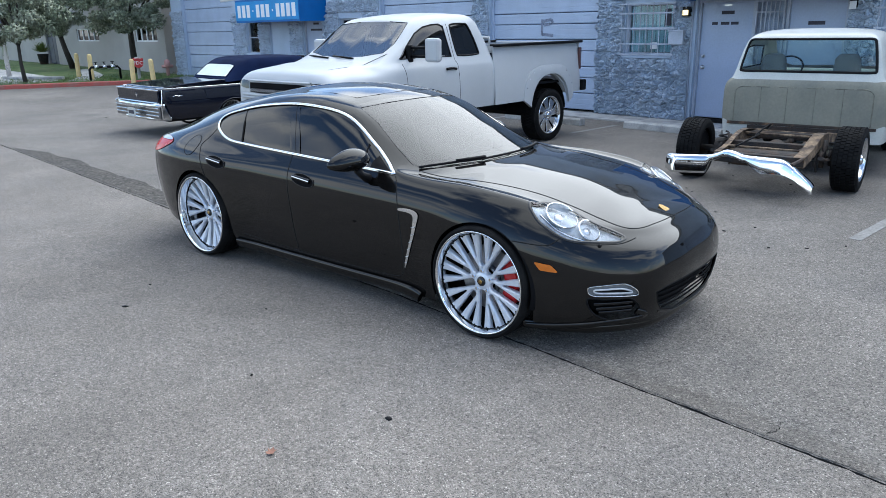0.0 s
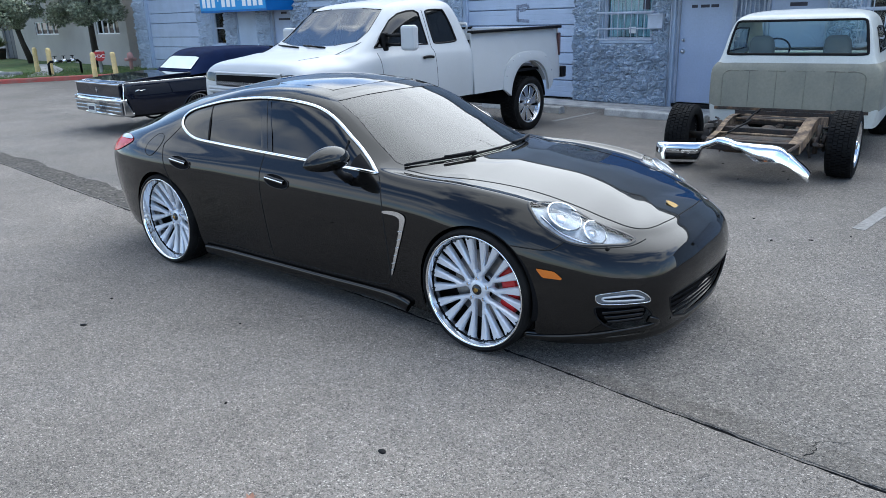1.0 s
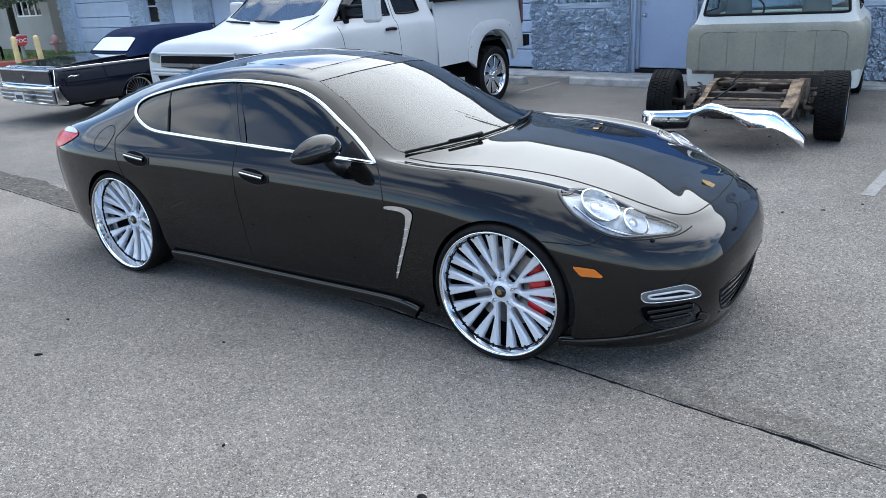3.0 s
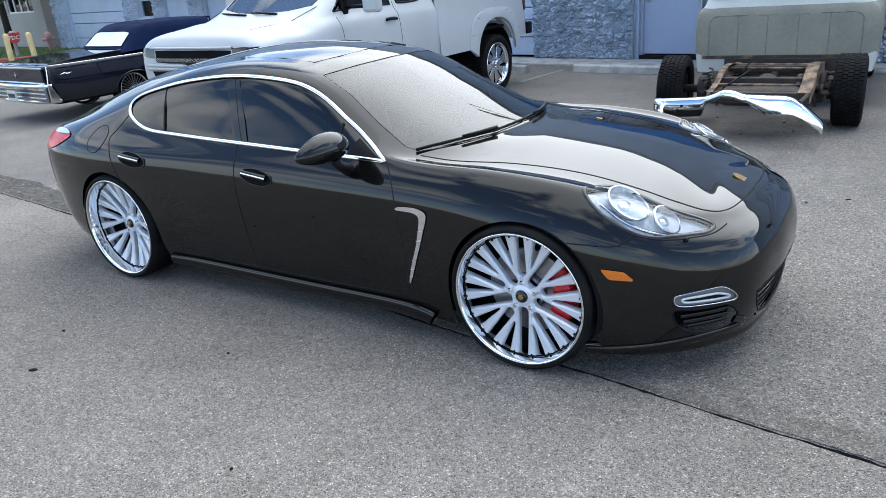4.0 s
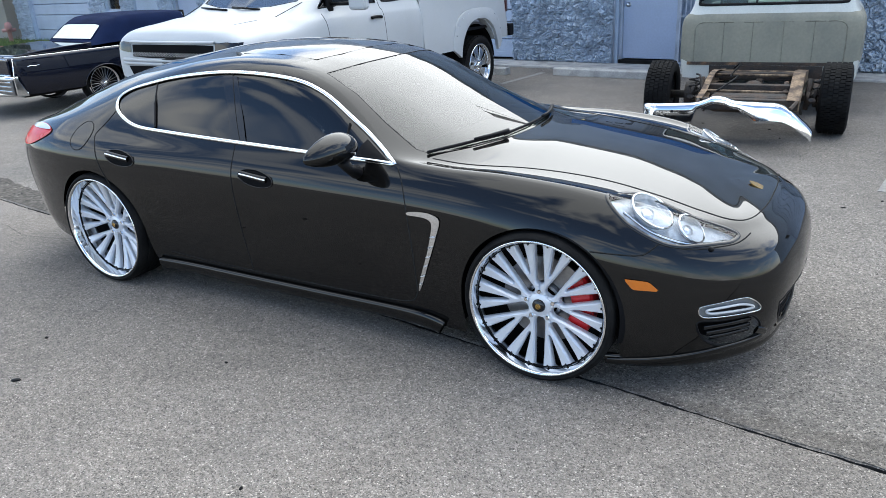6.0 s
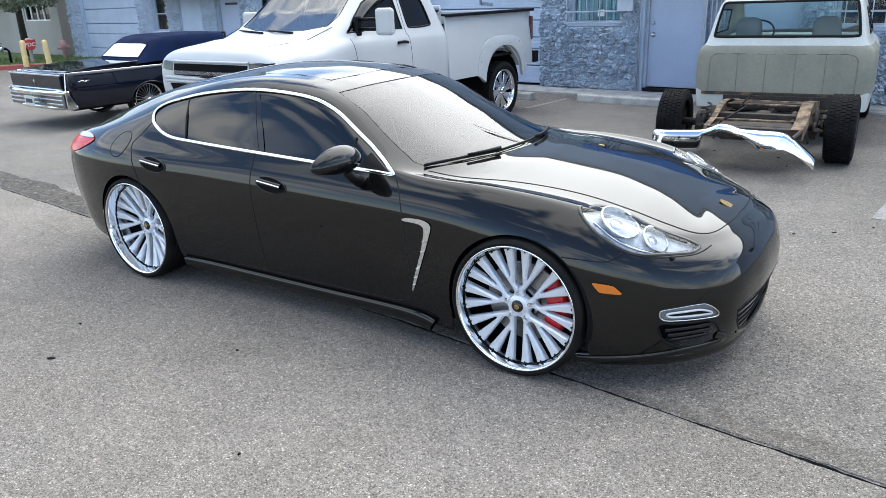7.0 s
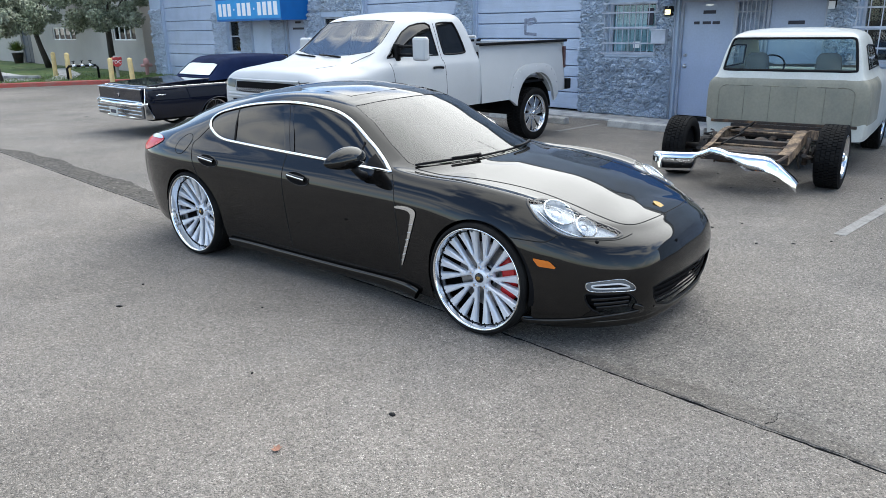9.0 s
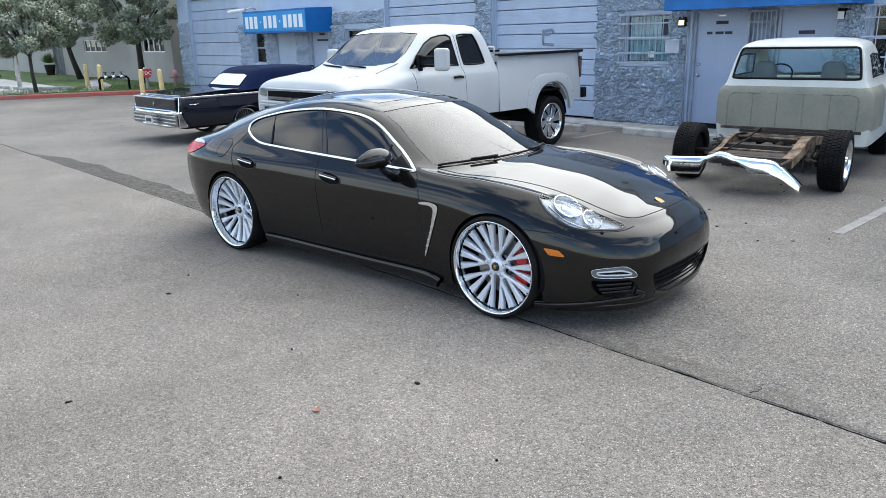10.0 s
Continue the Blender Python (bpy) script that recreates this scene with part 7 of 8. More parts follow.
    for y_, x_, ln in ((-0.58, -1.00, 0.17), (-0.66, -0.80, 0.22), (-0.52, -1.18, 0.13), (0.60, -1.02, 0.15)):
        part("hanger_link", tube([(x_, y_, 0.46), (x_ - 0.02, y_ + 0.01, 0.46 - ln * 0.5), (x_ + 0.03, y_, 0.46 - ln)], [0.022, 0.014, 0.024], 7), M_RUSTDARK, root, smooth=True)
    part("fuel_tank", boxes((-1.58, -1.18, -0.36, 0.36, 0.30, 0.47), bevel=0.05), M_RUSTDARK, root)
    part("axle_tube", tube([(-0.87, -0.80, 0.355), (-0.87, 0.90, 0.355)], 0.042, 10), M_RUSTDARK, root, smooth=True)
    bm = bmesh.new()
    bmesh.ops.create_icosphere(bm, subdivisions=3, radius=0.15, matrix=Matrix.Translation((-0.87, 0.02, 0.365)) @ Matrix.Diagonal((1.1, 0.9, 1, 1)))
    part("differential", bm, M_RUSTDARK, root, smooth=True)
    part("drive_shaft", tube([(-0.75, 0.02, 0.37), (0.6, 0.02, 0.46)], 0.04, 10), M_RUSTDARK, root, smooth=True)
    part("exhaust", tube([(0.4, -0.25, 0.36), (-0.5, -0.28, 0.40), (-0.95, -0.30, 0.50), (-1.5, -0.32, 0.38)], 0.028, 8), M_RUST, root, smooth=True)
    # mud flap and hose
    part("wire_loom", tube(smooth_line([(-0.2, 0.3, 0.55), (-0.5, 0.2, 0.64), (-0.9, 0.25, 0.56), (-1.2, 0.15, 0.60), (-1.5, 0.3, 0.5)], 6), 0.010, 6), M_BLACK, root, smooth=True)
    # chrome bumper hung askew on its brackets
    way = smooth_line([(0.91, 0.415), (0.88, 0.432), (0.70, 0.445), (0.44, 0.465), (0.34, 0.495), (0.25, 0.534), (0.15, 0.525), (0.06, 0.495), (-0.10, 0.487), (-0.305, 0.475), (-0.42, 0.41), (-0.50, 0.338), (-0.57, 0.265), (-0.605, 0.215)], 9)
    bm = bmesh.new()
    prev = None
    for y, z in way:
        h = float(np.interp(y, (-0.605, -0.43, -0.30, -0.13, -0.02, 0.03, 0.40, 0.43, 0.85, 0.91), (0.10, 0.125, 0.165, 0.185, 0.11, 0.065, 0.065, 0.19, 0.195, 0.15)))
        yy = y - 0.18
        x = -2.02 + 0.10 * yy * yy + 0.16 * max(0.0, abs(yy) - 0.60) ** 1.4 / 0.2
        prof = [(0.05, 0.0), (-0.02, 0.005), (-0.045, -0.010), (-0.045 - h * 0.05, -h * 0.28), (-0.045 - h * 0.11, -h * 0.55), (-0.045 - h * 0.15, -h * 0.86), (-0.025 - h * 0.11, -h), (-0.010 - h * 0.10, -h + 0.006), (-0.030 - h * 0.10, -h * 0.80), (-0.030 - h * 0.06, -h * 0.5), (-0.030, -0.022), (0.03, -0.010)]
        cur = [bm.verts.new((x + a, y, z + b)) for a, b in prof]
        if prev:
            for k in range(len(prof)):
                bm.faces.new((prev[k], cur[k], cur[(k + 1) % len(prof)], prev[(k + 1) % len(prof)]))
        else:
            bm.faces.new(cur)
        prev = cur
    bm.faces.new(list(reversed(prev)))
    bmesh.ops.recalc_face_normals(bm, faces=bm.faces)
    rb = part("rear_bumper", bm, M_CHROME, root, "chrome rear bumper hanging askew", angle=50)
    for y_, z_ in ((0.62, 0.385), (-0.52, 0.27)):
        part("bolt_hole", revolve([(0.001, -0.004), (0.014, -0.004), (0.016, 0.006)], 12, "X", m=Matrix.Translation((-2.075 + 0.10 * (y_ - 0.18) ** 2 + (0.10 if y_ < -0.5 else 0), y_, z_)) @ Matrix.Rotation(math.pi * 0, 4, "Z")), M_BLACK, rb)
    for sg in (1, -1):
        part("bumper_bracket", tube([(-1.70, sg * 0.44, 0.45), (-1.88, sg * 0.42, 0.44), (-2.0, sg * 0.40, 0.43)], 0.018, 6), M_RUSTDARK, rb)
    return root


M_TANSHADE = mat("khaki_rib_shade_and_dirt", (0.20, 0.195, 0.15), 0.6, var=0.15, scale=8, second=(0.11, 0.105, 0.085))
project_pickup()

# ---- lawn, kerb, neighbour building and trees ----
KERB = smooth_line([(-34.5, -9.0), (-30.2, -3.0), (-28.1, 0.6), (-26.75, 3.0), (-25.85, 4.95), (-24.9, 6.9), (-23.9, 8.3), (-22.9, 9.2), (-22.2, 9.98)], 8)


def offset(line, d):
    t = np.gradient(line, axis=0)
    t /= np.linalg.norm(t, axis=1, keepdims=True)
    return line + np.stack((-t[:, 1], t[:, 0]), 1) * d


def ribbon_block(rings, material, name, label, category, kind="structure"):
    bm = bmesh.new()
    prev = None
    for r in rings:
        cur = [bm.verts.new(p) for p in r]
        if prev:
            for k in range(len(cur)):
                bm.faces.new((prev[k], cur[k], cur[(k + 1) % len(cur)], prev[(k + 1) % len(cur)]))
        prev = cur
    bmesh.ops.recalc_face_normals(bm, faces=bm.faces)
    return tagged(part(name, bm, material), label, category, kind=kind)


inner = offset(KERB, 0.16)
ribbon_block([[(a[0], a[1], 0.0), (a[0], a[1], 0.12), (a[0] * 0.9 + b[0] * 0.1, a[1] * 0.9 + b[1] * 0.1, 0.145), (b[0], b[1], 0.15), (b[0], b[1], -0.05)] for a, b in zip(KERB, inner)], M_KERB, "kerb", "red-painted concrete kerb along the lawn", "kerb")
bm = bmesh.new()
row = [bm.verts.new((x, y, 0.115)) for x, y in inner]
far = [bm.verts.new((x - 45 - 0.5 * (10 - y), y * 0.35 + 7.2, 0.10)) for x, y in inner]
for k in range(len(row) - 1):
    bm.faces.new((row[k], row[k + 1], far[k + 1], far[k]))
bmesh.ops.recalc_face_normals(bm, faces=bm.faces)
if sum(f.normal.z for f in bm.faces) < 0:
    bmesh.ops.reverse_faces(bm, faces=bm.faces[:])
bmesh.ops.subdivide_edges(bm, edges=bm.edges[:], cuts=3, use_grid_fill=True)
tagged(part("lawn", bm, M_GRASS), "patchy green lawn behind the kerb", "lawn", kind="structure")
# grass blades near the kerb
rng = np.random.default_rng(5)
vs, fs = [], []
for k in range(9000):
    i = rng.integers(16, len(inner) - 4)
    d = abs(rng.normal(0, 1)) * 2.2 + 0.03
    p = inner[i] + (inner[i] - KERB[i]) / 0.16 * d + rng.normal(0, 0.12, 2)
    h, a, w = rng.uniform(0.04, 0.10), rng.uniform(0, math.pi), rng.uniform(0.006, 0.014)
    l = rng.normal(0, 0.025, 2)
    n0 = len(vs)
    vs += [(p[0] - w * math.cos(a), p[1] - w * math.sin(a), 0.11), (p[0] + w * math.cos(a), p[1] + w * math.sin(a), 0.11), (p[0] + l[0], p[1] + l[1], 0.11 + h)]
    fs.append((n0, n0 + 1, n0 + 2))
me = bpy.data.meshes.new("grass")
me.from_pydata(vs, [], fs)
M_BLADE = mat("grass_blade", (0.09, 0.16, 0.035), 0.7, var=0.2, island=0.4, second=(0.17, 0.17, 0.06))
me.materials.append(M_BLADE)
tagged(new("grass", me), "short green grass blades along the kerb", "grass", kind="stuff")
flat_patch("garden_path", [(-27.9, 3.0), (-27.1, 4.6), (-27.6, 5.6), (-31.5, 6.2), (-42, 6.6), (-42, 4.0), (-33, 3.6)], M_CONC, "pale concrete path crossing the lawn", 0.125)
flat_patch("garden_path", [(-26.9, 5.6), (-26.4, 6.4), (-30, 8.0), (-36, 9.4), (-36, 8.9), (-30.5, 7.3)], M_CONC, "pale concrete path crossing the lawn", 0.125)
for x_, y_, a in ((-30.2, 4.7, 12), (-32.6, 4.3, 8), (-29.2, 5.5, 30)):
    m_ = pose(x_, y_, 0.125, 0, 0, a)
    ob = part("garden_kerb", boxes((-0.9, 0.9, -0.08, 0.08, 0, 0.11), bevel=0.02), M_CONC)
    ob.matrix_world = m_
    tagged(ob, "short concrete edging block on the lawn", "edging block", "edging blocks")


def far_wall(name, x0, x1, z0, z1):
    return tagged(part(name, boxes((x0, x1, 10.6, 10.85, z0, z1)), M_CREAM), "cream stucco wall of the neighbouring building", "wall", kind="structure")


far_wall("wall_cream_1", -30.3, -29.5, 0, 2.03)
far_wall("wall_cream_2", -37.7, -32.8, 0, 2.03)
far_wall("wall_cream_3", -45.0, -41.1, 0, 2.03)
far_wall("wall_cream_4", -80.0, -47.0, 0, 2.03)
far_wall("wall_cream_5", -32.8, -30.3, 0, 1.40)
far_wall("wall_cream_6", -41.1, -37.7, 0, 1.40)
far_wall("wall_cream_7", -80.0, -29.5, 2.03, 5.2)
tagged(part("wall_cream_side", boxes((-29.75, -29.5, 10.85, 22, 0, 5.2)), M_CREAM), "cream stucco side wall", "wall", kind="structure")
tagged(part("wall_cream_back", boxes((-80, -29.75, 13.8, 14, 0, 5.2)), M_CREAM), "cream stucco inner wall", "wall", kind="structure")
tagged(part("roof_cream", boxes((-80.3, -29.2, 10.3, 22, 5.2, 5.4)), M_CONC), "flat roof of the cream building", "roof", kind="structure")


def ribbon_window(name, x0, x1, z0, z1):
    root = tagged(new(name), "dark three-pane window with pale frame", "window", kind="structure")
    root.location = (x0, 10.66, z0)
    w, h = x1 - x0, z1 - z0
    n = 4
    for k in range(n):
        part("pane", boxes((w * k / n + 0.04, w * (k + 1) / n - 0.04, 0.02, 0.03, 0.05, h - 0.05)), M_GLASS_DARK, root)
    rows = [(0, w, -0.02, 0.06, 0, 0.05), (0, w, -0.02, 0.06, h - 0.05, h)] + [(w * k / n - 0.04, w * k / n + 0.04, -0.02, 0.06, 0.05, h - 0.05) for k in range(1, n)] + [(0, 0.05, -0.02, 0.06, 0.05, h - 0.05), (w - 0.05, w, -0.02, 0.06, 0.05, h - 0.05)]
    part("window_frame", boxes(*rows), M_WHITE, root)
    # black sheet paints the unlit room behind the panes
    part("reveal", boxes((0, w, 0.16, 0.17, 0, h)), M_DARK, root)
    return root


ribbon_window("window_5", -32.8, -30.3, 1.40, 2.03)
ribbon_window("window_6", -41.1, -37.7, 1.40, 2.03)
M_DOORBLUE = mat("dark_blue_door_paint", (0.018, 0.032, 0.065), 0.5, var=0.1)
dd = tagged(new("door_4"), "dark blue double door of the cream building", "door", kind="structure")
dd.location = (-47.0, 10.7, 0.1)
part("leaf", boxes((0.05, 0.98, 0, 0.05, 0, 1.92), bevel=0.01), M_DOORBLUE, dd)
part("leaf", boxes((1.02, 1.95, 0, 0.05, 0, 1.92), bevel=0.01), M_DOORBLUE, dd)
# added wall, its dark colour painting the shade of the passage
tagged(part("passage_wall", boxes((-29.5, -27.1, 13.0, 13.2, 0, 5.0)), M_RUSTDARK), "near-black wall standing in for the shaded passage between the two buildings", "wall", kind="structure")


def tree(x, y, cx, cy, cz, rx, ry, rz, n, seed, thick=1.0):
    """A forked trunk with limbs and a loose crown of small leaf clusters."""
    root = thing("tree", pose(x, y, 0.08), "small spreading tree with grey-green leaves and dark trunk on the lawn", "tree", "lawn trees")
    r = random.Random(seed)
    fork = Vector(((cx - x) * 0.55, (cy - y) * 0.55, cz - rz * 0.85))
    part("trunk", tube([Vector((0, 0, 0)), fork * 0.5 + Vector((0.08, -0.05, 0)), fork], [0.17 * thick, 0.125 * thick, 0.11 * thick], 10), M_BARK, root, smooth=True)
    c = Vector((cx - x, cy - y, cz - 0.08))
    tips = []
    for k in range(9):
        a = 2 * math.pi * k / 9 + r.uniform(-0.3, 0.3)
        e = r.uniform(-0.2, 0.75)
        tip = c + Vector((rx * 0.72 * math.cos(a), ry * 0.72 * math.sin(a), rz * e))
        mid_ = fork.lerp(tip, 0.5) + Vector((r.uniform(-0.15, 0.15), r.uniform(-0.15, 0.15), 0.15))
        part("limb", tube([fork - Vector((0, 0, 0.1)), mid_, tip], [0.06, 0.035, 0.012], 6), M_BARK, root, smooth=True)
        tips.append(tip)
    g = np.random.default_rng(seed)
    blobs = []
    for k in range(34):
        d = g.normal(size=3)
        d /= np.linalg.norm(d)
        q = g.uniform(0.45, 1.0)
        blobs.append((np.array(c) + d * (rx, ry, rz) * q, g.uniform(0.30, 0.58)))
    vs, fs = [], []
    for k in range(n):
        b, br = blobs[g.integers(len(blobs))]
        d = g.normal(size=3)
        d /= np.linalg.norm(d)
        p = b + d * br * g.uniform(0.55, 1.05) * (1, 1, 0.75)
        ln, wd = g.uniform(0.05, 0.095), g.uniform(0.020, 0.038)
        t = g.normal(size=3)
        t /= np.linalg.norm(t)
        s = np.cross(t, d)
        s /= max(np.linalg.norm(s), 1e-6)
        i0 = len(vs)
        vs += [tuple(p - t * ln), tuple(p + s * wd), tuple(p + t * ln + d * 0.02), tuple(p - s * wd)]
        fs.append((i0, i0 + 1, i0 + 2, i0 + 3))
    me = bpy.data.meshes.new("crown")
    me.from_pydata(vs, [], fs)
    me.materials.append(M_LEAF)
    o = new("crown", me)
    o.parent = root
    return root


tree(-27.75, 4.45, -27.9, 4.45, 2.75, 1.7, 1.75, 1.5, 22000, 11, 0.5)
tree(-30.3, 9.5, -28.5, 8.75, 3.25, 1.9, 2.35, 1.65, 26000, 12)
tree(-37.9, 9.2, -37.2, 8.2, 3.5, 2.3, 2.1, 1.8, 20000, 13)
tree(-46.0, 7.2, -45.5, 6.6, 3.7, 2.6, 2.6, 1.95, 16000, 14)
tree(-40.0, 2.8, -40.0, 2.6, 3.9, 2.6, 2.6, 2.05, 16000, 15)
tree(-58.0, 3.5, -58.0, 3.5, 4.2, 3.2, 3.2, 2.4, 12000, 16)


def bollard(x, y, h):
    root = tagged(part("bollard", revolve([(0.085, 0.0), (0.085, h - 0.09), (0.078, h - 0.05), (0.055, h - 0.018), (0.02, h - 0.003), (0.001, h)], 20, "Z"), M_YEL, smooth=True), "weathered yellow-painted steel bollard on the lawn", "bollard", "lawn bollards")
    root.matrix_world = pose(x, y, 0.08, random.uniform(-1.5, 1.5), random.uniform(-1.5, 1.5))
    return root


random.seed(8)
for x_, y_, h_ in ((-29.5, 6.85, 0.98), (-27.0, 6.55, 1.0), (-24.45, 7.15, 0.84), (-23.75, 7.6, 0.84)):
    bollard(x_, y_, h_)

# fire-hose connection with its round sign
fd = thing("hose_connection", pose(-25.7, 7.85, 0.1), "red fire-hose standpipe with a round red sign", "standpipe")
part("pipe", revolve([(0.06, 0), (0.06, 0.62), (0.10, 0.64), (0.11, 0.78), (0.07, 0.84)], 16, "Z"), M_CREAM, fd, smooth=True)
for a in (-1, 1):
    part("coupling", tube([(0.02, 0, 0.72), (0.10, a * 0.18, 0.74)], 0.055, 10), M_RED, fd, smooth=True)
sgn = part("sign", revolve([(0.001, -0.012), (0.17, -0.012), (0.175, 0.0), (0.17, 0.010), (0.001, 0.010)], 24, "X", m=Matrix.Translation((0.20, -0.05, 0.62)) @ Matrix.Rotation(radians(-22), 4, "Z") @ Matrix.Rotation(math.pi, 4, "Z")), M_RED, fd)


def lettering(text, size, parent, m, material, name="lettering"):
    cu = bpy.data.curves.new(name, "FONT")
    cu.body, cu.size, cu.extrude = text, size, 0.002
    cu.align_x = cu.align_y = "CENTER"
    tmp = new(name, cu)
    bpy.context.view_layer.update()
    me = bpy.data.meshes.new_from_object(tmp.evaluated_get(bpy.context.evaluated_depsgraph_get()))
    bpy.data.objects.remove(tmp)
    me.materials.clear()
    me.materials.append(material)
    o = new(name, me)
    o.parent = parent
    o.matrix_local = m
    return o


lettering("FDC", 0.17, sgn, Matrix.Translation((0.216, -0.056, 0.62)) @ Matrix.Rotation(radians(-22), 4, "Z") @ pose(0, 0, 0, 90, 0, 90), M_WHITE)
sp_ = thing("standpipe", pose(-26.6, 9.35, -0.12), "faded pink standpipe beside the corner pier", "standpipe")
part("pipe", revolve([(0.07, 0), (0.07, 0.6), (0.12, 0.62), (0.12, 0.74), (0.09, 0.86), (0.001, 0.90)], 16, "Z"), M_PINK, sp_, smooth=True)
part("coupling", tube([(0.0, -0.22, 0.62), (0.0, 0.22, 0.62)], 0.06, 10), M_PINK, sp_, smooth=True)

# backflow pipes in a low rack
bf = thing("backflow_pipes", pose(-26.5, 6.9, 0.1), "low rack of dark backflow pipes and valves on the lawn", "pipe rack")
part("riser", tube([(0, -0.55, 0), (0, -0.55, 0.42), (0, -0.48, 0.50), (0, 0.48, 0.50), (0, 0.55, 0.42), (0, 0.55, 0)], 0.045, 8), M_BLACK, bf, smooth=True)
for y_ in (-0.3, 0.0, 0.3):
    part("valve", tube([(0, y_ - 0.07, 0.50), (0, y_ + 0.07, 0.50)], 0.085, 10), M_SATIN, bf, smooth=True)
    part("valve_stem", tube([(0, y_, 0.55), (0, y_, 0.68)], 0.02, 6), M_BLACK, bf, smooth=True)
    part("hand_wheel", ring((0, y_, 0.68), (0, 0, 1), 0.06, 0.01), M_BLACK, bf, smooth=True)
pp = thing("light_pole", pose(-30.6, 4.6, 0.1), "plain grey metal pole standing on the lawn", "pole")
part("shaft", tube([(0, 0, 0), (0, 0, 4.5)], 0.09, 10), M_SATIN, pp, smooth=True)

# potted plant by the far door
pt = thing("potted_plant", pose(-45.5, 9.9, 0.1), "dark pot with a bushy green plant by the door", "potted plant")
part("pot", revolve([(0.001, 0.0), (0.22, 0.0), (0.30, 0.55), (0.32, 0.58), (0.28, 0.60), (0.26, 0.56)], 18, "Z"), M_RUSTDARK, pt, smooth=True)
g_ = np.random.default_rng(3)
vs, fs = [], []
for k in range(260):
    a, e, ln = g_.uniform(0, 2 * math.pi), g_.uniform(0.5, 1.4), g_.uniform(0.5, 0.9)
    d = np.array((math.cos(a) * math.cos(e), math.sin(a) * math.cos(e), math.sin(e)))
    s = np.array((-math.sin(a), math.cos(a), 0)) * 0.035
    b = np.array((0, 0, 0.58)) + d * ln * 0.4
    i0 = len(vs)
    vs += [tuple(b - s), tuple(b + s), tuple(b + d * ln * 0.6 + (0, 0, -0.1 * ln))]
    fs.append((i0, i0 + 1, i0 + 2))
me = bpy.data.meshes.new("foliage")
me.from_pydata(vs, [], fs)
me.materials.append(M_BLADE)
o = new("foliage", me)
o.parent = pt

# ---- small things on the pavement ----
M_LEAFRED = mat("dry_red_leaf", (0.30, 0.15, 0.10), 0.8, var=0.2, scale=40)
lfm = thing("dry_leaf", pose(0.225, -1.58, 0.004, 0, 0, 30), "small curled reddish dry leaf on the pavement", "leaf")
bm = bmesh.new()
ol = [(0.0, 0.04), (0.018, 0.022), (0.030, 0.026), (0.022, 0.004), (0.028, -0.016), (0.008, -0.018), (0.0, -0.045), (-0.010, -0.018), (-0.028, -0.012), (-0.020, 0.006), (-0.030, 0.024), (-0.014, 0.020)]
cv = bm.verts.new((0, 0, 0.004))
rim_ = [bm.verts.new((x, y, 0.004 + 10 * (x * x + y * y))) for x, y in ol]
for k in range(len(rim_)):
    bm.faces.new((cv, rim_[k], rim_[(k + 1) % len(rim_)]))
bmesh.ops.recalc_face_normals(bm, faces=bm.faces)
r_ = bmesh.ops.solidify(bm, geom=bm.faces[:], thickness=0.0008)
lfm.scale = (0.75, 0.75, 0.75)
part("blade", bm, M_LEAFRED, lfm)


def pebble(x, y, sx, sy, sz, rot, seed):
    bm = bmesh.new()
    bmesh.ops.create_icosphere(bm, subdivisions=2, radius=1.0)
    for v in bm.verts:
        v.co *= 1 + 0.3 * noise.noise(v.co * 1.7 + Vector((seed, 0, 0)))
        v.co = Vector((v.co.x * sx, v.co.y * sy, max(-0.2, v.co.z) * sz))
    ob = tagged(part("debris", bm, M_BLACK, smooth=True), "small dark scrap of debris on the pavement", "debris", "pavement debris")
    ob.matrix_world = pose(x, y, 0.0015, 0, 0, rot)


for k, (x_, y_, a, b) in enumerate(((0.36, -1.0, 0.022, 0.015), (-2.15, -1.36, 0.026, 0.014), (-0.82, -2.48, 0.020, 0.010), (0.62, -2.03, 0.010, 0.008), (-2.48, -1.05, 0.012, 0.009), (-1.39, -0.68, 0.009, 0.007), (1.20, -1.25, 0.008, 0.008), (-0.55, -1.25, 0.008, 0.006), (-14.56, 2.78, 0.05, 0.03), (-0.1, 3.3, 0.02, 0.012), (-0.5, 3.9, 0.015, 0.01), (0.05, 3.6, 0.012, 0.012))):
    pebble(x_, y_, a, b, 0.008, 40 * k, k)


litter = random.Random(31)
for k in range(18):
    pebble(litter.uniform(-1.9, 1.6), litter.uniform(2.6, 6.0), litter.uniform(0.008, 0.022), litter.uniform(0.006, 0.012), 0.007, litter.uniform(0, 180), k + 20)


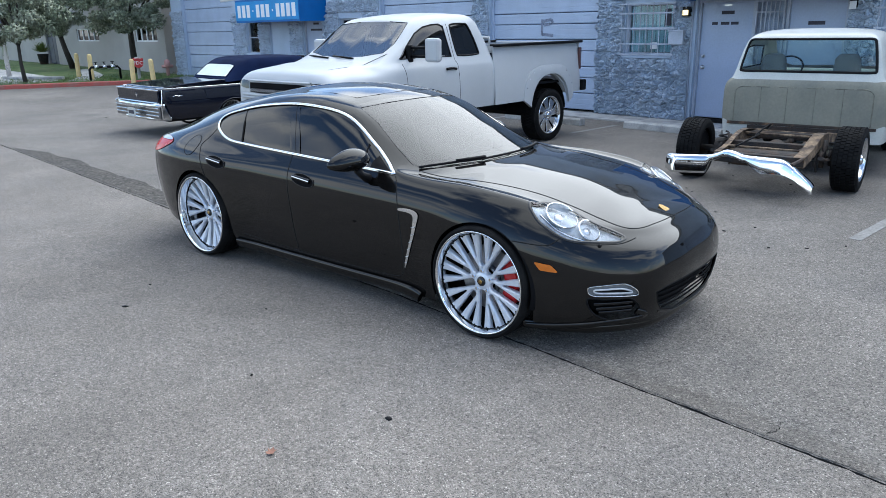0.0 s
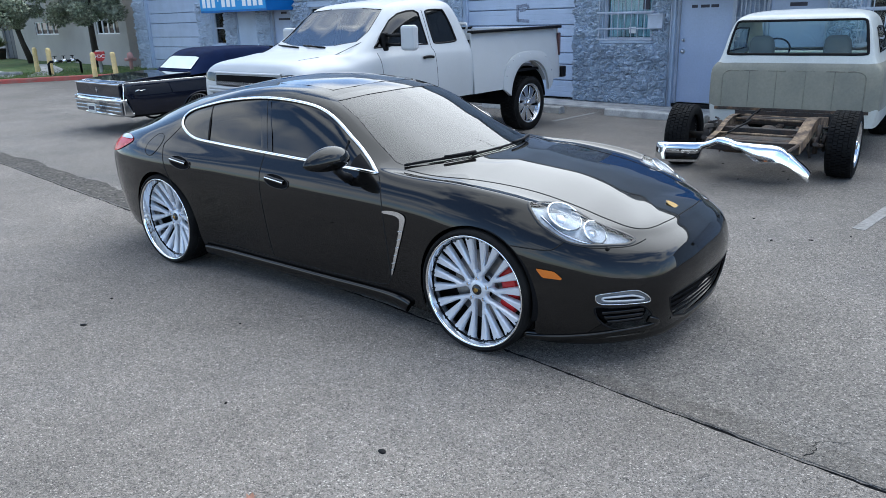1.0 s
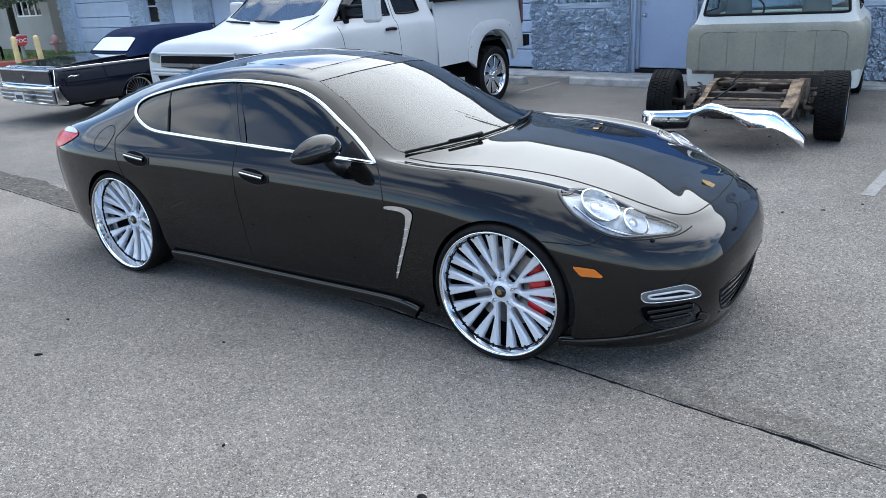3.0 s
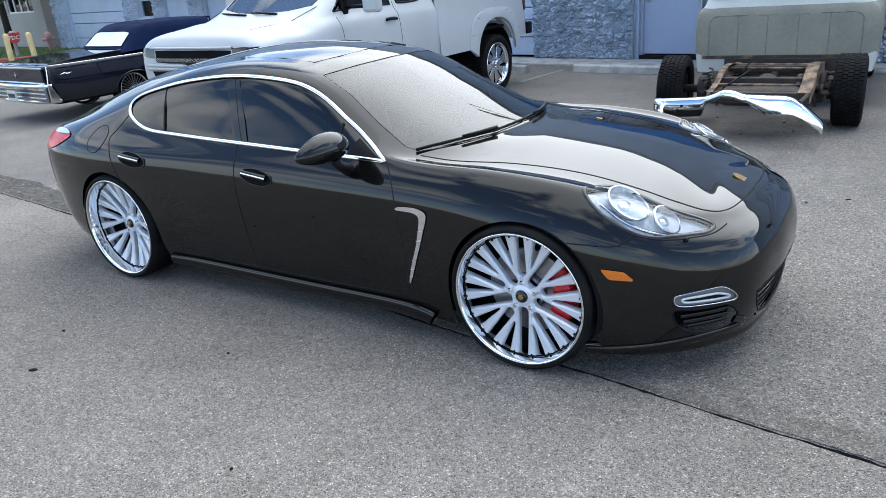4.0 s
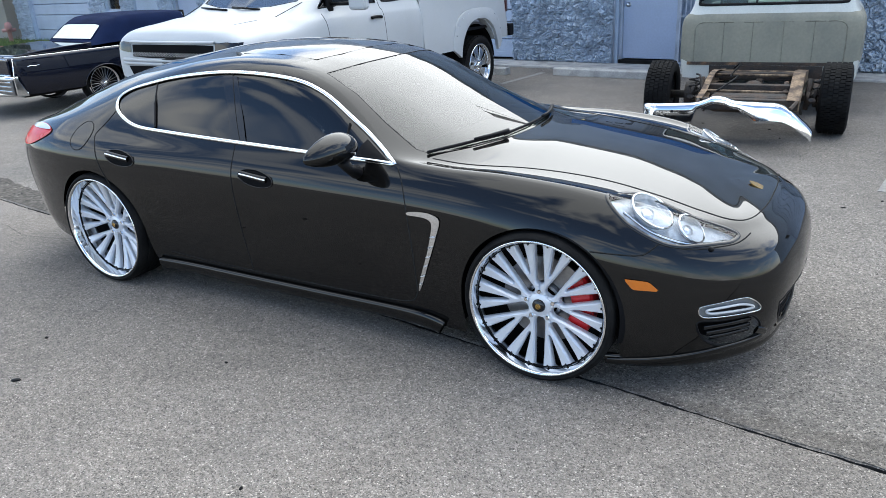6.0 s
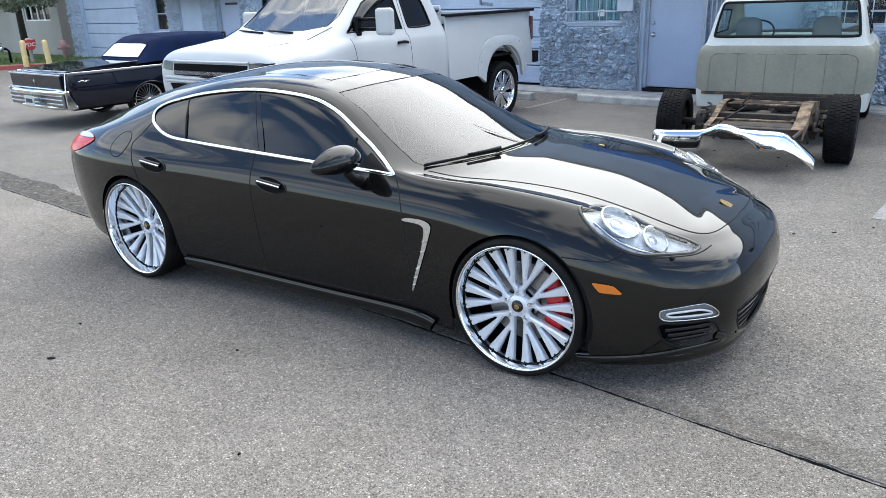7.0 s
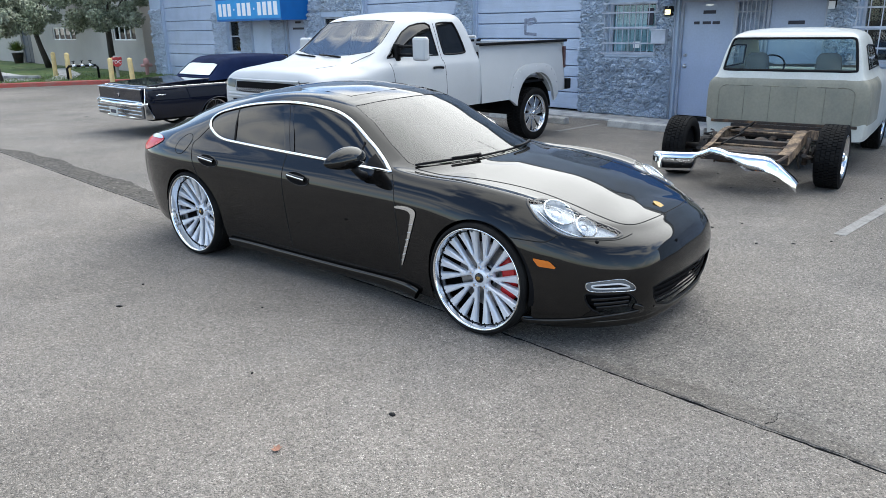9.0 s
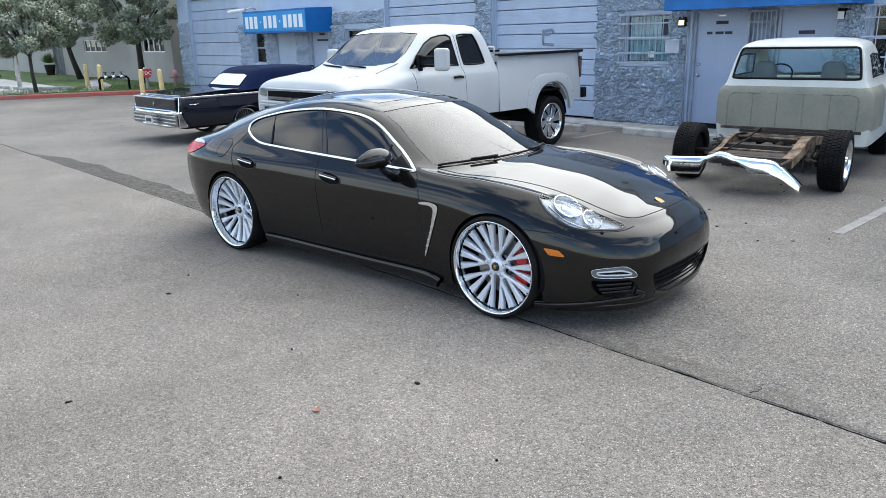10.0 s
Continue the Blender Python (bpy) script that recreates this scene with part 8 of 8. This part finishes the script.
def crack(pts, w, name="crack"):
    """A hairline crack: a thin dark sunk strip laid just over the sheet."""
    p = smooth_line(pts, 5)
    jag = np.random.default_rng(len(p) + int(1000 * w))
    p = p + jag.uniform(-1, 1, p.shape) * 1.6 * w
    left, right = [], []
    for i, (x, y) in enumerate(p):
        j = 0.006 * noise.noise((x * 24, y * 24, 3))
        ww = w * (0.5 + 0.8 * abs(noise.noise((x * 30, y * 30, 7)))) * (1 - 0.8 * i / len(p))
        t = p[min(i + 1, len(p) - 1)] - p[max(i - 1, 0)]
        t = t / max(np.linalg.norm(t), 1e-6)
        left.append((x - t[1] * (ww + j), y + t[0] * (ww + j)))
        right.append((x - t[1] * (j - ww), y + t[0] * (j - ww)))
    bm = bmesh.new()
    a = [bm.verts.new((x, y, 0.003)) for x, y in left]
    b = [bm.verts.new((x, y, 0.003)) for x, y in right]
    for k in range(len(a) - 1):
        bm.faces.new((a[k], a[k + 1], b[k + 1], b[k]))
    bmesh.ops.recalc_face_normals(bm, faces=bm.faces)
    if sum(f.normal.z for f in bm.faces) < 0:
        bmesh.ops.reverse_faces(bm, faces=bm.faces[:])
    tagged(part(name, bm, M_CRACK), "thin dark crack in the pavement", "crack", "pavement cracks", "structure")


crack([(1.70, 0.17), (1.73, 0.24), (1.71, 0.31), (1.76, 0.38)], 0.005)
crack([(1.76, 0.36), (1.80, 0.39), (1.83, 0.42)], 0.003)
crack([(-3.9, -0.10), (-4.4, -0.28), (-4.9, -0.25), (-5.3, -0.40)], 0.003)
crack([(-2.9, 0.6), (-3.2, 1.5), (-4.6, 2.2), (-5.0, 3.0)], 0.004)
crack([(-14.5, 3.4), (-16.0, 3.6), (-17.5, 4.4)], 0.012)

# ---- split-face stone cladding ----
def clip_cell(poly, mx, my, nx, ny):
    """Keeps the part of poly on the near side of the line through (mx, my) with normal (nx, ny)."""
    out = []
    for i in range(len(poly)):
        a, b = poly[i], poly[(i + 1) % len(poly)]
        da, db = (a[0] - mx) * nx + (a[1] - my) * ny, (b[0] - mx) * nx + (b[1] - my) * ny
        if da <= 0:
            out.append(a)
        if da * db < 0:
            t = da / (da - db)
            out.append((a[0] + (b[0] - a[0]) * t, a[1] + (b[1] - a[1]) * t))
    return out


def stone_cells(x0, x1, z0, z1, size, r):
    nx, nz = max(1, round((x1 - x0) / size)), max(1, round((z1 - z0) / (size * 0.8)))
    pts = []
    for i in range(nx):
        for j in range(nz):
            pts.append((x0 + (i + 0.5 + (0.25 if j % 2 else -0.25) + r.uniform(-0.28, 0.28)) * (x1 - x0) / nx, z0 + (j + 0.5 + r.uniform(-0.30, 0.30)) * (z1 - z0) / nz))
    cells = []
    for k, (px, pz) in enumerate(pts):
        poly = [(x0, z0), (x1, z0), (x1, z1), (x0, z1)]
        for m, (qx, qz) in enumerate(pts):
            if m != k and abs(qx - px) < size * 3 and abs(qz - pz) < size * 3:
                poly = clip_cell(poly, (px + qx) / 2, (pz + qz) / 2, qx - px, qz - pz)
                if len(poly) < 3:
                    break
        if len(poly) >= 3:
            cells.append(poly)
    return cells


def stone_mesh(bm, poly, r, gap=0.009, depth=0.05):
    """One rough coral-like stone: a lumpy pillow with a torn, pitted face."""
    cx, cz = sum(p[0] for p in poly) / len(poly), sum(p[1] for p in poly) / len(poly)
    fine = []
    for i in range(len(poly)):
        a, b = poly[i], poly[(i + 1) % len(poly)]
        k = max(1, round(math.hypot(b[0] - a[0], b[1] - a[1]) / 0.045))
        fine += [(a[0] + (b[0] - a[0]) * j / k, a[1] + (b[1] - a[1]) * j / k) for j in range(k)]
    tone = r.uniform(0.7, 1.25)
    seed = r.uniform(0, 50)
    rings = []
    for f, y in ((1.05, 0.10), (0.95, 0.50), (0.80, 0.80), (0.62, 0.95), (0.42, 1.02), (0.20, 1.05)):
        row = []
        for x, z in fine:
            wob = 0.07 * noise.noise((x * 13 + seed, z * 13, f * 2))
            px, pz = cx + (x - cx) * (f + wob), cz + (z - cz) * (f + wob)
            lump = 0.55 * noise.noise((px * 15, seed, pz * 15)) + 0.85 * noise.noise((px * 34, seed + 3, pz * 34)) + 0.28 * r.uniform(-1, 1)
            row.append(bm.verts.new((px, -depth * tone * (y + (lump if y else 0.0) * min(1.0, y + 0.2)), pz)))
        rings.append(row)
    m = len(fine)
    for a, b in zip(rings, rings[1:]):
        for i in range(m):
            bm.faces.new((a[i], a[(i + 1) % m], b[(i + 1) % m], b[i]))
    c = bm.verts.new((cx, -depth * tone * r.uniform(0.6, 1.3), cz))
    for i in range(m):
        bm.faces.new((rings[-1][i], rings[-1][(i + 1) % m], c))


def clad(wall, x0, x1, z0, z1, size, seed, joined=False):
    """Stone facing on one piece of wall, its stones parts of that wall."""
    r = random.Random(seed)
    cells = stone_cells(x0, x1, z0, z1, size, r)
    big = bmesh.new() if joined else None
    for poly in cells:
        bm = big if joined else bmesh.new()
        stone_mesh(bm, poly, r, depth=0.085 if not joined else 0.08)
        if not joined:
            bmesh.ops.recalc_face_normals(bm, faces=bm.faces)
            for v in bm.verts:
                v.co.y += YW - 0.002
            o = part("stone", bm, M_STONE, None)
            o.parent = wall
    if joined:
        bmesh.ops.recalc_face_normals(big, faces=big.faces)
        for v in big.verts:
            v.co.y += YW - 0.002
        o = part("stone_facing", big, M_STONE, None)
        o.parent = wall
        tagged(o, kind="stuff")


def by_name(n):
    return bpy.data.objects[n]


# near the entrance, stone by stone
clad(by_name("wall_pier_8"), -6.4, -5.78, 0.03, 2.25, 0.17, 21)
clad(by_name("wall_sill_3"), -5.78, -4.68, 0.03, 1.16, 0.17, 22)
clad(by_name("wall_pier_9"), -4.68, -4.33, 0.03, 2.25, 0.15, 23)
clad(by_name("wall_pier_10"), -1.63, -1.17, 0.03, 2.25, 0.17, 24)
clad(by_name("wall_over_east"), -6.4, -4.35, 2.26, 3.38, 0.19, 25)
clad(by_name("wall_sill_4"), -1.15, 0.58, 0.03, 1.08, 0.20, 26)
clad(by_name("wall_pier_7"), -10.0, -9.5, 0.03, 3.38, 0.18, 27)
clad(by_name("wall_pier_11"), 0.62, 1.38, 0.03, 2.25, 0.20, 28)
# far along the wall, joined
for k, (n, a, b, z0, z1) in enumerate((("wall_pier_1", -27.08, -26.17, 0.03, 2.6), ("wall_pier_2", -22.0, -21.15, 0.03, 2.4), ("wall_pier_3", -20.2, -19.55, 0.03, 2.24), ("wall_pier_4", -18.25, -17.55, 0.03, 2.24), ("wall_pier_5", -16.3, -15.57, 0.03, 2.24), ("wall_pier_6", -14.42, -13.7, 0.03, 2.24), ("wall_sill_1", -21.1, -20.25, 0.03, 0.99), ("wall_sill_2", -15.53, -14.46, 0.03, 0.99), ("wall_over_west", -16.1, -13.65, 2.26, 2.62))):
    clad(by_name(n), a, b, z0, z1, 0.24, 40 + k, True)
tagged(part("wall_return", boxes((-27.13, -27.1, 10.0, 22.2, 0, HB)), M_WALL), "pale blue-grey painted end wall", "wall", kind="structure")
